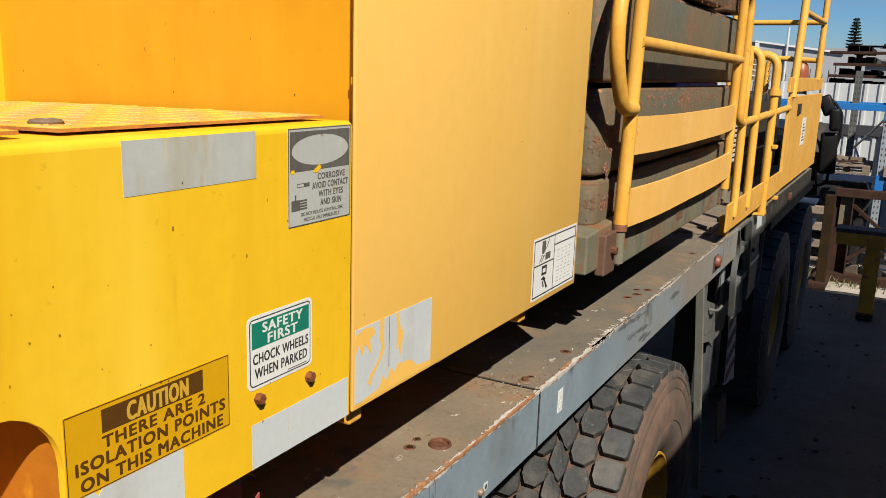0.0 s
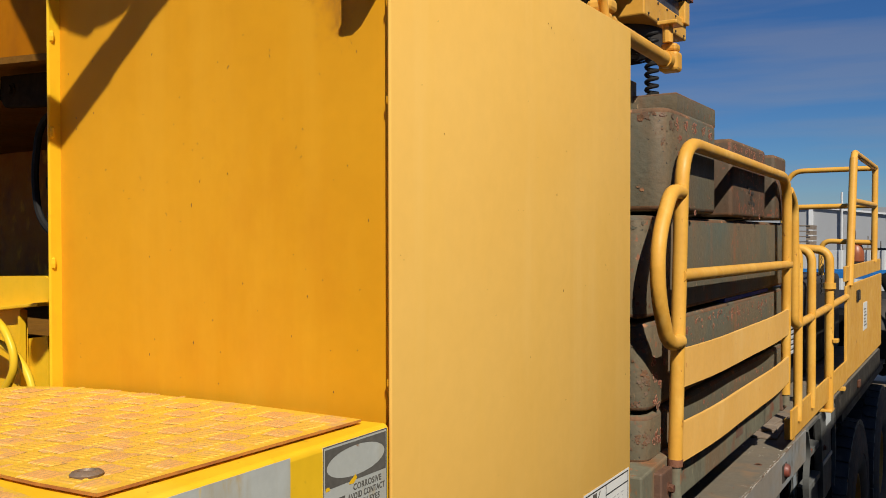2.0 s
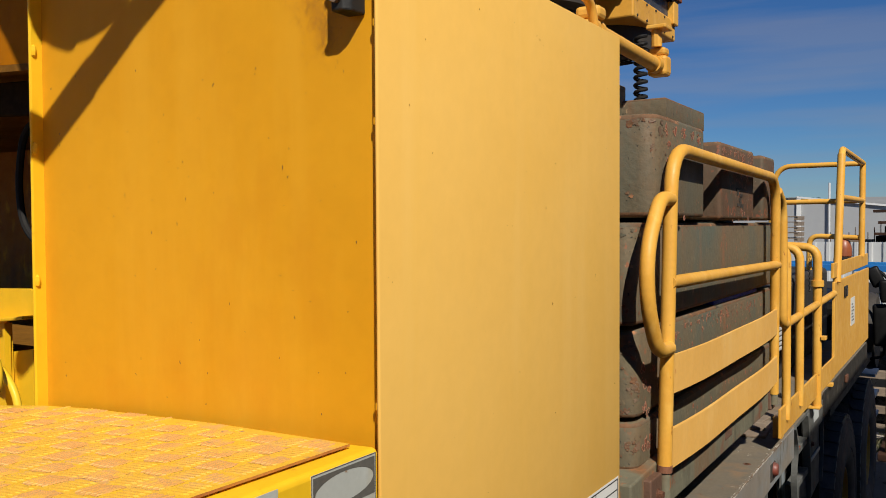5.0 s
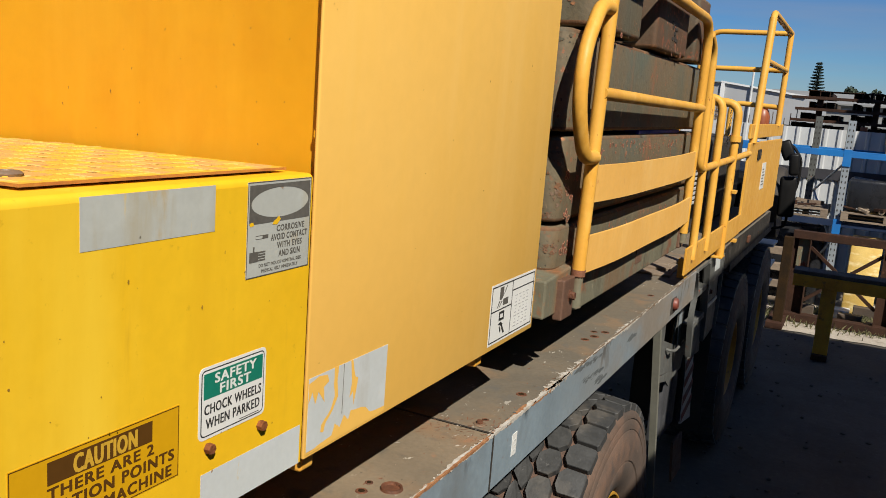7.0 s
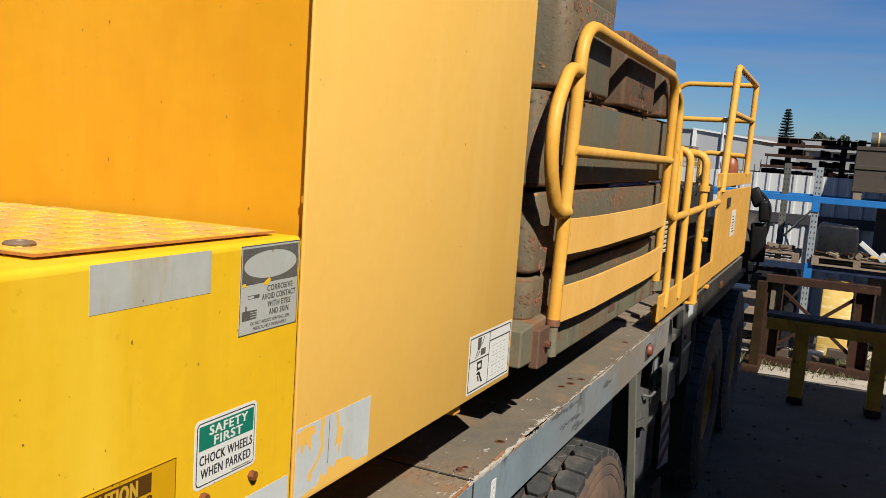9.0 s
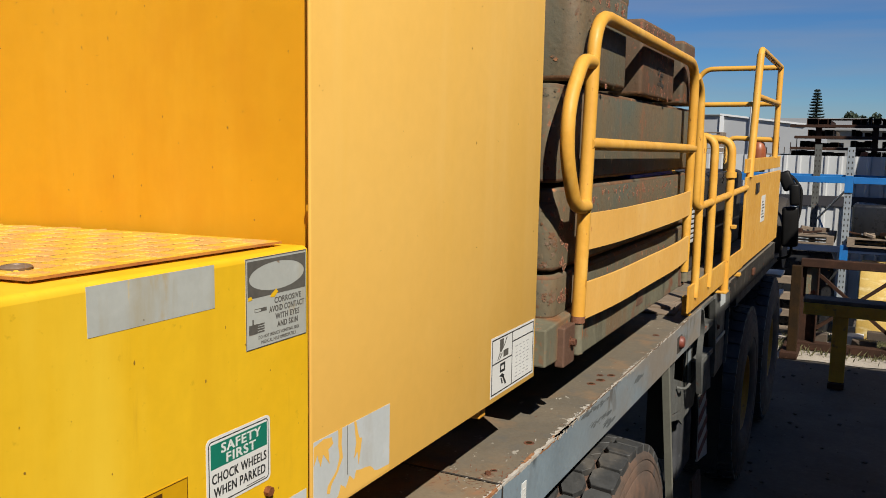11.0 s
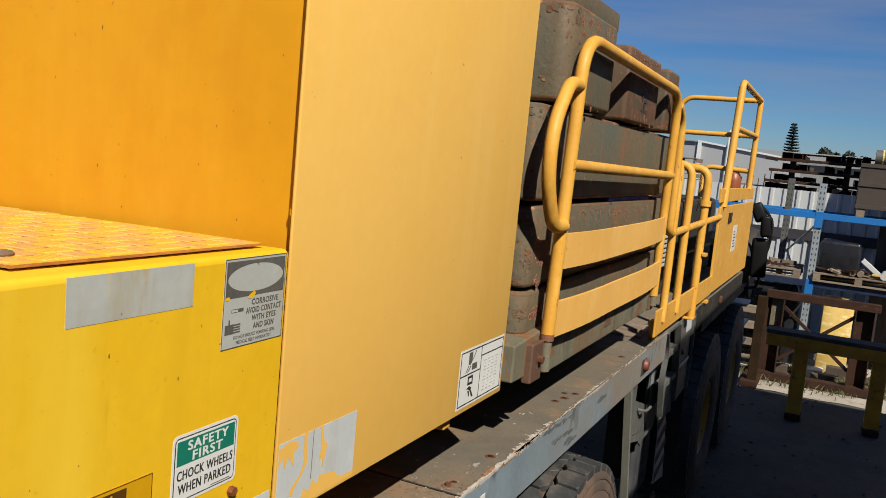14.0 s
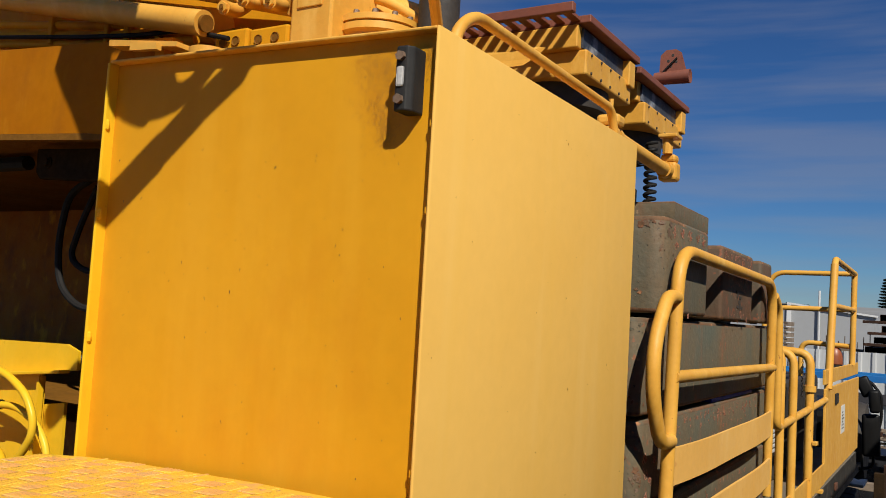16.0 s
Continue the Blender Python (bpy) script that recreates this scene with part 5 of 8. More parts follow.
saf = part("safety_decal", decal(0.7235, 0.8555, 2.066, 2.1645, 0.0, 0.00050, 0.009), white_sticker, bbox, "white and green safety first sign with rounded corners")
border = prism([(p.y, p.z) for p in corner_loop(0.7275, 0.8515, 2.070, 2.1605, 0.007)], 0, 0.00050, 0.00072)
part("decal_border", border, black_ink, saf)
part("decal_field", prism([(p.y, p.z) for p in corner_loop(0.7292, 0.8498, 2.0718, 2.1588, 0.0055)], 0, 0.00072, 0.00095), white_sticker, saf)
part("header_field", block(0.00095, 0.00113, 0.7315, 0.8475, 2.1210, 2.1555), green_vinyl, saf)
part("lettering", letters("SAFETY", 0.752, 0.833, 2.1395, 2.1525, 0.00131, 0.055), white_ink, saf)
part("lettering", letters("FIRST", 0.762, 0.822, 2.1235, 2.1365, 0.00131, 0.055), white_ink, saf)
part("lettering", letters("CHOCK WHEELS", 0.7335, 0.8455, 2.1000, 2.1135, 0.00113, 0.034), black_ink, saf)
part("lettering", letters("WHEN PARKED", 0.7365, 0.8430, 2.0805, 2.0940, 0.00113, 0.034), black_ink, saf)
part("small_print", block(0.00095, 0.00115, 0.802, 0.842, 2.0735, 2.0748), grey_ink, saf)

cau = part("caution_decal", decal(0.4565, 0.690, 2.036, 2.129), caution_vinyl, bbox, "ochre caution sign with dark brown lettering")
part("decal_border", frame_strip(0.4575, 0.689, 2.037, 2.128, 0.0009, 0.00054), caution_ink, cau)
part("header_field", block(0.00050, 0.00072, 0.502, 0.646, 2.0965, 2.1225), caution_ink, cau)
part("lettering", letters("CAUTION", 0.535, 0.622, 2.0985, 2.1195, 0.00095, 0.052), caution_letters, cau)
part("lettering", letters("THERE ARE 2", 0.502, 0.648, 2.0800, 2.0930, 0.00072, 0.060), caution_ink, cau)
part("lettering", letters("ISOLATION POINTS", 0.468, 0.681, 2.0610, 2.0750, 0.00072, 0.060), caution_ink, cau)
part("lettering", letters("ON THIS MACHINE", 0.473, 0.677, 2.0415, 2.0555, 0.00072, 0.060), caution_ink, cau)


def in_poly(x, y, poly):
    c = False
    for (a, b), (p, q) in zip(poly, poly[1:] + poly[:1]):
        if (b > y) != (q > y) and x < (p - a) * (y - b) / (q - b) + a:
            c = not c
    return c


def tread_plate(name, outline, z, label):
    """A worn five-bar tread plate lying on the box."""
    t = thing(name, (sum(p[0] for p in outline) / len(outline), sum(p[1] for p in outline) / len(outline), z), label, "cover plate")
    bm = prism(outline, 2, z + 0.0022, z + 0.006)
    for f in bm.faces:
        f.normal_update()
        f.material_index = 1 if abs(f.normal.z) < 0.5 else 0
    part("plate", bm, [plate_paint, plate_rim], t)
    patches = bmesh.new()
    bars = bmesh.new()
    rp = random.Random(17)
    cell = 0.046
    xs = [p[0] for p in outline]
    ys = [p[1] for p in outline]
    i = 0
    x = min(xs)
    while x < max(xs):
        y = min(ys)
        j = 0
        while y < max(ys):
            cx, cy = x + cell / 2, y + cell / 2
            along = (i + j) % 2
            if along and all(in_poly(cx + a, cy + b, outline) for a in (-0.032, 0.032) for b in (-0.032, 0.032)):
                f = patches.faces.new([patches.verts.new((cx + cell * k * math.cos(a), cy + cell * k * math.sin(a), z + 0.0063)) for a, k in ((math.pi * q / 8, (0.60 if q % 4 == 2 else 0.5) * rp.uniform(0.82, 1.12)) for q in range(16))])
                f.normal_update()
                if f.normal.z < 0:
                    f.normal_flip()
            for k in range(5):
                o = (k - 2) * cell * 0.19
                px, py = (cx + o, cy) if along else (cx, cy + o)
                if in_poly(px, py, outline) and in_poly(px + 0.012, py, outline) and in_poly(px, py + 0.012, outline) and in_poly(px - 0.012, py - 0.012, outline):
                    hl, hw = cell * 0.42, cell * 0.055
                    pts = [(-hl, 0), (-hl * 0.7, -hw), (hl * 0.7, -hw), (hl, 0), (hl * 0.7, hw), (-hl * 0.7, hw)]
                    lo, hi = [], []
                    for u, v in pts:
                        a, b = (v, u) if along else (u, v)
                        lo.append(bars.verts.new((px + a, py + b, z + 0.0058)))
                        hi.append(bars.verts.new((px + a * 0.85, py + b * 0.85, z + 0.0074)))
                    bars.faces.new(hi if not along else hi[::-1])
                    for q in range(6):
                        f = (lo[q], lo[(q + 1) % 6], hi[(q + 1) % 6], hi[q])
                        bars.faces.new(f if not along else f[::-1])
                    if along:
                        for f in bars.faces[-7:]:
                            f.material_index = 1
            y += cell
            j += 1
        x += cell
        i += 1
    bmesh.ops.recalc_face_normals(bars, faces=bars.faces)
    part("bar_relief", bars, [bar_worn, rub_tan], t, "raised five-bar pattern rubbed bare")["kind"] = "stuff"
    part("rubbed_patch", patches, rub_tan, t, "cells rubbed down to tan primer")["kind"] = "stuff"
    return t


cover = tread_plate("tread_plate_cover", [(-0.03, 0.927), (-0.043, 0.511), (-0.14, 0.513), (-0.78, 0.565), (-0.78, 0.925), (-0.70, 0.955), (-0.60, 0.966), (-0.30, 0.957)], FT + 0.0015, "yellow tread-plate cover, rubbed to bare metal, on the battery box")
part("cover_bolt", lathe([(0.0, 0.0165), (0.003, 0.0175), (0.0055, 0.0150), (0.0065, 0.0095), (0.004, 0.0075), (0.004, 0.0)], (-0.112, 0.553, FT + 0.0075), 2, 24), bolt_steel, cover, "weathered domed bolt", True)
tread_plate("tread_plate_cover", [(-0.042, 0.462), (-0.05, 0.05), (-0.74, 0.05), (-0.74, 0.49)], FT + 0.0015, "yellow tread-plate cover at the front of the battery box")


def skewed(ob):
    """Shears a thing's meshes along y with their distance from the side face."""
    for c in ob.children_recursive:
        ox = ORIGIN[c].x
        for v in c.data.vertices:
            v.co.y += SKEW * min(v.co.x + ox, 0.0)
            if v.co.z + ORIGIN[c].z > 2.38 and ob in (bbox, cover):
                v.co.z += 0.018 * min(v.co.x + ox, 0.0)


for ob in (housing, marker, bbox, cover):
    skewed(ob)

# ---- counterweight stack on its frame ----
SX = -0.030  # outer face of the slabs
cwframe = thing("counterweight_tray", (-0.8, 3.0, 1.92), "grey-green welded counterweight tray with rust runs", "counterweight tray")
part("side_beam", prism([(2.02, 1.955), (2.27, 1.950), (2.31, 1.925), (3.86, 1.925), (3.86, 2.055), (2.34, 2.055), (2.30, 2.075), (2.02, 2.06)], 0, -0.10, -0.002, 0.005), frame_grey, cwframe)
part("end_beam", block(-1.6, -0.10, 2.02, 2.12, 1.955, 2.06, 0.01), frame_grey, cwframe)
part("end_beam", block(-1.6, -0.10, 3.70, 3.84, 1.925, 2.05, 0.01), frame_grey, cwframe)
bracket = part("bolt_bracket", block(-0.01, 0.018, 2.115, 2.207, 1.936, 2.05, 0.004), bracket_brown, cwframe, "rust-brown bracket plate with a bolt")
part("bracket_bolt", hex_bolt((0.016, 2.172, 2.0), (1, 0, 0), 0.012, 0.014, True), bolt_rust, bracket)
part("bolt_bracket", block(-0.03, 0.012, 3.72, 3.80, 1.93, 2.06, 0.006), bracket_brown, cwframe, "rust-brown bracket plate")
part("stencil_plate", join(block(-0.003, 0.001, 2.98, 3.07, 1.965, 2.025, 0.002)), bracket_brown, cwframe)
for y in (2.228, 3.735):
    part("post_socket", tube([(0.019, y, 1.955), (0.018, y, 2.052)], 0.0165, 16), frame_grey, cwframe, "", True)
    part("socket_plate", block(-0.03, 0.012, y - 0.012, y + 0.012, 1.96, 2.04, 0.003), frame_grey, cwframe)


def slab(name, x0, x1, y0, y1, z0, z1, material, label, r=0.065, edge=0.012, category="counterweight"):
    """A cast slab with rounded upright corners and softened edges."""
    bm = block(x0, x1, y0, y1, z0, z1, r, 5, 2) if r else block(x0, x1, y0, y1, z0, z1)
    es = [e for e in bm.edges if all(abs(v.co.z - z1) < 1e-4 for v in e.verts) or all(abs(v.co.z - z0) < 1e-4 for v in e.verts)]
    bmesh.ops.bevel(bm, geom=es, offset=edge, segments=3, profile=0.5, affect="EDGES")
    bm.normal_update()
    for f in bm.faces:
        f.material_index = 1 if 0.2 < abs(f.normal.z) < 0.96 else 0
    return solid(name, bm, [material, slab_edge], ((x0 + x1) / 2, (y0 + y1) / 2, z0), label, category, "stacked counterweights", smooth=True)


BX, LX = -0.003, -0.025  # outer faces of the upper blocks and of the long slab
low_slab = slab("counterweight_slab", -1.9, SX, 2.13, 4.08, 2.06, 2.188, slab_paint, "dark grey counterweight slab with red rust chips at the bottom of the stack", 0.045)
mid_slab = slab("counterweight_slab", -1.9, SX, 2.13, 4.07, 2.200, 2.436, slab_paint, "dark grey-green counterweight slab with chipped corners", 0.045)
long_slab = slab("counterweight_slab", -1.9, LX, 2.10, 4.02, 2.451, 2.722, slab_paint, "long dark grey counterweight slab", 0.04)
top_block = slab("counterweight_block", -0.95, BX, 2.215, 2.735, 2.736, 3.018, slab_paint, "upper dark counterweight block with rust patches on its top edge", 0.05, 0.014)
slab("counterweight_block", -0.85, BX - 0.03, 2.40, 2.81, 3.021, 3.084, slab_paint, "flat grey plate on the upper counterweight block", 0.0, 0.006)
slab("counterweight_block", -0.45, -0.165, 2.30, 2.43, 3.021, 3.13, slab_paint, "small dark block on the counterweight", 0.0, 0.006)
b2 = slab("counterweight_block", -0.9, BX, 2.915, 3.432, 2.732, 2.998, slab_brown, "rusty brown counterweight block with a cast mark", 0.015, 0.014)
slab("counterweight_block", -0.9, BX, 3.605, 3.84, 2.732, 2.998, slab_brown, "rusty brown end counterweight block", 0.015, 0.014)
part("cast_mark", join(block(BX - 0.002, BX + 0.003, 3.14, 3.235, 2.838, 2.848), block(BX - 0.002, BX + 0.003, 3.150, 3.166, 2.822, 2.838), block(BX - 0.002, BX + 0.003, 3.185, 3.228, 2.818, 2.828), block(BX - 0.002, BX + 0.003, 3.178, 3.200, 2.800, 2.812),
                       block(BX - 0.002, BX + 0.003, 3.150, 3.176, 2.782, 2.792), block(BX - 0.002, BX + 0.003, 3.190, 3.205, 2.780, 2.798), block(BX - 0.002, BX + 0.003, 3.215, 3.240, 2.778, 2.790)), dark_steel, b2, "dark cast mark")
solid("blue_strap", block(-0.5, SX - 0.004, 2.95, 3.64, 2.4365, 2.4505, 0.003), strap_blue, (-0.3, 3.3, 2.437), "blue webbing strap squeezed between counterweight slabs", "strap")

# Added dark filler that closes the gaps in the counterweight stack.
solid("counterweight_core", block(-1.7, -0.20, 2.6, 3.95, 2.06, 2.9), dark_steel, (-0.9, 3.2, 2.06), "added dark filler block behind the gaps of the counterweight stack", "counterweight")

rc = random.Random(21)


def rust_chips(parent, spots, label, x_at, top):
    """Ragged flaked chips on the side of a slab: a pale orange rim round a dark rusty middle; spots: y, z, spread, count."""
    bm = bmesh.new()

    def blob(off, cy, cz, s, st, turns, slot):
        f = bm.faces.new([bm.verts.new((off, cy + s * k * math.cos(a), cz + s * st * k * math.sin(a))) for a, k in turns])
        f.normal_update()
        f.material_index = slot
        if f.normal.x < 0:
            f.normal_flip()

    for y, z, sp, n in spots:
        for _ in range(n):
            cy, cz, s = y + max(-1.5, min(1.5, rc.gauss(0, 1))) * sp, z + max(-1, min(1, rc.gauss(0, 0.7))) * min(sp, 0.03), rc.choice((0.002, 0.003, 0.004, 0.006, 0.009, 0.012))
            cz = min(cz, top - 0.014 - 1.2 * s)
            st, off = rc.uniform(0.6, 1.15), x_at + 0.0007 + rc.random() * 0.0004
            turns = [(2 * math.pi * (k + rc.uniform(-0.3, 0.3)) / 11, rc.uniform(0.45, 1.15)) for k in range(11)]
            blob(off, cy, cz, s, st, turns, rc.choice((0, 0, 0, 1)))
            if s > 0.004:
                blob(off + 0.0004, cy, cz, s, st, [(a, k * rc.uniform(0.45, 0.85)) for a, k in turns], rc.choice((2, 2, 3)))
    part("chipped_paint", bm, [chip_flesh, chip_pale, chip_red, slab_brown], parent, label)["kind"] = "stuff"


def wrapped_chips(parent, x1, y0, z0, z1, r, spots, label):
    """Ragged chips laid round the near upright corner of a slab; spots: run from the corner (minus: end face, plus: side), height share, spread, count."""
    bm = bmesh.new()
    arc = r * math.pi / 2

    def on_face(u, z, lift):
        if u < 0:
            return Vector((x1 - r + u, y0 - lift, z))
        if u > arc:
            return Vector((x1 + lift, y0 + r + u - arc, z))
        a = u / r
        return Vector((x1 - r + (r + lift) * math.sin(a), y0 + r - (r + lift) * math.cos(a), z))

    for u0, share, spread, n in spots:
        for _ in range(n):
            u, z, big = u0 + rc.gauss(0, 1) * spread, z0 + (z1 - z0) * share + rc.gauss(0, 1) * spread, rc.choice((0.002, 0.003, 0.005, 0.008, 0.012))
            tall, turns = rc.uniform(0.5, 1.3), [(2 * math.pi * (k + rc.uniform(-0.3, 0.3)) / 13, rc.uniform(0.4, 1.2)) for k in range(13)]
            for slot, size, lift in ((rc.choice((0, 1, 1, 2)), 1.0, 0.0008), (rc.choice((1, 3, 3)), rc.uniform(0.6, 0.95), 0.0012)):
                f = bm.faces.new([bm.verts.new(on_face(u + big * size * k * math.cos(a), min(max(z + big * size * tall * k * math.sin(a), z0 + 0.013), z1 - 0.013), lift + rc.random() * 0.0003)) for a, k in turns])
                f.material_index = slot
                f.normal_update()
                c = f.calc_center_median() - Vector((x1 - r, y0 + r, 0))
                if f.normal.x * max(c.x, 0) + f.normal.y * min(c.y, 0) < 0:
                    f.normal_flip()
    part("chipped_paint", bm, [chip_red, bolt_steel, edge_rust, slab_edge], parent, label)["kind"] = "stuff"


wrapped_chips(low_slab, SX, 2.13, 2.06, 2.188, 0.045, ((-0.05, 0.60, 0.010, 8), (0.02, 0.45, 0.012, 10), (0.05, 0.55, 0.010, 10), (-0.12, 0.85, 0.02, 4)), "orange rust patches round the corner")
wrapped_chips(mid_slab, SX, 2.13, 2.200, 2.436, 0.045, ((-0.02, 0.55, 0.014, 8), (0.035, 0.80, 0.012, 10), (0.05, 0.30, 0.014, 12), (0.02, 0.12, 0.008, 8), (-0.10, 0.90, 0.012, 6)), "orange rust patches round the corner")
wrapped_chips(long_slab, LX, 2.10, 2.451, 2.722, 0.04, ((0.0, 0.93, 0.010, 8), (0.05, 0.2, 0.02, 6), (0.06, 0.9, 0.02, 8), (-0.05, 0.6, 0.03, 5)), "orange rust patches round the corner")
wrapped_chips(top_block, BX, 2.215, 2.736, 3.018, 0.05, ((0.0, 0.90, 0.012, 8), (0.06, 0.75, 0.02, 10), (0.08, 0.9, 0.02, 12), (-0.03, 0.2, 0.02, 6), (0.10, 0.5, 0.03, 6)), "red rust patches round the corner")
rust_chips(low_slab, ((2.195, 2.115, 0.008, 16), (2.215, 2.12, 0.010, 16), (2.235, 2.112, 0.008, 14), (2.255, 2.128, 0.008, 8), (2.33, 2.14, 0.012, 6), (2.9, 2.13, 0.15, 12), (3.6, 2.12, 0.2, 12)), "orange primer chips", SX, 2.188)
rust_chips(mid_slab, ((2.19, 2.33, 0.008, 18), (2.20, 2.29, 0.010, 18), (2.205, 2.22, 0.010, 18), (2.225, 2.20, 0.008, 10), (2.24, 2.26, 0.008, 8), (2.27, 2.32, 0.010, 8), (2.30, 2.39, 0.012, 6), (2.50, 2.37, 0.03, 10), (2.9, 2.40, 0.25, 40), (3.4, 2.38, 0.25, 40), (3.1, 2.33, 0.35, 30), (3.1, 2.40, 0.4, 50)), "orange primer chips", SX, 2.436)
rust_chips(long_slab, ((2.22, 2.70, 0.02, 10), (2.35, 2.69, 0.03, 4), (3.2, 2.60, 0.4, 6), (3.9, 2.60, 0.03, 8)), "orange primer chips", LX, 2.722)
rust_chips(top_block, ((2.30, 2.975, 0.012, 14), (2.33, 2.94, 0.010, 12), (2.38, 2.985, 0.012, 12), (2.47, 2.985, 0.018, 26), (2.56, 2.985, 0.012, 14), (2.64, 2.98, 0.012, 18), (2.32, 2.89, 0.010, 10), (2.45, 2.76, 0.12, 10)), "red rust chips along the top edge", BX, 3.018)
rust_chips(b2, ((3.0, 2.965, 0.04, 20), (3.2, 2.965, 0.06, 26), (3.36, 2.97, 0.03, 14), (3.2, 2.86, 0.10, 14), (3.2, 2.76, 0.12, 24)), "red rust chips", BX, 2.998)

# ---- handrail along the counterweight ----
RX, TR = 0.03, 0.0195
rail = thing("counterweight_handrail", (RX, 3.0, 1.95), "yellow tubular handrail with two flat guard bands", "handrail")
NP, FP = 2.228, 3.735
part("hoop", tube([(RX - 0.012, NP, 2.05), (RX, NP + 0.02, 2.925), (RX, FP - 0.04, 2.905), (RX - 0.012, FP, 2.0)], TR, 14, 0.13), paint_rail, rail, "bent yellow tube hoop", True)
part("rust_collar", tube([(RX - 0.012, NP, 2.047), (RX - 0.0115, NP, 2.066)], TR + 0.0012, 14), edge_rust, rail, "rusty foot of the post", True)
part("mid_rail", tube([(RX, NP, 2.56), (RX, FP, 2.545)], 0.0185, 12), paint_rail, rail, "", True)
part("grab_loop", tube([(RX, NP + 0.005, 2.785), (RX, NP - 0.08, 2.785), (RX, NP - 0.185, 2.66), (RX, NP - 0.185, 2.52), (RX, NP - 0.10, 2.385), (RX, NP, 2.385)], 0.0195, 12, 0.11), paint_rail, rail, "bent yellow grab loop", True)
for z0, z1 in ((2.258, 2.362), (2.056, 2.162)):
    bm = block(RX - 0.006, RX + 0.004, NP + 0.015, FP - 0.012, z0, z1)
    bmesh.ops.bisect_plane(bm, geom=bm.verts[:] + bm.edges[:] + bm.faces[:], plane_co=(0, 0, z1 - 0.003), plane_no=(0, 0, 1))
    for k in range(1, 16):
        bmesh.ops.bisect_plane(bm, geom=bm.verts[:] + bm.edges[:] + bm.faces[:], plane_co=(0, NP + (FP - NP) * k / 16, 0), plane_no=(0, 1, 0))
    for v in bm.verts:
        u = math.pi * (v.co.y - NP) / (FP - NP)
        v.co.x += 0.011 * math.sin(u) + 0.004 * math.sin(3 * u)
        v.co.z -= 0.007 * math.sin(u)
    part("guard_band", bm, band_paint, rail, "flat chalky yellow guard band, slightly bent", False)

# ---- guardrail and panel on the deck ----
guard = thing("deck_guardrail", (RX, 4.6, DECK), "yellow tubular guardrail with kick plate on the deck", "guardrail")
part("kick_plate", block(RX - 0.006, RX + 0.004, 3.80, 5.52, 1.795, 1.92, 0.002), paint_rail, guard, "flat yellow kick plate")
part("post", tube([(RX, 3.95, 1.85), (RX, 3.95, 2.62), (-0.30, 3.95, 2.62)], 0.019, 12, 0.06), paint_rail, guard, "", True)
part("post", tube([(RX, 4.29, 1.85), (RX, 4.29, 2.605), (-0.16, 4.29, 2.605), (-0.20, 4.29, 2.3)], 0.0205, 12, 0.07), paint_rail, guard, "", True)
part("post", tube([(RX, 4.84, 1.74), (RX, 4.84, 2.59), (-0.18, 4.84, 2.60)], 0.0235, 12, 0.07), paint_rail, guard, "", True)
part("collar", lathe([(-0.016, 0.024), (-0.016, 0.033), (0.016, 0.033), (0.016, 0.024)], (RX, 4.84, 2.40), 2, 18), paint_rail, guard, "", True)
part("post_foot", block(RX - 0.05, RX + 0.022, 4.79, 4.89, DECK, DECK + 0.012, 0.003), paint_rail, guard)
part("post_foot", block(RX - 0.05, RX - 0.005, 5.50, 5.56, DECK, DECK + 0.02, 0.003), paint_rail, guard)
part("post_foot", block(RX - 0.075, RX - 0.035, 4.05, 4.10, DECK, 1.83, 0.003), paint_rail, guard)
part("mid_rail", tube([(RX, FP - 0.005, 2.855), (RX, 3.845, 2.80), (RX + 0.0, 3.86, 2.60), (RX + 0.0, 3.86, 2.28), (RX + 0.0, 3.95, 2.275), (RX, 5.5, 2.30)], 0.019, 12, 0.06), paint_rail, guard, "bent yellow tube", True)
part("latch_pin", block(RX + 0.02, RX + 0.045, 4.82, 4.88, 2.10, 2.12, 0.003), paint_rail, guard)
chain = bmesh.new()
for k in range(16):
    chain = join(chain, lathe([(-0.002, 0.004), (0.0, 0.007), (0.002, 0.004)], (-0.02, 4.92, 2.55 - 0.013 * k), k % 2, 8))
part("chain", chain, dark_steel, guard, "short rusty safety chain")["kind"] = "stuff"

sidep = thing("side_panel", (RX, 6.5, 1.82), "yellow sheet side panel with a latch and a white paper label", "side panel")
part("panel_sheet", prism([(5.50, 1.80), (7.50, 1.80), (7.50, 2.365), (5.50, 2.365)], 0, RX - 0.012, RX + 0.004, 0.003), paint_rail, sidep)
part("top_strip", prism([(5.45, 2.392), (7.42, 2.392), (7.42, 2.482), (5.45, 2.482)], 0, RX - 0.012, RX + 0.004, 0.003), paint_rail, sidep, "narrow yellow strip above the panel")
part("paper_label", block(RX + 0.004, RX + 0.006, 6.30, 6.52, 2.02, 2.21), white_sticker, sidep, "white paper label")
part("label_bars", join(*[block(RX + 0.006, RX + 0.007, 6.34, 6.48 - 0.03 * (k % 3), 2.05 + 0.022 * k, 2.058 + 0.022 * k) for k in range(6)]), grey_ink, sidep)
part("latch", block(RX + 0.004, RX + 0.015, 5.93, 6.06, 2.245, 2.315, 0.004), black_plastic, sidep, "black latch")
part("latch_grip", block(RX + 0.015, RX + 0.022, 5.95, 6.0, 2.255, 2.30, 0.003), dark_steel, sidep)

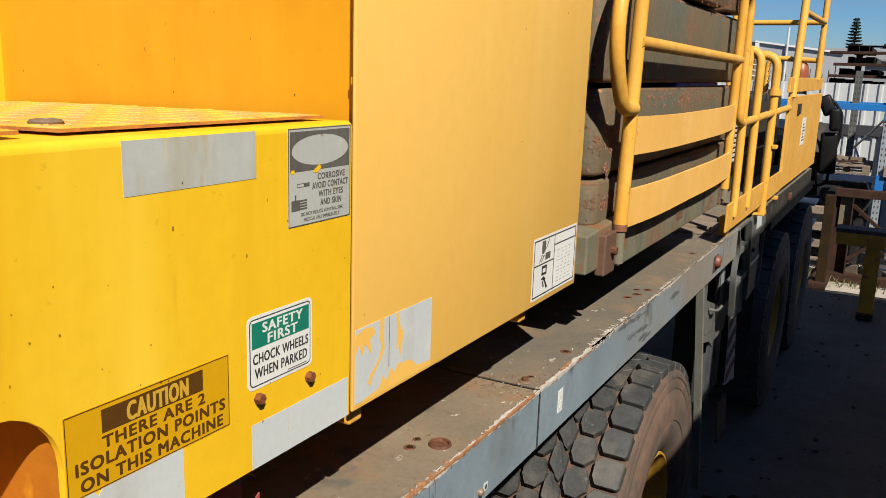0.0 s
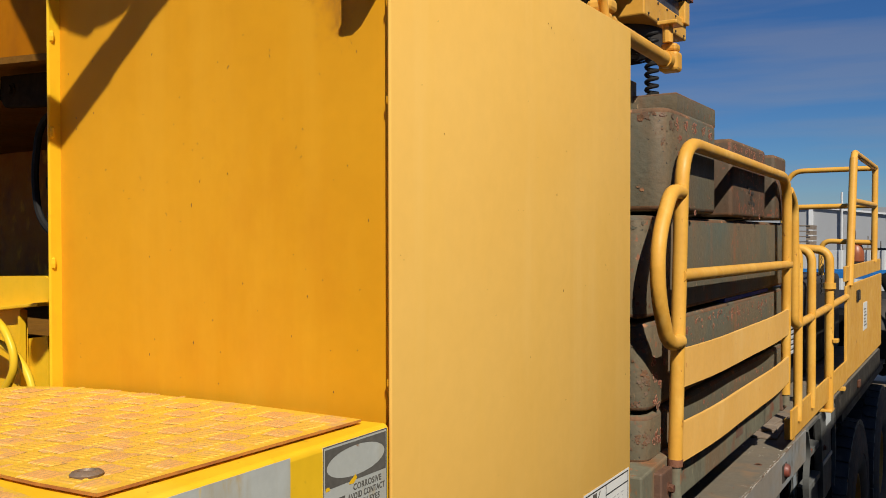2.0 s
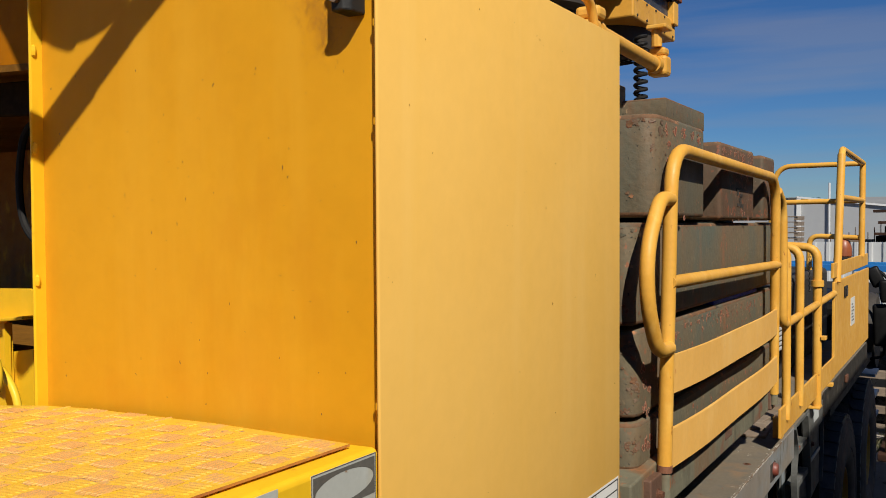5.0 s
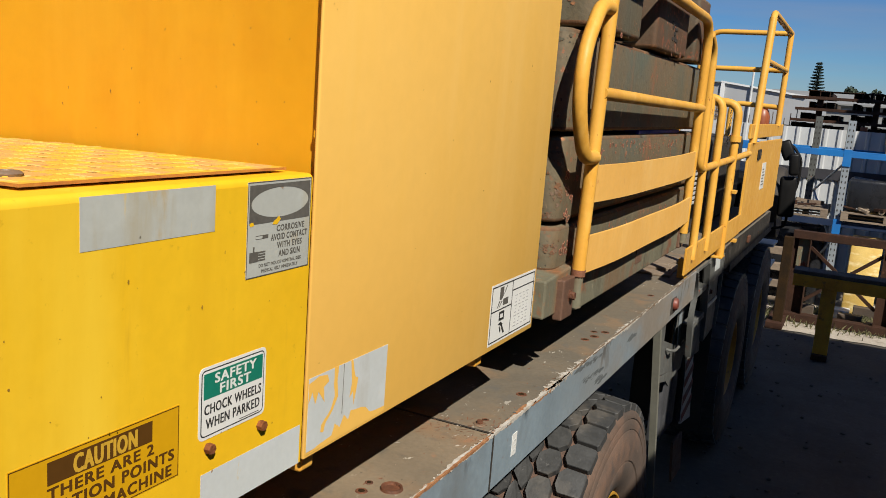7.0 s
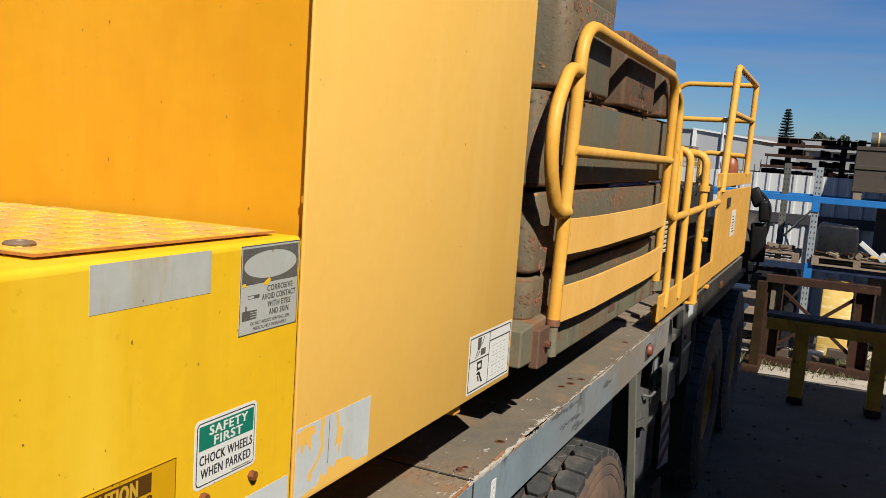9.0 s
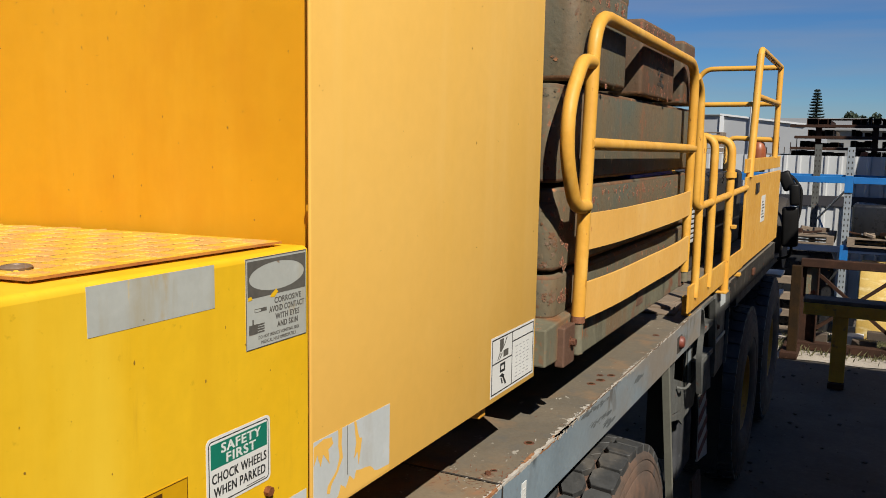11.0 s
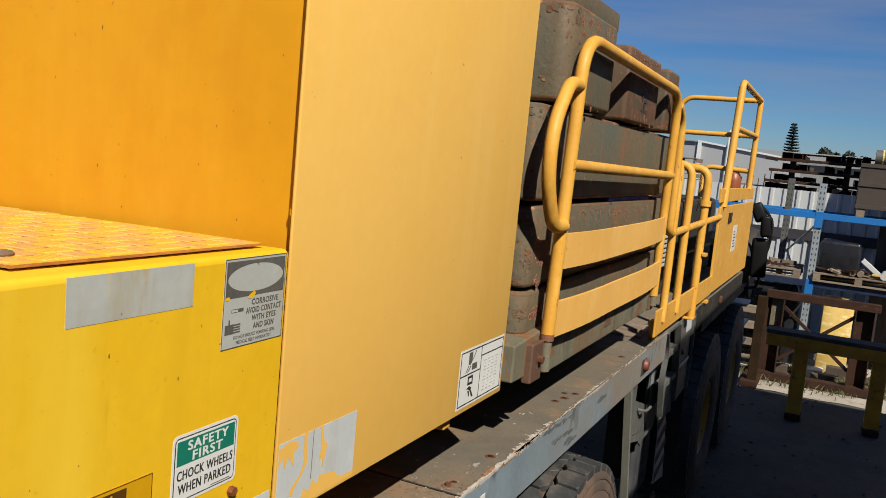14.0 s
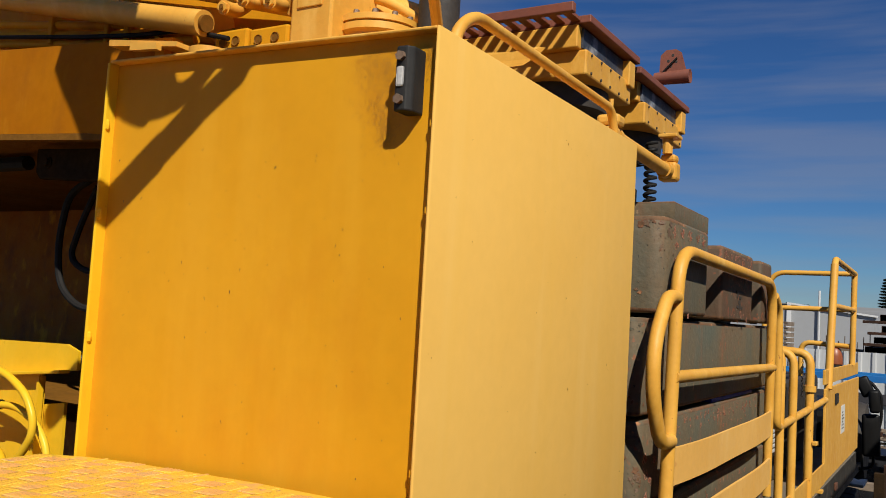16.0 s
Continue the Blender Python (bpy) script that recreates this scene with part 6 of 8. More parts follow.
tall = thing("tall_guardrail", (RX, 6.5, 2.4), "tall yellow tubular guardrail round the front platform", "guardrail")
part("post", tube([(RX, 5.62, 2.36), (RX, 5.80, 3.15)], 0.024, 12), paint_rail, tall, "", True)
part("top_rail", tube([(RX, 5.79, 3.13), (RX, 5.84, 3.185), (RX, 7.04, 3.17)], 0.021, 12, 0.05), paint_rail, tall, "", True)
part("post", tube([(RX, 7.04, 3.17), (RX, 7.0, 2.47)], 0.022, 12), paint_rail, tall, "", True)
part("mid_rail", tube([(RX, 5.73, 2.88), (RX, 7.03, 2.89)], 0.02, 12), paint_rail, tall, "", True)
part("cross_rail", tube([(RX, 7.04, 3.168), (-0.55, 7.04, 3.168), (-0.62, 7.04, 3.02), (-0.62, 7.04, 2.4)], 0.02, 12, 0.09), paint_rail, tall, "", True)
part("cross_rail", tube([(RX, 7.03, 2.89), (-0.60, 7.04, 2.885)], 0.02, 12), paint_rail, tall, "", True)
part("cross_rail", tube([(RX, 7.02, 2.61), (-0.34, 7.04, 2.625), (-0.34, 7.04, 2.3)], 0.02, 12, 0.08), paint_rail, tall, "", True)

beacon = thing("beacon_lamp", (-0.10, 7.15, 2.36), "sun-faded orange beacon lamp", "lamp")
part("dome", lathe([(0.0, 0.062), (0.06, 0.060), (0.11, 0.048), (0.135, 0.025), (0.14, 0.0)], (-0.10, 7.05, 2.47), 2, 20), lamp_orange, beacon, "", True)
part("base", tube([(-0.10, 7.05, 2.36), (-0.10, 7.05, 2.47)], 0.058, 16), black_plastic, beacon)

# engine cover, vent and clutter seen between the posts
cover = thing("engine_cover", (-0.8, 6.0, DECK), "dark engine cover behind the guardrail", "engine cover")
part("body", block(-1.8, -0.28, 5.2, 7.6, DECK, 2.36, 0.04), dark_steel, cover)
vent = part("vent", block(-0.27, -0.25, 4.95, 5.6, 1.95, 2.2, 0.004), dark_steel, cover)
for k in range(8):
    part("vent_slat", block(-0.255, -0.235, 5.0, 5.55, 1.965 + 0.03 * k, 1.978 + 0.03 * k), white_steel, vent)
part("grey_box", block(-0.85, -0.30, 4.5, 4.95, DECK, 1.95, 0.01), under_grey, cover)
part("dark_box", block(-1.5, -0.45, 4.3, 5.1, DECK, 2.30, 0.02), dark_steel, cover)
mat = thing("timber_offcuts", (-0.22, 4.2, DECK), "grey weathered timber and paper scraps lying on the deck", "scrap timber")
for k, (x0, x1, y0, y1, z, rot) in enumerate(((-0.34, -0.08, 4.0, 4.35, 0.012, 4), (-0.36, -0.12, 4.28, 4.55, 0.02, -6), (-0.30, -0.10, 4.1, 4.22, 0.026, 9))):
    bm = block(x0, x1, y0, y1, DECK + 0.001, DECK + z, 0.003)
    bm.transform(Matrix.Translation(((x0 + x1) / 2, (y0 + y1) / 2, 0)) @ Matrix.Rotation(radians(rot), 4, "Z") @ Matrix.Translation((-(x0 + x1) / 2, -(y0 + y1) / 2, 0)))
    part("board", bm, wood_pale, mat)

# cab front end: mirrors on their arm
mirror = thing("cab_mirrors", (0.05, 8.2, 1.7), "black cab mirrors on a bent tube arm", "mirror")
for (c, w, hgt, rx) in (((0.02, 8.25, 2.25), 0.11, 0.18, 25), ((0.10, 8.2, 2.13), 0.090, 0.20, 5), ((0.075, 8.25, 1.83), 0.145, 0.37, 2)):
    bm = block(-w / 2, w / 2, -0.03, 0.03, -hgt / 2, hgt / 2, 0.025, 3)
    bm.transform(Matrix.Translation(c) @ Matrix.Rotation(radians(-rx), 4, "Y") @ Matrix.Rotation(radians(12), 4, "Z"))
    part("mirror_shell", bm, gloss_black, mirror, "", True)
part("mirror_arm", tube([(-0.06, 8.3, 2.32), (0.06, 8.28, 2.30), (0.15, 8.28, 2.18), (0.15, 8.28, 1.98), (0.10, 8.28, 1.72), (0.09, 8.28, 1.55), (-0.1, 8.3, 1.5)], 0.013, 8, 0.05), gloss_black, mirror, "", True)
cab = thing("carrier_cab", (-1.2, 8.9, 0.9), "dark front end of the carrier cab", "cab")
part("cab_body", block(-2.5, -0.12, 7.8, 9.6, 1.44, 2.05, 0.06), gloss_black, cab)
for k in range(4):
    part("cab_step", block(-0.50, -0.05, 9.15, 9.55, 0.8 + 0.21 * k, 0.83 + 0.21 * k, 0.005), white_steel, cab)
part("spare_drum", lathe([(-0.06, 0.0), (-0.06, 0.34), (0.0, 0.36), (0.06, 0.34), (0.06, 0.0)], (-0.06, 8.75, 1.72), 0, 32), dark_steel, cab, "", True)

# ---- on top of the housing ----
top_rail = thing("roof_handrail", (-0.05, 1.5, TOP), "yellow tube handrail on the roof of the housing", "handrail")
part("rail_tube", tube([(-0.056, 1.085, TOP - 0.01), (-0.056, 1.105, 3.215), (-0.056, 1.165, 3.256), (-0.056, 1.885, 3.250), (-0.056, 1.925, TOP - 0.01)], 0.0115, 12, 0.035), paint_rail, top_rail, "", True)
part("side_tube", tube([(-0.09, 1.96, 3.205), (-0.09, 2.51, 3.194)], 0.021, 12), paint_rail, top_rail, "", True)
part("elbow_clamp", join(block(-0.12, -0.06, 2.49, 2.545, 3.165, 3.225, 0.01), block(-0.115, -0.065, 2.495, 2.54, 3.225, 3.25, 0.008)), paint_rail, top_rail)
part("clamp_post", join(tube([(-0.09, 2.492, 3.25), (-0.09, 2.492, 3.300)], 0.016, 10), block(-0.115, -0.055, 2.465, 2.535, 3.300, 3.312, 0.003)), paint_rail, top_rail)
part("elbow_clamp", join(block(-0.118, -0.062, 1.935, 1.985, 3.178, 3.222, 0.012), block(-0.122, -0.058, 1.945, 2.000, 3.224, 3.256, 0.010)), paint_rail, top_rail)
part("clamp_post", tube([(-0.09, 1.972, 3.256), (-0.09, 1.972, 3.300)], 0.006, 8), paint_rail, top_rail)
part("collar", tube([(-0.09, 1.992, 3.204), (-0.09, 2.012, 3.2035)], 0.027, 14), paint_rail, top_rail, "", True)
part("collar", tube([(-0.09, 2.455, 3.195), (-0.09, 2.485, 3.1945)], 0.026, 14), paint_rail, top_rail, "", True)


def coil(name, x, y, z0, z1, r, turns, label):
    pts = [(x + r * math.cos(a), y + r * math.sin(a), z0 + (z1 - z0) * a / (2 * math.pi * turns)) for a in (2 * math.pi * turns * k / (turns * 14) for k in range(turns * 14 + 1))]
    return solid(name, tube(pts, 0.0065, 8), black_hose, (x, y, z0), label, "cable", smooth=True)


coil("coiled_cable", -0.21, 2.70, 3.086, 3.335, 0.018, 10, "black coiled cable hanging to the counterweight")


def cooler(y0, y1, x, z, w, label, front=0.12):
    """A cooler box: sheet body, dirty screen on its side, fan ring below and a red-oxide top flange."""
    c = thing("oil_cooler", (x - w / 2, (y0 + y1) / 2, z), label, "oil cooler", "roof oil coolers")
    part("lower_body", block(x - w, x, y0, y1, z, z + 0.082, 0.006), paint_rail, c)
    part("upper_body", block(x - w + 0.03, x - 0.022, y0 - 0.03, y1 - 0.02, z + 0.082, z + 0.156, 0.004), paint_rail, c)
    part("screen", block(x - 0.021, x - 0.014, y0 + 0.0, y1 - 0.05, z + 0.086, z + 0.150), screen_dirty, c, "dirty dark screen with pale smears")
    part("end_lug", block(x - 0.05, x + 0.012, y1 - 0.055, y1 + 0.005, z + 0.06, z + 0.150, 0.004), paint_rail, c)
    for k in range(5):
        for zz in (z + 0.012, z + 0.07):
            part("body_bolt", hex_bolt((x, y0 + 0.04 + (y1 - y0 - 0.08) * k / 4, zz), (1, 0, 0), 0.005, 0.004, False), dark_steel, c)
    fan = part("fan_ring", lathe([(-0.085, 0.0), (-0.085, 0.05), (-0.075, 0.16), (-0.07, 0.18), (0.0, 0.185)], (x - 0.20, (y0 + y1) / 2, z), 2, 32), dark_steel, c, "dark fan ring with grille", True)
    for k in range(5):
        part("grille_ring", lathe([(-0.004, 0.03 + 0.03 * k), (0.0, 0.034 + 0.03 * k), (0.004, 0.03 + 0.03 * k), (0.0, 0.026 + 0.03 * k), (-0.004, 0.03 + 0.03 * k)], (x - 0.20, (y0 + y1) / 2, z - 0.088), 2, 24), black_plastic, fan)
    part("top_flange", block(x - w - 0.02, x + 0.02, y0 - front, y1 + 0.03, z + 0.157, z + 0.182, 0.003), red_oxide, c, "red-oxide top flange")
    return c


cooler(2.295, 2.72, -0.30, 3.478, 0.95, "yellow oil cooler box with fan below and red-oxide flange", 0.028)
cooler(2.885, 3.385, -0.30, 3.452, 0.95, "second yellow oil cooler box with a fan hanging below")
slot = thing("slotted_rail", (-0.8, 2.16, 3.6), "red-oxide slotted angle along the coolers", "angle rail")
part("angle", block(-1.9, -0.29, 2.145, 2.172, 3.632, 3.662, 0.003), red_oxide, slot)
for k in range(30):
    part("slot_tab", block(-1.85 + 0.052 * k, -1.822 + 0.052 * k, 2.172, 2.266, 3.642, 3.652), red_oxide, slot)
tray = thing("bent_sheet", (-0.7, 2.1, 3.40), "bent pale yellow sheet in front of the oil cooler", "sheet")
bm = prism([(-1.30, 3.575), (-0.61, 3.528), (-0.471, 3.514), (-0.385, 3.522), (-0.358, 3.515), (-0.372, 3.500), (-0.396, 3.484), (-0.425, 3.465), (-0.50, 3.463), (-0.62, 3.468), (-1.30, 3.50)], 1, 2.10, 2.104)
for v in bm.verts:
    v.co.y += 0.25 * (v.co.z - 3.46) + 0.006 * noise.noise(v.co * 14)
part("sheet", bm, paint_rail, tray, "bent yellow sheet with a torn corner")
for x in (-0.52, -1.1):
    part("sheet_stay", tube([(x, 2.12, 3.48), (x, 2.13, TOP - 0.01)], 0.010, 8), paint_dim, tray)
horn = thing("roof_horn", (-0.45, 3.52, 3.64), "red-oxide tube with an upright end plate on the roof", "exhaust")
part("tube", lathe([(0.0, 0.0), (0.0, 0.028), (0.16, 0.032), (0.16, 0.026), (0.14, 0.0)], (-0.48, 3.55, 3.814), 0, 20), red_oxide, horn, "", True)
part("plate", prism([(-0.460, 3.845), (-0.338, 3.840), (-0.362, 3.925), (-0.385, 3.942), (-0.430, 3.942), (-0.456, 3.92)], 1, 3.545, 3.553), red_oxide, horn)
part("stand", tube([(-0.46, 3.55, 3.64), (-0.46, 3.55, 3.80)], 0.02, 10), red_oxide, horn)
part("stand_arm", block(-0.60, -0.42, 3.30, 3.60, 3.62, 3.645, 0.003), red_oxide, horn)
part("cable", tube([(-0.52, 3.54, 3.76), (-0.44, 3.535, 3.84), (-0.38, 3.54, 3.90)], 0.004, 6, 0.03), black_hose, horn)
for x, z in ((-0.42, 3.89), (-0.40, 3.915), (-0.385, 3.885), (-0.41, 3.865)):
    part("plate_hole", lathe([(-0.001, 0.0), (-0.001, 0.006), (0.0, 0.007)], (x, 3.545, z), 1, 10), dark_steel, horn)

# exhaust stack, flanged dome, valve block, cylinders and hoses behind the housing's top edge
solid("exhaust_pipe", lathe([(0.0, 0.0), (0.0, 0.045), (0.75, 0.045), (0.75, 0.04), (0.7, 0.0)], (-0.262, 1.36, TOP), 2, 28), dark_steel, (-0.262, 1.36, TOP), "dark steel exhaust stack on the roof of the housing", "exhaust", smooth=True)
dome = thing("tank_dome", (-0.40, 1.33, TOP), "yellow flanged dome with a bolted ring", "tank")
part("neck", lathe([(0.0, 0.0), (0.0, 0.085), (0.13, 0.085), (0.135, 0.095), (0.150, 0.095), (0.152, 0.0)], (-0.40, 1.33, TOP), 2, 36), paint_rail, dome, "", True)
part("ring", lathe([(0.155, 0.0), (0.155, 0.095), (0.168, 0.095), (0.170, 0.07), (0.176, 0.0)], (-0.40, 1.33, TOP), 2, 36), paint_rail, dome, "", True)
part("elbow", tube([(-0.55, 1.40, 3.395), (-0.48, 1.42, 3.395), (-0.40, 1.45, 3.375), (-0.33, 1.47, 3.33)], 0.055, 20, 0.04), paint_rail, dome, "", True)
part("elbow_rib", tube([(-0.54, 1.34, 3.43), (-0.46, 1.35, 3.42), (-0.38, 1.36, 3.39), (-0.315, 1.37, 3.345)], 0.012, 10, 0.05), paint_rail, dome, "", True)
for k in range(12):
    a = 2 * math.pi * k / 12
    part("ring_bolt", hex_bolt((-0.40 + 0.083 * math.cos(a), 1.33 + 0.083 * math.sin(a), TOP + 0.168), (0, 0, 1), 0.007, 0.010, False), bolt_steel, dome)
valve = thing("valve_block", (-0.6, 1.25, TOP), "yellow valve block with hose fittings", "valve block")
part("block_body", block(-0.545, -0.43, 1.20, 1.36, TOP, 3.56, 0.006), paint_rail, valve)
part("block_body", block(-0.665, -0.55, 1.20, 1.36, TOP, 3.318, 0.006), paint_dim, valve)
part("block_body", block(-0.775, -0.672, 1.20, 1.36, TOP, 3.325, 0.006), paint_dim, valve)
part("block_plate", block(-0.525, -0.455, 1.196, 1.2, 3.345, 3.375, 0.002), paint_rail, valve)
for x, z in ((-0.755, 3.385), (-0.695, 3.395), (-0.612, 3.378)):
    part("hose_fitting", tube([(x - 0.03, 1.30, z + 0.04), (x, 1.24, z), (x + 0.012, 1.19, z - 0.008)], 0.017, 12, 0.03), paint_rail, valve, "", True)
    part("fitting_nut", hex_bolt((x + 0.012, 1.19, z - 0.008), (0.25, -1, -0.15), 0.013, 0.008, False), paint_rail, valve)
    part("fitting_bore", lathe([(-0.002, 0.0), (-0.002, 0.006), (0.0, 0.007)], (x + 0.014, 1.181, z - 0.010), 1, 8), shade_brown, valve)
for x, z in ((-0.745, 3.295), (-0.705, 3.295), (-0.635, 3.29), (-0.585, 3.29)):
    part("port", lathe([(-0.001, 0.0), (-0.001, 0.009), (-0.003, 0.011), (0.0, 0.012)], (x, 1.199, z), 1, 12), shade_brown, valve)
boom = thing("hydraulic_cylinders", (-1.3, 1.3, 3.4), "yellow hydraulic cylinders and pipes over the crane", "hydraulic cylinder")
part("cylinder", tube([(-1.80, 1.17, 3.558), (-0.780, 1.17, 3.337)], 0.030, 24), paint_rail, boom, "", True)
part("cylinder_cap", tube([(-0.7795, 1.17, 3.3368), (-0.771, 1.17, 3.335)], 0.020, 18), shade_brown, boom, "dark open end of the cylinder", True)
part("cylinder", tube([(-0.93, 1.36, 3.41), (-1.25, 1.36, 3.478), (-2.6, 1.36, 3.86)], 0.046, 22), paint_rail, boom, "", True)
part("cylinder", tube([(-0.60, 1.27, 3.395), (-0.82, 1.27, 3.455), (-1.6, 1.27, 3.66)], 0.033, 18), paint_rail, boom, "", True)
part("cylinder", tube([(-0.545, 1.30, 3.48), (-1.9, 1.34, 3.66)], 0.05, 20), paint_rail, boom, "", True)
for k, (za, zb) in enumerate(((3.322, 3.392), (3.345, 3.428), (3.372, 3.470))):
    part("pipe", tube([(-0.86, 1.22, za), (-1.20, 1.22, za + 0.03), (-2.6, 1.22, zb + 0.12)], 0.0115, 10), paint_dim, boom, "", True)
part("black_hose", tube([(-0.72, 1.19, 3.30), (-0.86, 1.19, 3.338), (-1.05, 1.20, 3.352), (-1.25, 1.20, 3.372), (-1.7, 1.20, 3.425), (-2.6, 1.20, 3.52)], 0.006, 8, 0.05), black_hose, boom, "", True)
for x in (-0.98, -1.10, -1.18, -1.42, -1.75):
    part("pipe_clamp", block(x - 0.008, x + 0.008, 1.20, 1.25, 3.33 - 0.10 * (x + 0.98), 3.40 - 0.12 * (x + 0.98), 0.003), paint_dim, boom)
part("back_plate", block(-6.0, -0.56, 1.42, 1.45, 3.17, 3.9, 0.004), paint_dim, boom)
part("cross_plate", join(prism([(-0.966, 3.272), (-0.966, 3.287), (-0.737, 3.256), (-0.737, 3.245)], 1, 1.06, 1.13), prism([(-0.872, 3.247), (-0.872, 3.2635), (-0.784, 3.2545), (-0.784, 3.240)], 1, 1.045, 1.0595)), paint_rail, boom, "pale yellow tray on the housing's top edge")
part("tray_leg", block(-0.83, -0.80, 1.08, 1.10, TOP - 0.02, 3.262), paint_dim, boom)
part("round_boss", lathe([(0.0, 0.0), (0.0, 0.042), (0.075, 0.042), (0.075, 0.0)], (-0.692, 1.11, TOP + 0.006), 2, 28), paint_rail, boom, "", True)

# slewing frame and cavity beside the housing
slew = thing("slewing_frame", (-1.6, 1.6, 1.8), "yellow slewing frame with a dark cavity and hoses", "crane frame")
part("upper_plate", prism([(-3.2, 3.445), (-1.22, 3.314), (-0.80, 3.285), (-0.80, 3.058), (-1.085, 3.084), (-1.62, 3.113), (-3.2, 3.20)], 1, 1.10, 1.13), plate_shade, slew, "orange frame plate toned down for shade, with brown stains")
# Added dark strip where the plate simply ends at a shaded gap.
part("plate_lip", prism([(-3.2, 3.1995), (-1.62, 3.1125), (-1.085, 3.0835), (-0.80, 3.0575), (-0.80, 3.045), (-1.085, 3.068), (-1.62, 3.097), (-3.2, 3.184)], 1, 1.099, 1.13), shade_brown, slew, "dark strip for the shaded gap below the frame plate")
part("upper_soffit", block(-6.0, -0.80, 1.1305, 2.5, 3.10, 3.13), shade_brown, slew)
part("roof_plate", block(-6.0, -0.86, 1.36, 2.5, 3.385, 3.40), paint_dim, slew)
# Cavity walls coloured orange to imitate light bounced off yellow paint.
part("cavity_back", block(-6.0, -0.85, 2.45, 2.50, 1.8, 3.12), recess_rust_shade, slew)
part("cavity_side", block(-0.76, -0.745, 1.06, 2.45, 1.8, 3.12), recess_rust_shade, slew)
part("cavity_floor", block(-6.0, -0.85, 1.2, 2.45, 2.38, 2.40), shade_brown, slew)
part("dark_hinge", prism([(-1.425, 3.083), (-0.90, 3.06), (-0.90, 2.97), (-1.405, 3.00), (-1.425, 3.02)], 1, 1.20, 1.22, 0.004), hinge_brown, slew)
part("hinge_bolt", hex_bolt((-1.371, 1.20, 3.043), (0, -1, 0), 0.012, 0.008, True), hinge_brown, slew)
part("black_bar", tube([(-2.4, 1.31, 3.075), (-1.62, 1.30, 3.070)], 0.022, 8), black_hose, slew)
part("loop_hose", tube([(-1.36, 1.33, 3.02), (-1.46, 1.33, 2.98), (-1.49, 1.33, 2.84), (-1.47, 1.33, 2.72), (-1.38, 1.33, 2.66), (-1.2, 1.33, 2.65)], 0.010, 8, 0.07), black_hose, slew, "", True)
part("loop_hose", tube([(-1.36, 1.35, 3.0), (-1.42, 1.35, 2.90), (-1.46, 1.35, 2.80), (-1.40, 1.35, 2.765), (-1.2, 1.35, 2.75)], 0.009, 8, 0.05), black_hose, slew, "", True)
# one plate with a bent top corner and a cut-out beside its gusset, a narrow flange and a plate set further back
ledge = prism([(-3.2, 2.52), (-1.080, 2.580), (-1.035, 2.566), (-1.033, 2.523), (-1.168, 2.502), (-1.236, 2.446), (-1.312, 2.490), (-3.2, 2.44)], 1, 1.100, 1.108)
lower = prism([(-3.2, 2.4395), (-1.3125, 2.4895), (-1.2365, 2.4455), (-1.172, 2.4985), (-1.160, 2.4985), (-1.142, 1.9), (-3.2, 1.9)], 1, 1.100, 1.108)
part("ledge_beam", ledge, paint_vivid, slew, "bright yellow ledge beam")
part("lower_plate", lower, paint_vivid, slew)
part("ledge_top", block(-3.2, -1.06, 1.110, 1.22, 2.530, 2.538), hinge_brown, slew)
part("ledge_sheet", prism([(-1.60, 1.13), (-1.10, 1.135), (-1.12, 1.21), (-1.65, 1.20)], 2, 2.539, 2.545), under_grey, slew, "loose grey sheet on the ledge")
part("ledge_flange", prism([(-1.327, 2.494), (-1.058, 2.522), (-1.058, 2.514), (-1.327, 2.486)], 1, 1.070, 1.0995, 0.002), paint_vivid, slew)
part("gusset", prism([(1.085, 2.50), (1.0995, 2.50), (1.0995, 1.9), (1.085, 1.9)], 0, -1.160, -1.152), paint_vivid, slew)
part("far_plate", prism([(-1.20, 2.425), (-1.086, 2.442), (-1.084, 1.9), (-1.20, 1.9)], 1, 1.112, 1.120), paint_vivid, slew)
hoses = thing("hydraulic_hoses", (-1.3, 1.05, 2.3), "yellow painted hydraulic hoses with fittings", "hose", "")
part("hose", tube([(-1.55, 1.0, 2.515), (-1.394, 1.0, 2.526), (-1.261, 1.0, 2.525), (-1.161, 1.0, 2.506), (-1.089, 1.0, 2.468), (-1.058, 1.0, 2.421), (-1.057, 1.0, 2.384), (-1.085, 1.0, 2.343), (-1.121, 1.0, 2.311), (-1.17, 1.0, 2.28)], 0.0088, 12, 0.04), paint_vivid, hoses, "", True)
part("hose", tube([(-1.26, 1.04, 2.427), (-1.181, 1.04, 2.431), (-1.109, 1.04, 2.403), (-1.067, 1.04, 2.364), (-1.050, 1.04, 2.316), (-1.052, 1.04, 2.1)], 0.0085, 12, 0.04), paint_vivid, hoses, "", True)
part("coupling", join(tube([(-1.52, 1.04, 2.393), (-1.36, 1.04, 2.415)], 0.012, 12), hex_bolt((-1.37, 1.04, 2.413), (1, 0, 0.12), 0.016, 0.024, False), hex_bolt((-1.43, 1.04, 2.405), (1, 0, 0.12), 0.017, 0.020, False), tube([(-1.345, 1.04, 2.417), (-1.262, 1.04, 2.427)], 0.0115, 12)), paint_vivid, hoses)
part("black_band", tube([(-1.262, 1.04, 2.4272), (-1.246, 1.04, 2.4285)], 0.0118, 12), black_hose, hoses)
elbow = tube([(-1.60, 1.0, 2.33), (-1.387, 1.0, 2.350), (-1.28, 1.0, 2.352), (-1.192, 1.0, 2.33), (-1.172, 1.0, 2.302)], 0.019, 14, 0.06)
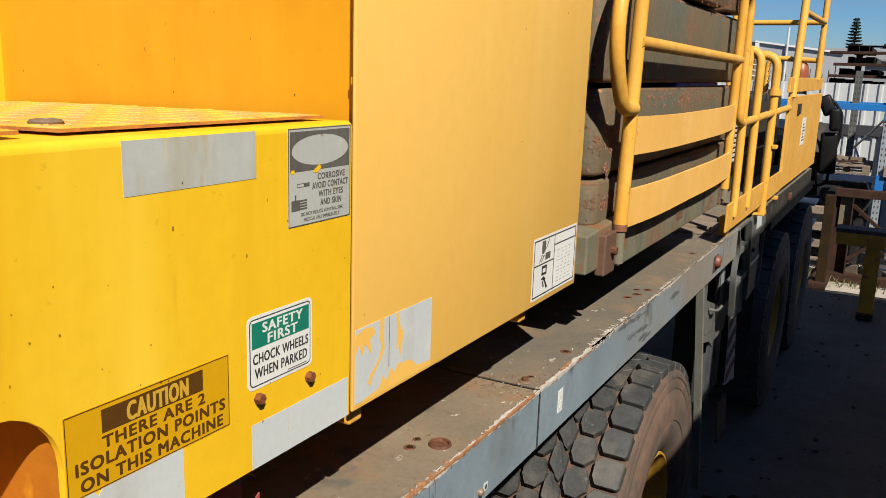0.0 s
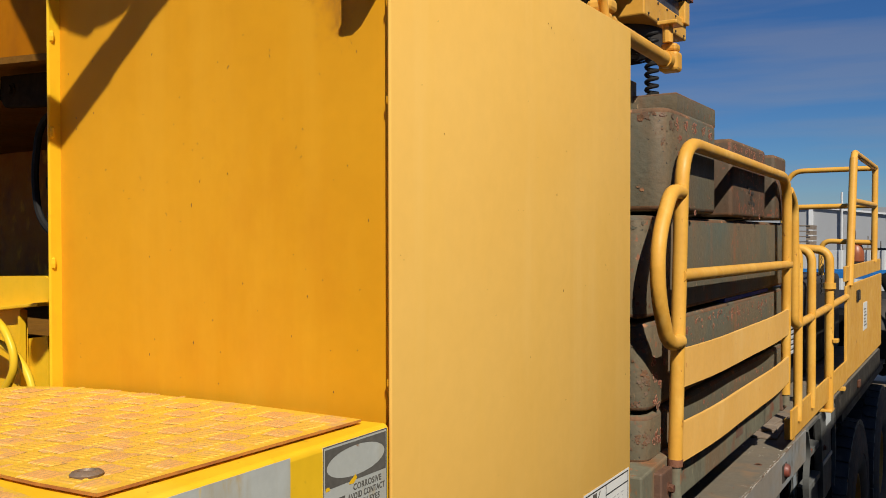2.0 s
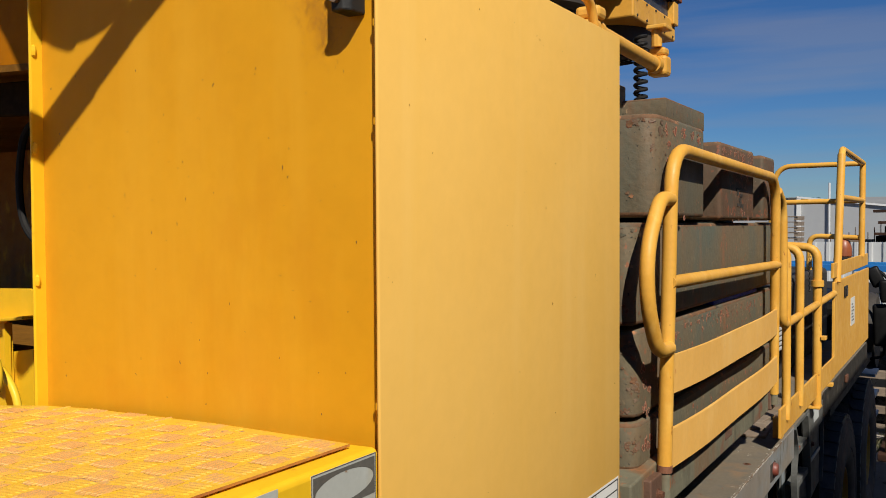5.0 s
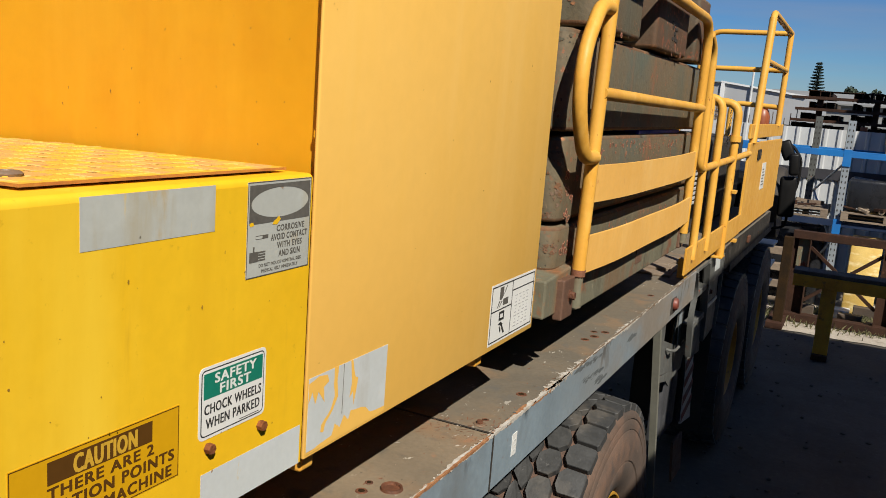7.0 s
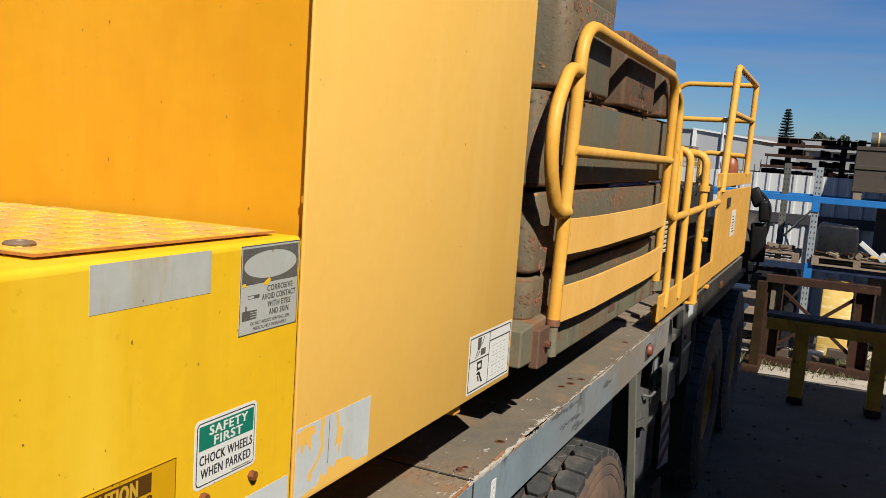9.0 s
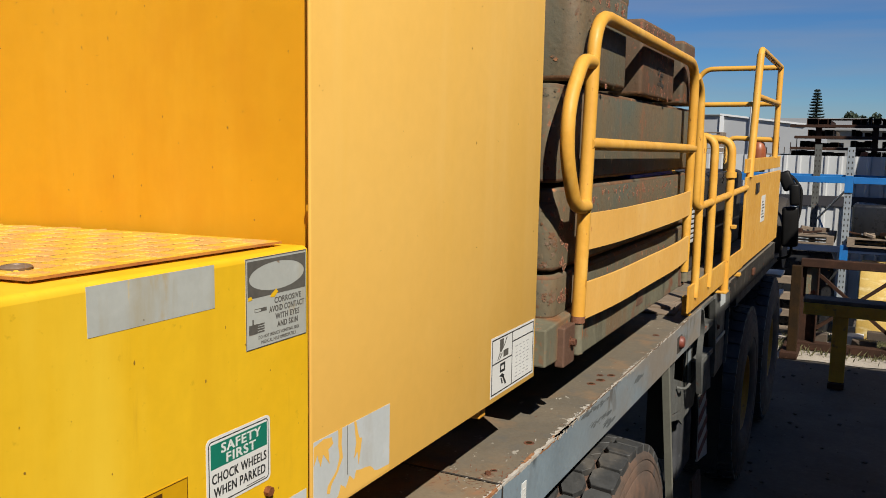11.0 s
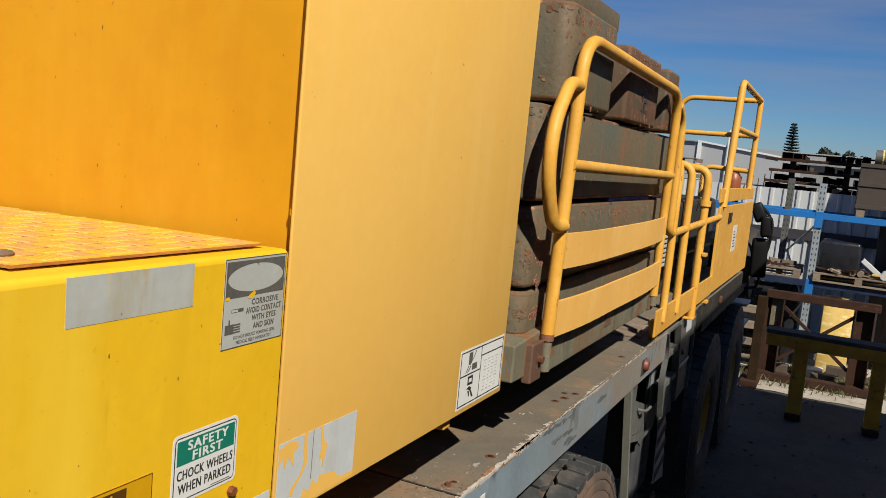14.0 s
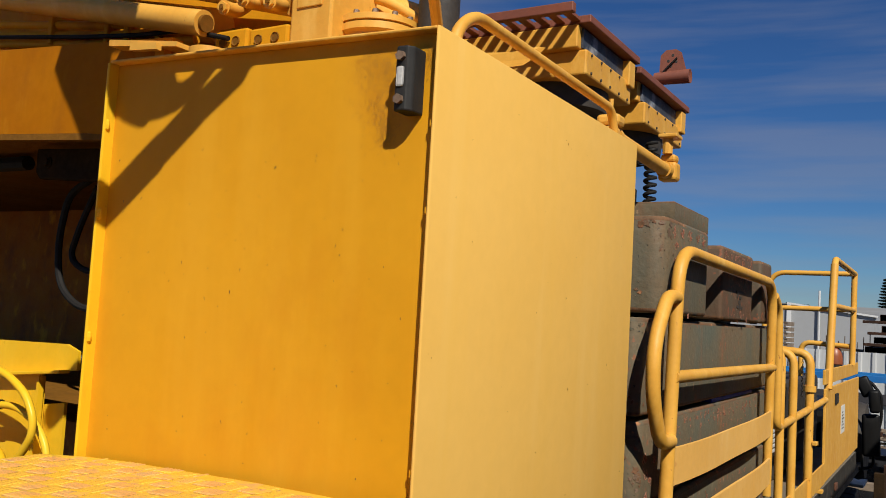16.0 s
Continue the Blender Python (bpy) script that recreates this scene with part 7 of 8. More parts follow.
for v in elbow.verts:
    v.co += Vector((noise.noise(v.co * 60), noise.noise(v.co * 60 + Vector((3, 0, 0))), noise.noise(v.co * 60 + Vector((0, 5, 0))))) * 0.0035
part("wrapped_elbow", elbow, paint_vivid, hoses, "elbow in torn yellow wrapping", True)
part("black_sleeve", tube([(-1.176, 1.0, 2.306), (-1.158, 1.0, 2.25), (-1.152, 1.0, 2.1)], 0.0125, 12), black_hose, hoses, "", True)
for piece in hoses.children:
    piece.data.transform(Matrix.Translation((0.025, 0, 0)))

# unseen overhead parts, shaped back from the shade they throw on the front panel
over = thing("access_rail", (0.0, 0.3, 3.6), "unseen yellow access rail over the battery box, set by its shadow", "handrail")
SH = SUN / SUN.z


def towards_sun(x, z, s):
    """The place s up-sun of a spot on the front panel."""
    return Vector((x, Y0 + 0.021 + SKEW * x, z)) + SH * s


for (xa, za), (xb, zb), r in (((-0.33, 3.215), (-0.42, 3.128), 0.019), ((-0.42, 3.128), (-0.51, 3.058), 0.026), ((-0.51, 3.058), (-0.604, 2.975), 0.0275), ((-0.604, 2.975), (-0.90, 2.722), 0.031)):
    part("rail_tube", tube([towards_sun(xa, za, 0.60), towards_sun(xb, zb, 0.60)], r, 14), paint_rail, over, "", True)
part("rail_stay", tube([towards_sun(-0.33, 3.215, 0.60), (-0.30, 1.48, TOP)], 0.012, 10), paint_rail, over)
lampob = thing("cover_plate", towards_sun(-0.7, 3.12, 0.55), "unseen plate cut to cast the curved shade on the panel", "cover plate")
ring = [(-0.86, 3.32), (-0.36, 3.32), (-0.44, 3.168), (-0.487, 3.118), (-0.519, 3.083), (-0.562, 3.057), (-0.605, 3.044), (-0.632, 3.041), (-0.638, 3.032), (-0.653, 3.028), (-0.697, 3.042), (-0.71, 3.051), (-0.737, 3.053), (-0.748, 3.075), (-0.764, 3.112), (-0.80, 3.20)]
slit = [(-0.582, 3.149), (-0.515, 3.154), (-0.531, 3.126), (-0.553, 3.115), (-0.566, 3.117), (-0.572, 3.132)]
bm = bmesh.new()
loops = [[bm.verts.new(towards_sun(x, z, 0.55)) for x, z in pts] for pts in (ring, slit)]
edges = [bm.edges.new((l[k], l[(k + 1) % len(l)])) for l in loops for k in range(len(l))]
bmesh.ops.triangle_fill(bm, edges=edges, use_beauty=True)
inside = [f for f in bm.faces if all(v in loops[1] for v in f.verts)]
bmesh.ops.delete(bm, geom=inside, context="FACES_ONLY")
skin = bmesh.ops.extrude_face_region(bm, geom=bm.faces[:])
bmesh.ops.translate(bm, verts=[v for v in skin["geom"] if isinstance(v, bmesh.types.BMVert)], vec=SH * 0.01)
bmesh.ops.recalc_face_normals(bm, faces=bm.faces)
part("plate_body", bm, paint_rail, lampob)

# Unseen plate added up-sun to shade the upper left.
bm = prism([(-1.02, 3.47), (-0.62, 3.47), (-0.62, 3.535), (-0.86, 3.56), (-0.86, 3.74), (-1.02, 3.74)], 1, Y0, Y0 + 0.02)
bm.transform(Matrix.Translation(SH * 0.55))
part("boom_guard", bm, paint_rail, lampob, "unseen yellow plate added for shade")
# added unseen sheet high over the pipes shades them and the frame plate's end
SHIFT = Vector((0.78, -0.76, 1.06)) * (0.68 / 0.76)
bm = prism([(-1.235, 2.60), (-1.235, 3.08), (-1.165, 3.13), (-1.165, 3.18), (-1.22, 3.23), (-1.34, 3.31), (-2.7, 3.72), (-2.7, 3.30), (-1.60, 3.12), (-1.414, 3.05), (-1.414, 3.024), (-1.433, 2.975), (-1.394, 2.914), (-1.345, 2.853), (-1.313, 2.807), (-1.27, 2.74), (-1.25, 2.60)], 1, 1.30, 1.32)
bm.transform(Matrix.Translation(SHIFT))
part("boom_sheet", bm, paint_rail, lampob, "unseen yellow sheet added to shade the pipes")
part("guard_arm", tube([towards_sun(-0.7, 3.22, 0.55), towards_sun(-0.9, 3.60, 0.56)], 0.015, 8), paint_rail, lampob)

# red bracket hanging from the battery box, with two small tabs
red = thing("red_bracket", (-0.02, 0.70, 1.895), "red steel bracket with two tabs hanging below the battery box", "bracket")
part("upright", prism([(0.728, 1.956), (0.785, 1.956), (0.785, 1.866), (0.745, 1.866), (0.728, 1.880)], 0, -0.076, -0.070), red_bracket, red)
part("tie", block(-0.0699, -0.002, 0.7365, 0.7405, 1.8850, 1.8905, 0.001), dark_steel, red)
for y0, y1 in ((0.684, 0.7115), (0.7185, 0.748)):
    part("tab", prism(rounded([(-0.006, y0), (0.0195, y0 - 0.001), (0.0175, y1), (-0.008, y1)], 0.003, 3), 2, 1.895, 1.8975), red_bracket, red, "red tab with bare edges")
part("tab_rib", prism([(0.719, 1.8976), (0.747, 1.8976), (0.747, 1.917)], 0, -0.0055, -0.0035), red_bracket, red)
part("tab_hole", lathe([(0.0, 0.0), (0.0, 0.0040), (0.0005, 0.0043), (0.0, 0.0048)], (0.004, 0.6965, 1.8976), 2, 14), dark_steel, red)
part("tie", block(-0.0040, 0.0010, 0.690, 0.744, 1.8906, 1.8946), dark_steel, red)
part("hanging_tag", prism([(0.742, 1.942), (0.768, 1.942), (0.768, 1.918), (0.744, 1.914)], 0, -0.046, -0.044), under_grey, red, "small dark grey tag")
part("under_bracket", prism([(0.44, 1.957), (0.62, 1.957), (0.58, 1.935), (0.47, 1.930)], 0, -0.25, -0.03), paint_dim, bbox)
part("under_bracket", prism([(0.74, 1.957), (0.93, 1.957), (0.88, 1.905), (0.78, 1.915)], 0, -0.25, -0.04), shade_brown, bbox)
part("centre_frame", block(-1.9, -0.85, -1.0, 4.2, DECK, 1.955, 0.01), shade_brown, slew)

# ---- yard beyond the crane ----
# brown steel frame
fr = thing("steel_support_frame", (0.55, 11.0, 0), "rusty brown steel support frame with crossed braces on the yard", "steel frame")
FX0, FX1, FY, FH = 0.015, 1.24, 11.35, 1.175
part("top_beam", block(FX0 - 0.03, FX1 + 0.05, FY - 0.06, FY + 0.06, FH - 0.10, FH, 0.006), rust_steel, fr)
part("bottom_beam", block(FX0 - 0.05, FX1 + 0.05, FY - 0.07, FY + 0.07, 0.02, 0.12, 0.006), rust_steel, fr)
for x0, x1 in ((FX0 - 0.02, FX0 + 0.19), (FX1 - 0.22, FX1)):
    part("upright", join(block(x0, x1, FY + 0.05, FY + 0.062, 0.12, FH - 0.10), block(x0, x0 + 0.012, FY - 0.06, FY + 0.05, 0.12, FH - 0.10), block(x1 - 0.012, x1, FY - 0.06, FY + 0.05, 0.12, FH - 0.10)), rust_steel, fr)
part("upright_plate", block(FX0 + 0.04, FX0 + 0.17, FY + 0.02, FY + 0.049, 0.72, FH - 0.10), frame_grey, fr, "grey-green painted patch")
for a, b in (((FX0 + 0.19, 0.98), (FX1 - 0.22, 0.30)), ((FX0 + 0.19, 0.30), (FX1 - 0.22, 0.98))):
    part("cross_brace", tube([(a[0], FY, a[1]), (b[0], FY + 0.01, b[1])], 0.026, 4), rust_steel, fr)
# Dark brown carries the shadow that falls on this upright.
part("side_upright", block(FX0 - 0.10, FX0 + 0.01, FY - 0.50, FY - 0.40, 0.02, FH - 0.04, 0.006), hinge_brown, fr, "upright darkened brown for the shade on it")
part("skid", block(FX0 - 0.17, FX0 + 0.03, FY - 0.6, FY + 0.5, 0.0, 0.08, 0.006), rust_steel, fr)

# yellow trestle
tr = thing("yellow_trestle", (0.8, 9.7, 0), "worn yellow steel trestle with a dark timber top", "trestle")
part("top_beam", block(0.15, 1.9, 9.66, 9.80, 0.775, 0.900, 0.006), trestle_yellow, tr)
part("timber_top", block(0.14, 1.9, 9.67, 9.95, 0.901, 0.945, 0.008), trestle_top, tr, "dark rubbed timber top")
for x in (0.445, 1.21):
    part("leg", block(x, x + 0.15, 9.68, 9.78, 0.06, 0.775, 0.006), trestle_yellow, tr)
    part("foot", block(x - 0.005, x + 0.155, 9.62, 9.84, 0.0, 0.06, 0.006), rust_steel, tr)

# pallet rack: perforated uprights, blue beams
rack = thing("pallet_rack", (0.9, 12.6, 0), "pallet rack with galvanised uprights and blue beams", "pallet rack")
RY = 12.2


def upright(x, y, h, mat):
    u = part("upright", join(block(x - 0.045, x - 0.040, y, y + 0.07, 0, h), block(x + 0.040, x + 0.045, y, y + 0.07, 0, h), block(x - 0.045, x + 0.045, y - 0.004, y, 0, h)), mat, rack, "perforated upright")
    holes = bmesh.new()
    for k in range(int(h / 0.075)):
        for dx in (-0.022, 0.022):
            holes = join(holes, block(x + dx - 0.007, x + dx + 0.007, y - 0.0055, y - 0.0045, 0.03 + 0.075 * k, 0.058 + 0.075 * k))
    part("slots", holes, dark_steel, u)["kind"] = "stuff"


upright(0.43, RY, 2.57, galv)
upright(0.40, RY + 0.9, 2.57, under_grey)
upright(-0.02, RY + 0.9, 2.60, under_grey)
upright(1.62, RY, 2.50, galv)
upright(1.62, RY + 0.9, 2.50, galv)
for z in (2.095,):
    part("beam", block(-2.6, 0.38, RY - 0.02, RY + 0.03, z, z + 0.085, 0.004), rack_blue, rack, "blue box beam")
    part("beam", block(0.48, 1.57, RY - 0.02, RY + 0.03, z, z + 0.085, 0.004), rack_blue, rack, "blue box beam")
    part("beam", block(-2.6, 1.57, RY + 0.92, RY + 0.97, z, z + 0.085, 0.004), rack_blue, rack, "blue box beam")
for z in (2.095, 1.18):
    part("beam_clip", block(0.38, 0.48, RY - 0.022, RY - 0.005, z - 0.12, z + 0.10, 0.003), rack_blue, rack)
for a, b in (((0.08, 1.55), (0.41, 2.02)), ((0.10, 1.55), (0.36, 1.02)), ((0.08, 0.3), (0.38, 0.95))):
    part("side_brace", tube([(a[0] - 0.05, RY + 0.9, a[1]), (b[0], RY + 0.02, b[1])], 0.016, 6), galv, rack)


def pallet(name, x0, y0, z, w, d, label, mat=wood_pale):
    """A timber pallet: bearers and top boards."""
    p = thing(name, (x0 + w / 2, y0 + d / 2, z), label, "pallet", "timber pallets")
    for k in range(3):
        part("bearer", block(x0 + (w - 0.09) * k / 2, x0 + (w - 0.09) * k / 2 + 0.09, y0, y0 + d, z + 0.02, z + 0.10, 0.003), mat, p)
    for k in range(3):
        part("bottom_board", block(x0, x0 + w, y0 + (d - 0.1) * k / 2, y0 + (d - 0.1) * k / 2 + 0.1, z, z + 0.02), mat, p)
    for k in range(6):
        part("top_board", block(x0, x0 + w, y0 + (d - 0.09) * k / 5, y0 + (d - 0.09) * k / 5 + 0.09, z + 0.10, z + 0.12, 0.002), mat, p)
    return p


pallet("timber_pallet", 0.46, RY - 0.06, 1.27, 1.1, 1.05, "weathered timber pallet on the rack beam")
load = thing("black_wrapped_load", (0.75, RY + 0.4, 1.392), "black plastic-wrapped load on a pallet", "wrapped load")
bm = block(0.50, 0.98, RY + 0.02, RY + 0.6, 1.392, 1.82, 0.05, 3)
for v in bm.verts:
    v.co += Vector((noise.noise(v.co * 3), noise.noise(v.co * 3 + Vector((5, 0, 0))), noise.noise(v.co * 2.4))) * 0.05
    v.co.z = max(v.co.z, 1.392)
part("sheet", bm, black_sheet, load, "", True)
junk = thing("scrap_heap", (1.1, RY + 0.2, 1.392), "loose scrap metal and tube ends on a pallet", "scrap")
rj = random.Random(11)
for k in range(16):
    a, l, x = rj.uniform(-0.6, 0.6), rj.uniform(0.1, 0.3), rj.uniform(0.48, 1.45)
    y = RY + rj.uniform(-0.03, 0.25)
    bm = block(-l / 2, l / 2, -0.03, 0.03, 0, rj.uniform(0.015, 0.06), 0.004)
    bm.transform(Matrix.Translation((x, y, 1.393 + rj.uniform(0, 0.05))) @ Matrix.Rotation(a, 4, "Z") @ Matrix.Rotation(rj.uniform(-0.3, 0.3), 4, "Y"))
    part("scrap_piece", bm, rj.choice((rust_steel, wood_pale, white_steel, drum_yellow)), junk)
for x, r in ((0.93, 0.035), (1.02, 0.04), (1.30, 0.05)):
    part("tube_end", tube([(x, RY - 0.06, 1.40 + r), (x + 0.03, RY + 0.35, 1.40 + r)], r, 14), wood_pale if r < 0.05 else white_steel, junk, "", True)
part("plank", (lambda b: (b.transform(Matrix.Translation((1.15, RY + 0.1, 1.52)) @ Matrix.Rotation(radians(38), 4, "Y")), b)[1])(block(-0.16, 0.16, -0.05, 0.05, -0.03, 0.03, 0.004)), white_steel, junk)

# crate on the upper beam: plain bars for its stencils
crate = thing("wooden_crate", (1.6, RY + 0.5, 2.16), "plywood crate with black stencil bars on the rack", "crate")
part("crate_body", block(0.84, 2.4, RY - 0.02, RY + 0.95, 2.29, 2.88, 0.006), crate_wood, crate)
for z in (2.29, 2.58, 2.83):
    part("batten", block(0.835, 2.4, RY - 0.035, RY - 0.021, z, z + 0.05, 0.003), crate_wood, crate)
for x in (0.86, 1.30, 1.8):
    part("bearer", block(x, x + 0.1, RY - 0.02, RY + 0.95, 2.183, 2.289), wood_pale, crate)
part("stencil_bar", join(block(1.22, 1.27, RY - 0.0225, RY - 0.0205, 2.74, 2.80), block(1.30, 1.78, RY - 0.0225, RY - 0.0205, 2.745, 2.80)), black_ink, crate)
part("stencil_bar", join(block(1.20, 1.245, RY - 0.0225, RY - 0.0205, 2.47, 2.53), block(1.27, 1.55, RY - 0.0225, RY - 0.0205, 2.475, 2.52), block(1.22, 1.50, RY - 0.0225, RY - 0.0205, 2.43, 2.447)), black_ink, crate)
bag = solid("wrapped_roll", tube([(1.0, RY + 0.4, 2.98), (2.3, RY + 0.4, 2.98)], 0.10, 18), under_grey, (1.6, RY + 0.4, 2.88), "grey wrapped roll with yellow bands lying on the crate", "roll", smooth=True)
for x in (1.08, 1.45):
    part("band", tube([(x, RY + 0.4, 2.98), (x + 0.02, RY + 0.4, 2.98)], 0.103, 18), drum_yellow, bag)

# Lower beams wear the darkened blue in place of real shade.
part("beam", block(0.40, 1.57, RY - 0.02, RY + 0.03, 1.18, 1.265, 0.004), beam_shaded, rack, "blue box beam darkened for shade")
part("beam", block(0.40, 1.57, RY + 0.92, RY + 0.97, 1.18, 1.265, 0.004), beam_shaded, rack, "blue box beam darkened for shade")

part("beam", block(-2.6, 0.38, RY - 0.02, RY + 0.03, 1.18, 1.265, 0.004), beam_shaded, rack, "blue box beam darkened for shade")
pallet("timber_pallet", -0.80, RY - 0.02, 1.27, 1.1, 0.9, "grey weathered pallet with scrap on the rack beam")
heap = thing("scrap_heap", (-0.2, RY + 0.2, 1.392), "dark scrap and timber ends on a pallet", "scrap")
for k in range(12):
    bm = block(-0.5 * rj.uniform(0.12, 0.3), 0.5 * rj.uniform(0.12, 0.3), -0.03, 0.03, 0, rj.uniform(0.02, 0.06), 0.004)
    bm.transform(Matrix.Translation((rj.uniform(-0.6, 0.22), RY + rj.uniform(0.02, 0.4), 1.393 + rj.uniform(0, 0.04))) @ Matrix.Rotation(rj.uniform(-0.7, 0.7), 4, "Z") @ Matrix.Rotation(rj.uniform(-0.25, 0.25), 4, "Y"))
    part("scrap_piece", bm, rj.choice((rust_steel, rust_steel, wood_pale, steel_section)), heap)
low_load = thing("dark_wrapped_load", (-0.4, 12.9, 0), "dark tarpaulin-covered load standing below the rack", "wrapped load")
bm = block(-1.0, 0.30, 12.55, 13.3, 0.0, 1.12, 0.06, 3)
for v in bm.verts:
    v.co += Vector((noise.noise(v.co * 3), noise.noise(v.co * 3 + Vector((5, 0, 0))), noise.noise(v.co * 2.4))) * 0.04
    v.co.z = max(v.co.z, 0.0)
part("tarpaulin", bm, black_sheet, low_load, "", True)

# wrapped yellow load and clutter on the ground below the rack
yl = solid("yellow_crate", block(0.64, 1.02, RY + 0.05, RY + 0.75, 0.0, 1.02, 0.03), drum_yellow, (1.0, RY + 0.4, 0), "yellow wrapped load standing below the rack", "wrapped load", smooth=True)
for k, (x, y, sz) in enumerate(((-0.55, 12.2, 0.10), (-0.6, 12.25, 0.34), (-0.62, 12.2, 0.58), (-0.58, 12.22, 0.80))):
    solid("timber_bearer", block(x, x + 0.7, y, y + 0.12, sz - 0.10, sz, 0.005), wood_pale, (x + 0.3, y, sz - 0.1), "pale timber bearer stacked on the yard", "timber", "stacked bearers")
solid("concrete_block", block(0.45, 0.75, 11.75, 12.0, 0, 0.16, 0.01), white_steel, (0.6, 11.9, 0), "pale block on the ground", "block")
rk = random.Random(5)
for k in range(6):
    x, y = rk.uniform(0.1, 1.2), rk.uniform(11.4, 12.2)
    solid("scrap_steel", block(x, x + rk.uniform(0.15, 0.4), y, y + 0.12, 0, rk.uniform(0.08, 0.2), 0.01), steel_section, (x, y, 0), "dark scrap steel on the ground", "scrap steel", "scrap on the ground")

# weeds
wd = bmesh.new()
rw = random.Random(9)
for _ in range(4000):
    x, y = rw.uniform(-0.5, 1.5), rw.gauss(11.75, 0.25)
    if noise.noise((x * 2.1, y * 2.1, 3)) < -0.05:
        continue
    h, a, w = rw.uniform(0.03, 0.13), rw.uniform(0, 6.28), rw.uniform(0.004, 0.009)
    d = Vector((math.cos(a), math.sin(a), 0))
    n = Vector((-d.y, d.x, 0)) * w
    p = Vector((x, y, -0.01))
    q = p + Vector((0, 0, h * 0.6)) + d * h * 0.2
    e = p + Vector((0, 0, h)) + d * h * 0.6
    v = [wd.verts.new(c) for c in (p - n, p + n, q + n * 0.8, e, q - n * 0.8)]
    wd.faces.new(v)
solid("weeds", wd, weed_green, (0.5, 11.7, 0), "dry green weeds along the back of the yard", "weeds", kind="stuff")
pebbles = bmesh.new()
for _ in range(700):
    x, y = rw.uniform(-2, 3), rw.uniform(5, 12.4)
    s = rw.choice((0.006, 0.008, 0.012, 0.02))
    bmesh.ops.create_icosphere(pebbles, subdivisions=1, radius=s, matrix=Matrix.Translation((x, y, s * 0.1)) @ Matrix.Diagonal((rw.uniform(0.7, 1.4), rw.uniform(0.7, 1.4), 0.6, 1)))
solid("pebbles", pebbles, concrete, (0.5, 9, 0), "small stones scattered on the yard", "pebbles", kind="stuff")

# dark container behind the rack, with bars for its white lettering
box = thing("dark_container", (2.4, 13.9, 0), "dark grey steel container with white lettering behind the rack", "container")
part("container_body", block(1.30, 4.4, 13.35, 14.6, 0.05, 2.20, 0.02), container_grey, box)
for k in range(13):
    part("container_rib", block(1.36 + 0.235 * k, 1.20 + 0.235 * k, 13.325, 13.352, 0.15, 2.10, 0.008), container_grey, box)
for k in range(5):
    part("lettering_bar", block(1.44 + 0.13 * k, 1.525 + 0.13 * k, 13.322, 13.324, 1.72 + 0.03 * (k % 2), 1.86), white_steel, box)
for k in range(7):
    part("lettering_bar", block(1.42 + 0.09 * k, 1.485 + 0.09 * k, 13.322, 13.324, 1.42, 1.52 - 0.02 * (k % 3)), white_steel, box)

# corrugated fence
FY0 = 15.2
fence = thing("fence", (0.0, FY0, 0), "off-white ribbed steel fence behind the yard", "fence", kind="structure")


def ribbed(x0, x1, y, z0, z1):
    prof, x = [], x0
    while x < x1 - 0.01:
        prof += [(x, 0), (x + 0.13, 0), (x + 0.15, -0.03), (x + 0.19, -0.03), (x + 0.21, 0)]
        x += 0.21
    bm = bmesh.new()
    a, b = [bm.verts.new((px, y + d, z0)) for px, d in prof], [bm.verts.new((px, y + d, z1)) for px, d in prof]
    for k in range(len(prof) - 1):
        bm.faces.new((a[k], a[k + 1], b[k + 1], b[k]))
    bmesh.ops.remove_doubles(bm, verts=bm.verts, dist=1e-5)
    g = bmesh.ops.extrude_face_region(bm, geom=bm.faces[:])
    bmesh.ops.translate(bm, vec=(0, 0.004, 0), verts=[v for v in g["geom"] if isinstance(v, bmesh.types.BMVert)])
    bmesh.ops.recalc_face_normals(bm, faces=bm.faces)
    return bm


for k in range(9):
    part("fence_sheet", ribbed(-9 + 1.68 * k, -9 + 1.68 * (k + 1) + 0.02, FY0 + 0.004 * (k % 2), 0.05, 2.42), fence_white, fence)
# Dark strip laid on the fence as the rack beam's shadow.
part("fence_band", block(-2.6, 6.1, FY0 - 0.050, FY0 - 0.034, 1.60, 1.77, 0.003), container_grey, fence, "dark band for the rack beam's shadow on the fence")
part("fence_rail", block(-9, 6.1, FY0 + 0.05, FY0 + 0.09, 2.28, 2.36), galv, fence)

# stacked steel sections on a cantilever rack behind the fence
stack = thing("steel_rack", (0.6, 17, 0), "rack of dark steel sections and beams behind the fence", "steel rack")
rs = random.Random(21)
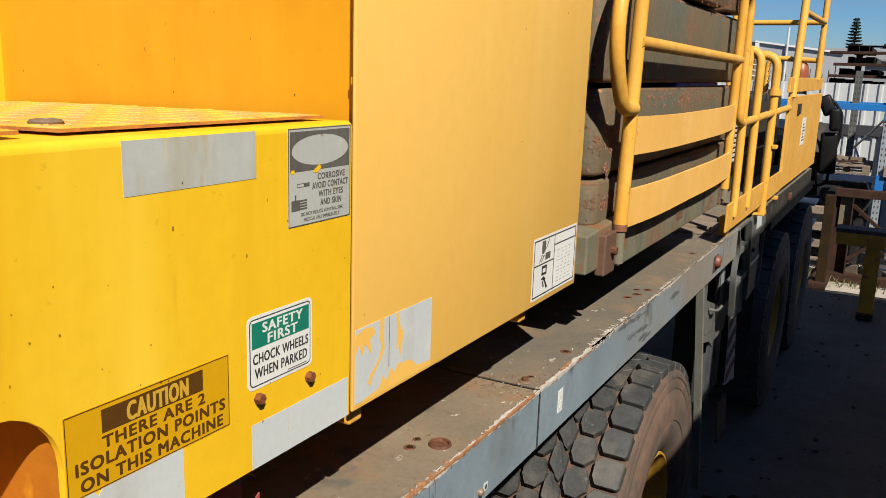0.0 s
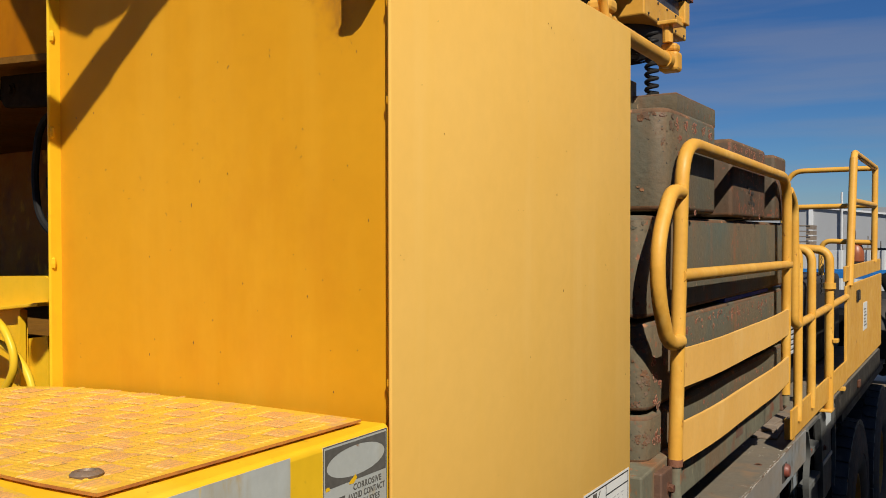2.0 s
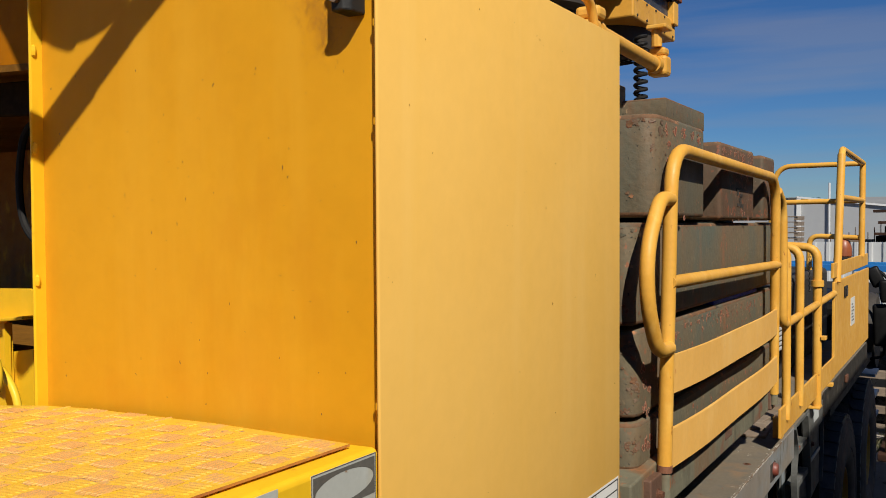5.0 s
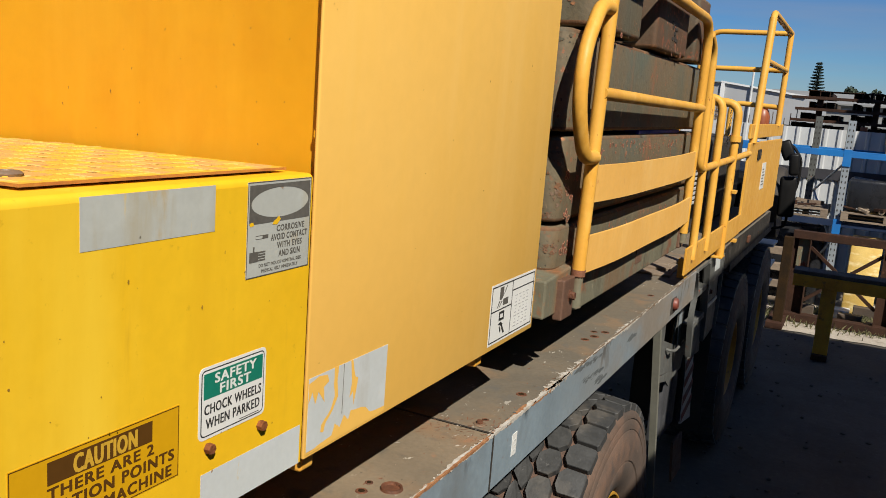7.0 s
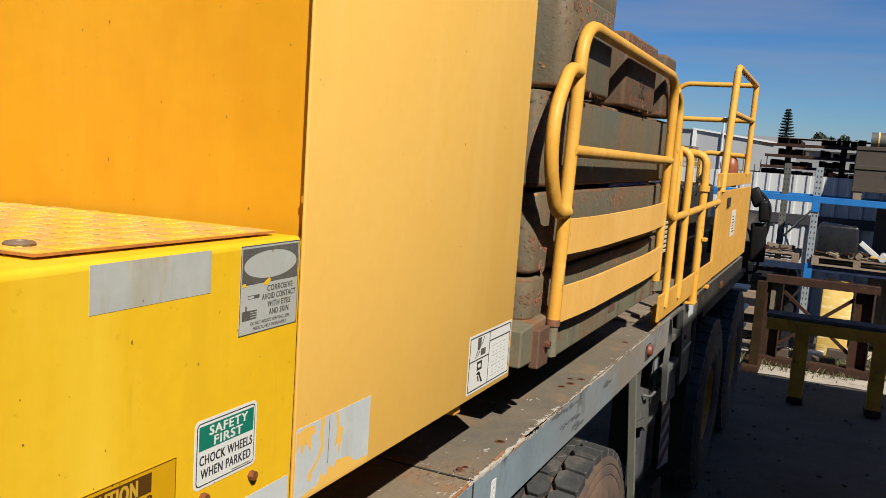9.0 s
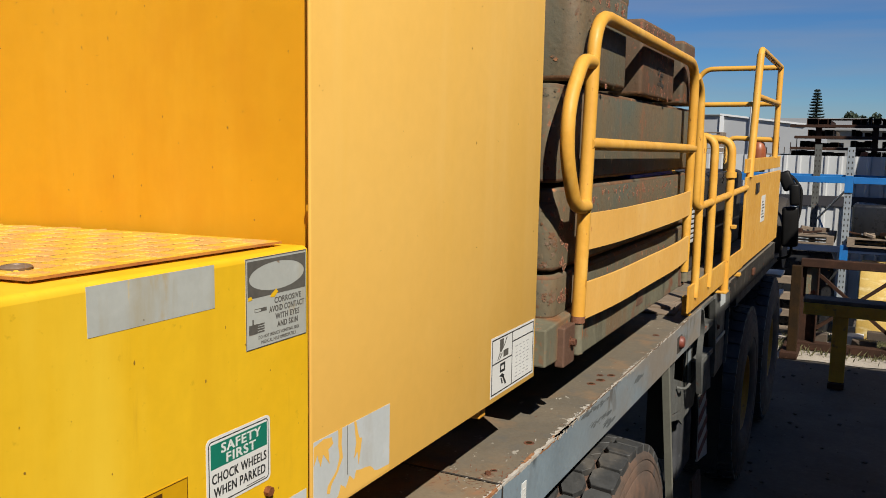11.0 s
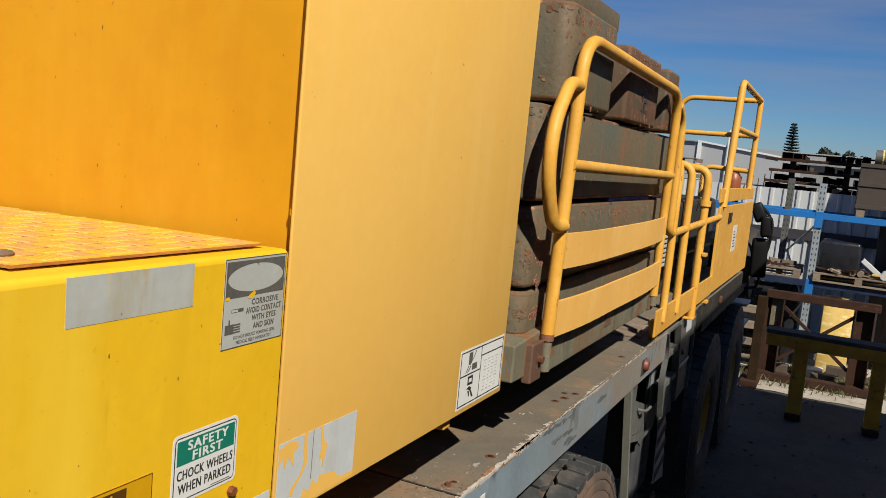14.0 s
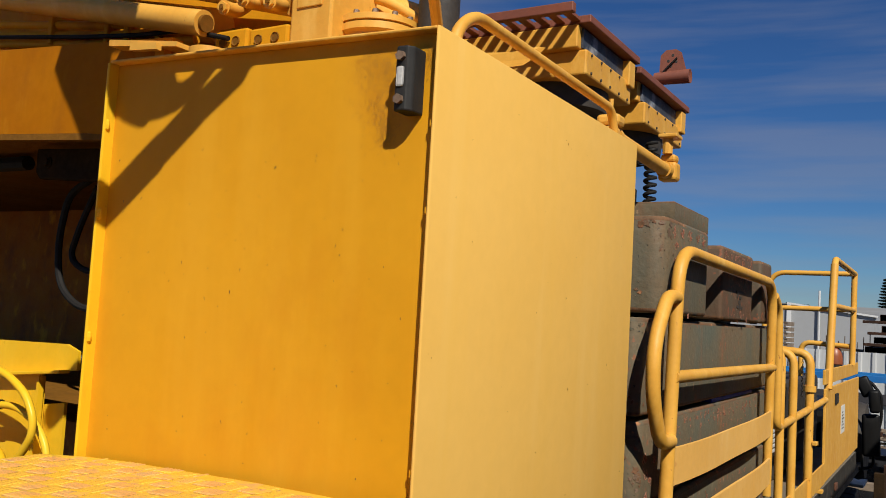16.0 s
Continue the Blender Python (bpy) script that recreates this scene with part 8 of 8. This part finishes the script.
for lvl, (z, x0) in enumerate(((2.34, -0.80), (2.52, -0.70), (2.72, -0.64), (2.92, -0.72))):
    part("rack_arm", block(x0, 3.6, 16.52, 16.64, z - 0.010, z + 0.040, 0.004), rust_steel, stack, "dark steel arm of the rack")
    for run, (xa, xb) in enumerate(((x0 + 0.10 + 0.05 * lvl, 0.05 - 0.08 * lvl), (0.28, 3.4))):
        x = xa
        while x < xb:
            w, h = rs.uniform(0.06, 0.18), rs.uniform(0.07, 0.135)
            y = 16.60 + rs.uniform(0.05, 0.3)
            part("steel_section", join(block(x, x + w, y, 19.5, z + 0.041, z + 0.049), block(x + 0.012, x + w - 0.012, y + 0.25, y + 0.26, z + 0.05, z + 0.030 + h), block(x, x + 0.010, y, 19.5, z + 0.041, z + 0.041 + h), block(x + w - 0.010, x + w, y, 19.5, z + 0.041, z + 0.041 + h), block(x, x + w, y, 19.5, z + 0.033 + h, z + 0.041 + h)), rust_steel if rs.random() < 0.7 else steel_section, stack)
            x += w + rs.choice((0.004, 0.01, 0.02, 0.08))
for x in (-0.30, 0.62, 1.5, 2.4):
    part("rack_post", block(x, x + 0.10, 16.66, 16.78, 0, 2.95), rust_steel, stack)
part("top_sheet", block(-0.30, 3.4, 16.75, 17.6, 3.062, 3.070), rust_steel, stack)
for k in range(9):
    part("stake", block(-1.6 + 0.11 * k, -1.585 + 0.11 * k, 18.0, 18.02, 1.9, 2.55 + 0.1 * (k % 3)), rust_steel if k % 2 else steel_section, stack)
part("lumber", block(-1.3, -0.8, 17.6, 17.9, 2.36, 2.42), wood_pale, stack, "pale timber on the rack")
part("orange_tin", lathe([(0.0, 0.0), (0.0, 0.06), (0.07, 0.06), (0.07, 0.0)], (0.52, 16.45, 2.42), 2, 14), lamp_orange, stack, "small orange tin")

# white shed with a low gable, sheds further back
shed = thing("white_shed", (-6, 34, 0), "white metal-clad shed with a low-pitched roof", "shed")
part("wall", prism([(-9.0, 0), (-1.5, 0), (-1.5, 3.26), (-4.09, 3.57), (-9.0, 3.57)], 1, 30.0, 44.0), shed_grey, shed, "pale grey cladding")
part("roof_trim", prism([(-4.15, 3.575), (-1.45, 3.255), (-1.45, 3.315), (-4.15, 3.635)], 1, 29.92, 30.2), shed_white, shed, "white roof trim")
part("corner_trim", block(-4.15, -4.02, 29.92, 29.999, 0, 3.56), shed_white, shed, "white corner trim")
part("roof", block(-9.0, -4.16, 29.9, 40.0, 3.571, 3.60), roof_grey, shed)
part("downpipe", tube([(-3.15, 29.9, 0), (-3.15, 29.9, 4.05)], 0.035, 8), white_steel, shed)
far_shed = thing("long_shed", (5, 60, 0), "long low shed with a grey roof behind the yard", "shed")
part("wall", block(-6, 30, 58, 72, 0, 3.65), roof_grey, far_shed)
part("roof", prism([(57.6, 3.60), (65, 4.45), (72.4, 3.60), (72.4, 3.70), (65, 4.56), (57.6, 3.70)], 0, -6.3, 30.3), roof_grey, far_shed)
wp = thing("pallet_stack", (-3.6, 25.2, 0), "tall stack of pale pallets beyond the fence", "pallet stack")
for k in range(20):
    part("pallet_deck", block(-4.4, -3.28, 24.8, 25.9, 0.15 * k + 0.06, 0.15 * k + 0.085), wood_pale, wp)
    for x in (-4.4, -3.9, -3.38):
        part("bearer", block(x, x + 0.1, 24.82, 25.88, 0.15 * k - 0.03 if k else 0.0, 0.15 * k + 0.06), wood_pale, wp)


# ---- trees ----
def norfolk_pine(x, y, h):
    t = thing("norfolk_pine", (x, y, 0), "tall dark Norfolk pine with tiered branches against the sky", "tree")
    part("trunk", tube([(x, y, 0), (x + 0.05, y, h)], 0.22, 8, r2=0.03), bark, t)
    bm = bmesh.new()
    r = random.Random(2)
    z = h * 0.30
    while z < h - 0.1:
        f = 1 - (z - h * 0.30) / (h * 0.70)
        L = (0.16 + 1.15 * f ** 0.85) * (h / 8)
        for k in range(16):
            a = 2 * math.pi * k / 16 + r.uniform(-0.3, 0.3)
            d = Vector((math.cos(a), math.sin(a), 0))
            ln = L * r.uniform(0.8, 1.1)
            for s in range(12):
                q = Vector((x, y, z)) + d * ln * (s + 1) / 12 + Vector((0, 0, 0.12 * ln * ((s + 1) / 12) ** 2))
                side = Vector((-d.y, d.x, 0))
                for m in (-1, 1, 0):
                    w = 0.21 * (h / 8) * (1.15 - s / 16) * r.uniform(0.7, 1.3)
                    u = (side * m + d * 0.5 + Vector((0, 0, 0.55))).normalized()
                    n = d.cross(u).normalized() * 0.07 * (h / 8)
                    bm.faces.new([bm.verts.new(c) for c in (q - n, q + n, q + u * w)])
        z += 0.27 * (h / 8) * r.uniform(0.85, 1.1)
    part("crown", bm, pine_green, t)


def broad_tree(x, y, h, w, seed):
    t = thing("tree", (x, y, 0), "dark green broadleaf tree beyond the sheds", "tree", "trees on the skyline")
    part("trunk", tube([(x, y, 0), (x + 0.2, y, h * 0.6)], 0.25, 7, r2=0.1), bark, t)
    bm = bmesh.new()
    r = random.Random(seed)
    lobes = [(Vector((x + r.uniform(-w, w) * 0.6, y + r.uniform(-1, 1), h * r.uniform(0.55, 0.85))), r.uniform(0.25, 0.5) * w) for _ in range(9)]
    for c, rad in lobes:
        for _ in range(420):
            v = Vector((r.gauss(0, 1), r.gauss(0, 1), r.gauss(0, 0.8))).normalized() * rad * r.uniform(0.55, 1.05)
            s = r.uniform(0.06, 0.16)
            n = Vector((r.gauss(0, 1), r.gauss(0, 1), r.gauss(0, 1))).normalized()
            u = n.orthogonal().normalized()
            q = c + v
            bm.faces.new([bm.verts.new(q + p) for p in (-u * s, n.cross(u) * s * 0.6, u * s, -n.cross(u) * s * 0.6)])
    part("crown", bm, foliage, t)


norfolk_pine(-4.4, 80, 7.5)
for k, (x, y, h, w) in enumerate(((-2.2, 85, 6.0, 1.0), (-1.2, 85, 6.4, 1.3), (-0.2, 86, 6.2, 1.1), (1.4, 88, 5.8, 1.3), (3.6, 88, 6.2, 1.6), (6.0, 88, 6.3, 2.0), (9.0, 90, 6.4, 2.4), (-12.4, 85, 6.1, 1.0), (-11.0, 85, 6.0, 0.9), (-4.6, 86, 5.4, 1.3), (13, 90, 6.6, 3), (18, 90, 6.6, 3))):
    broad_tree(x, y, h, w, 30 + k)
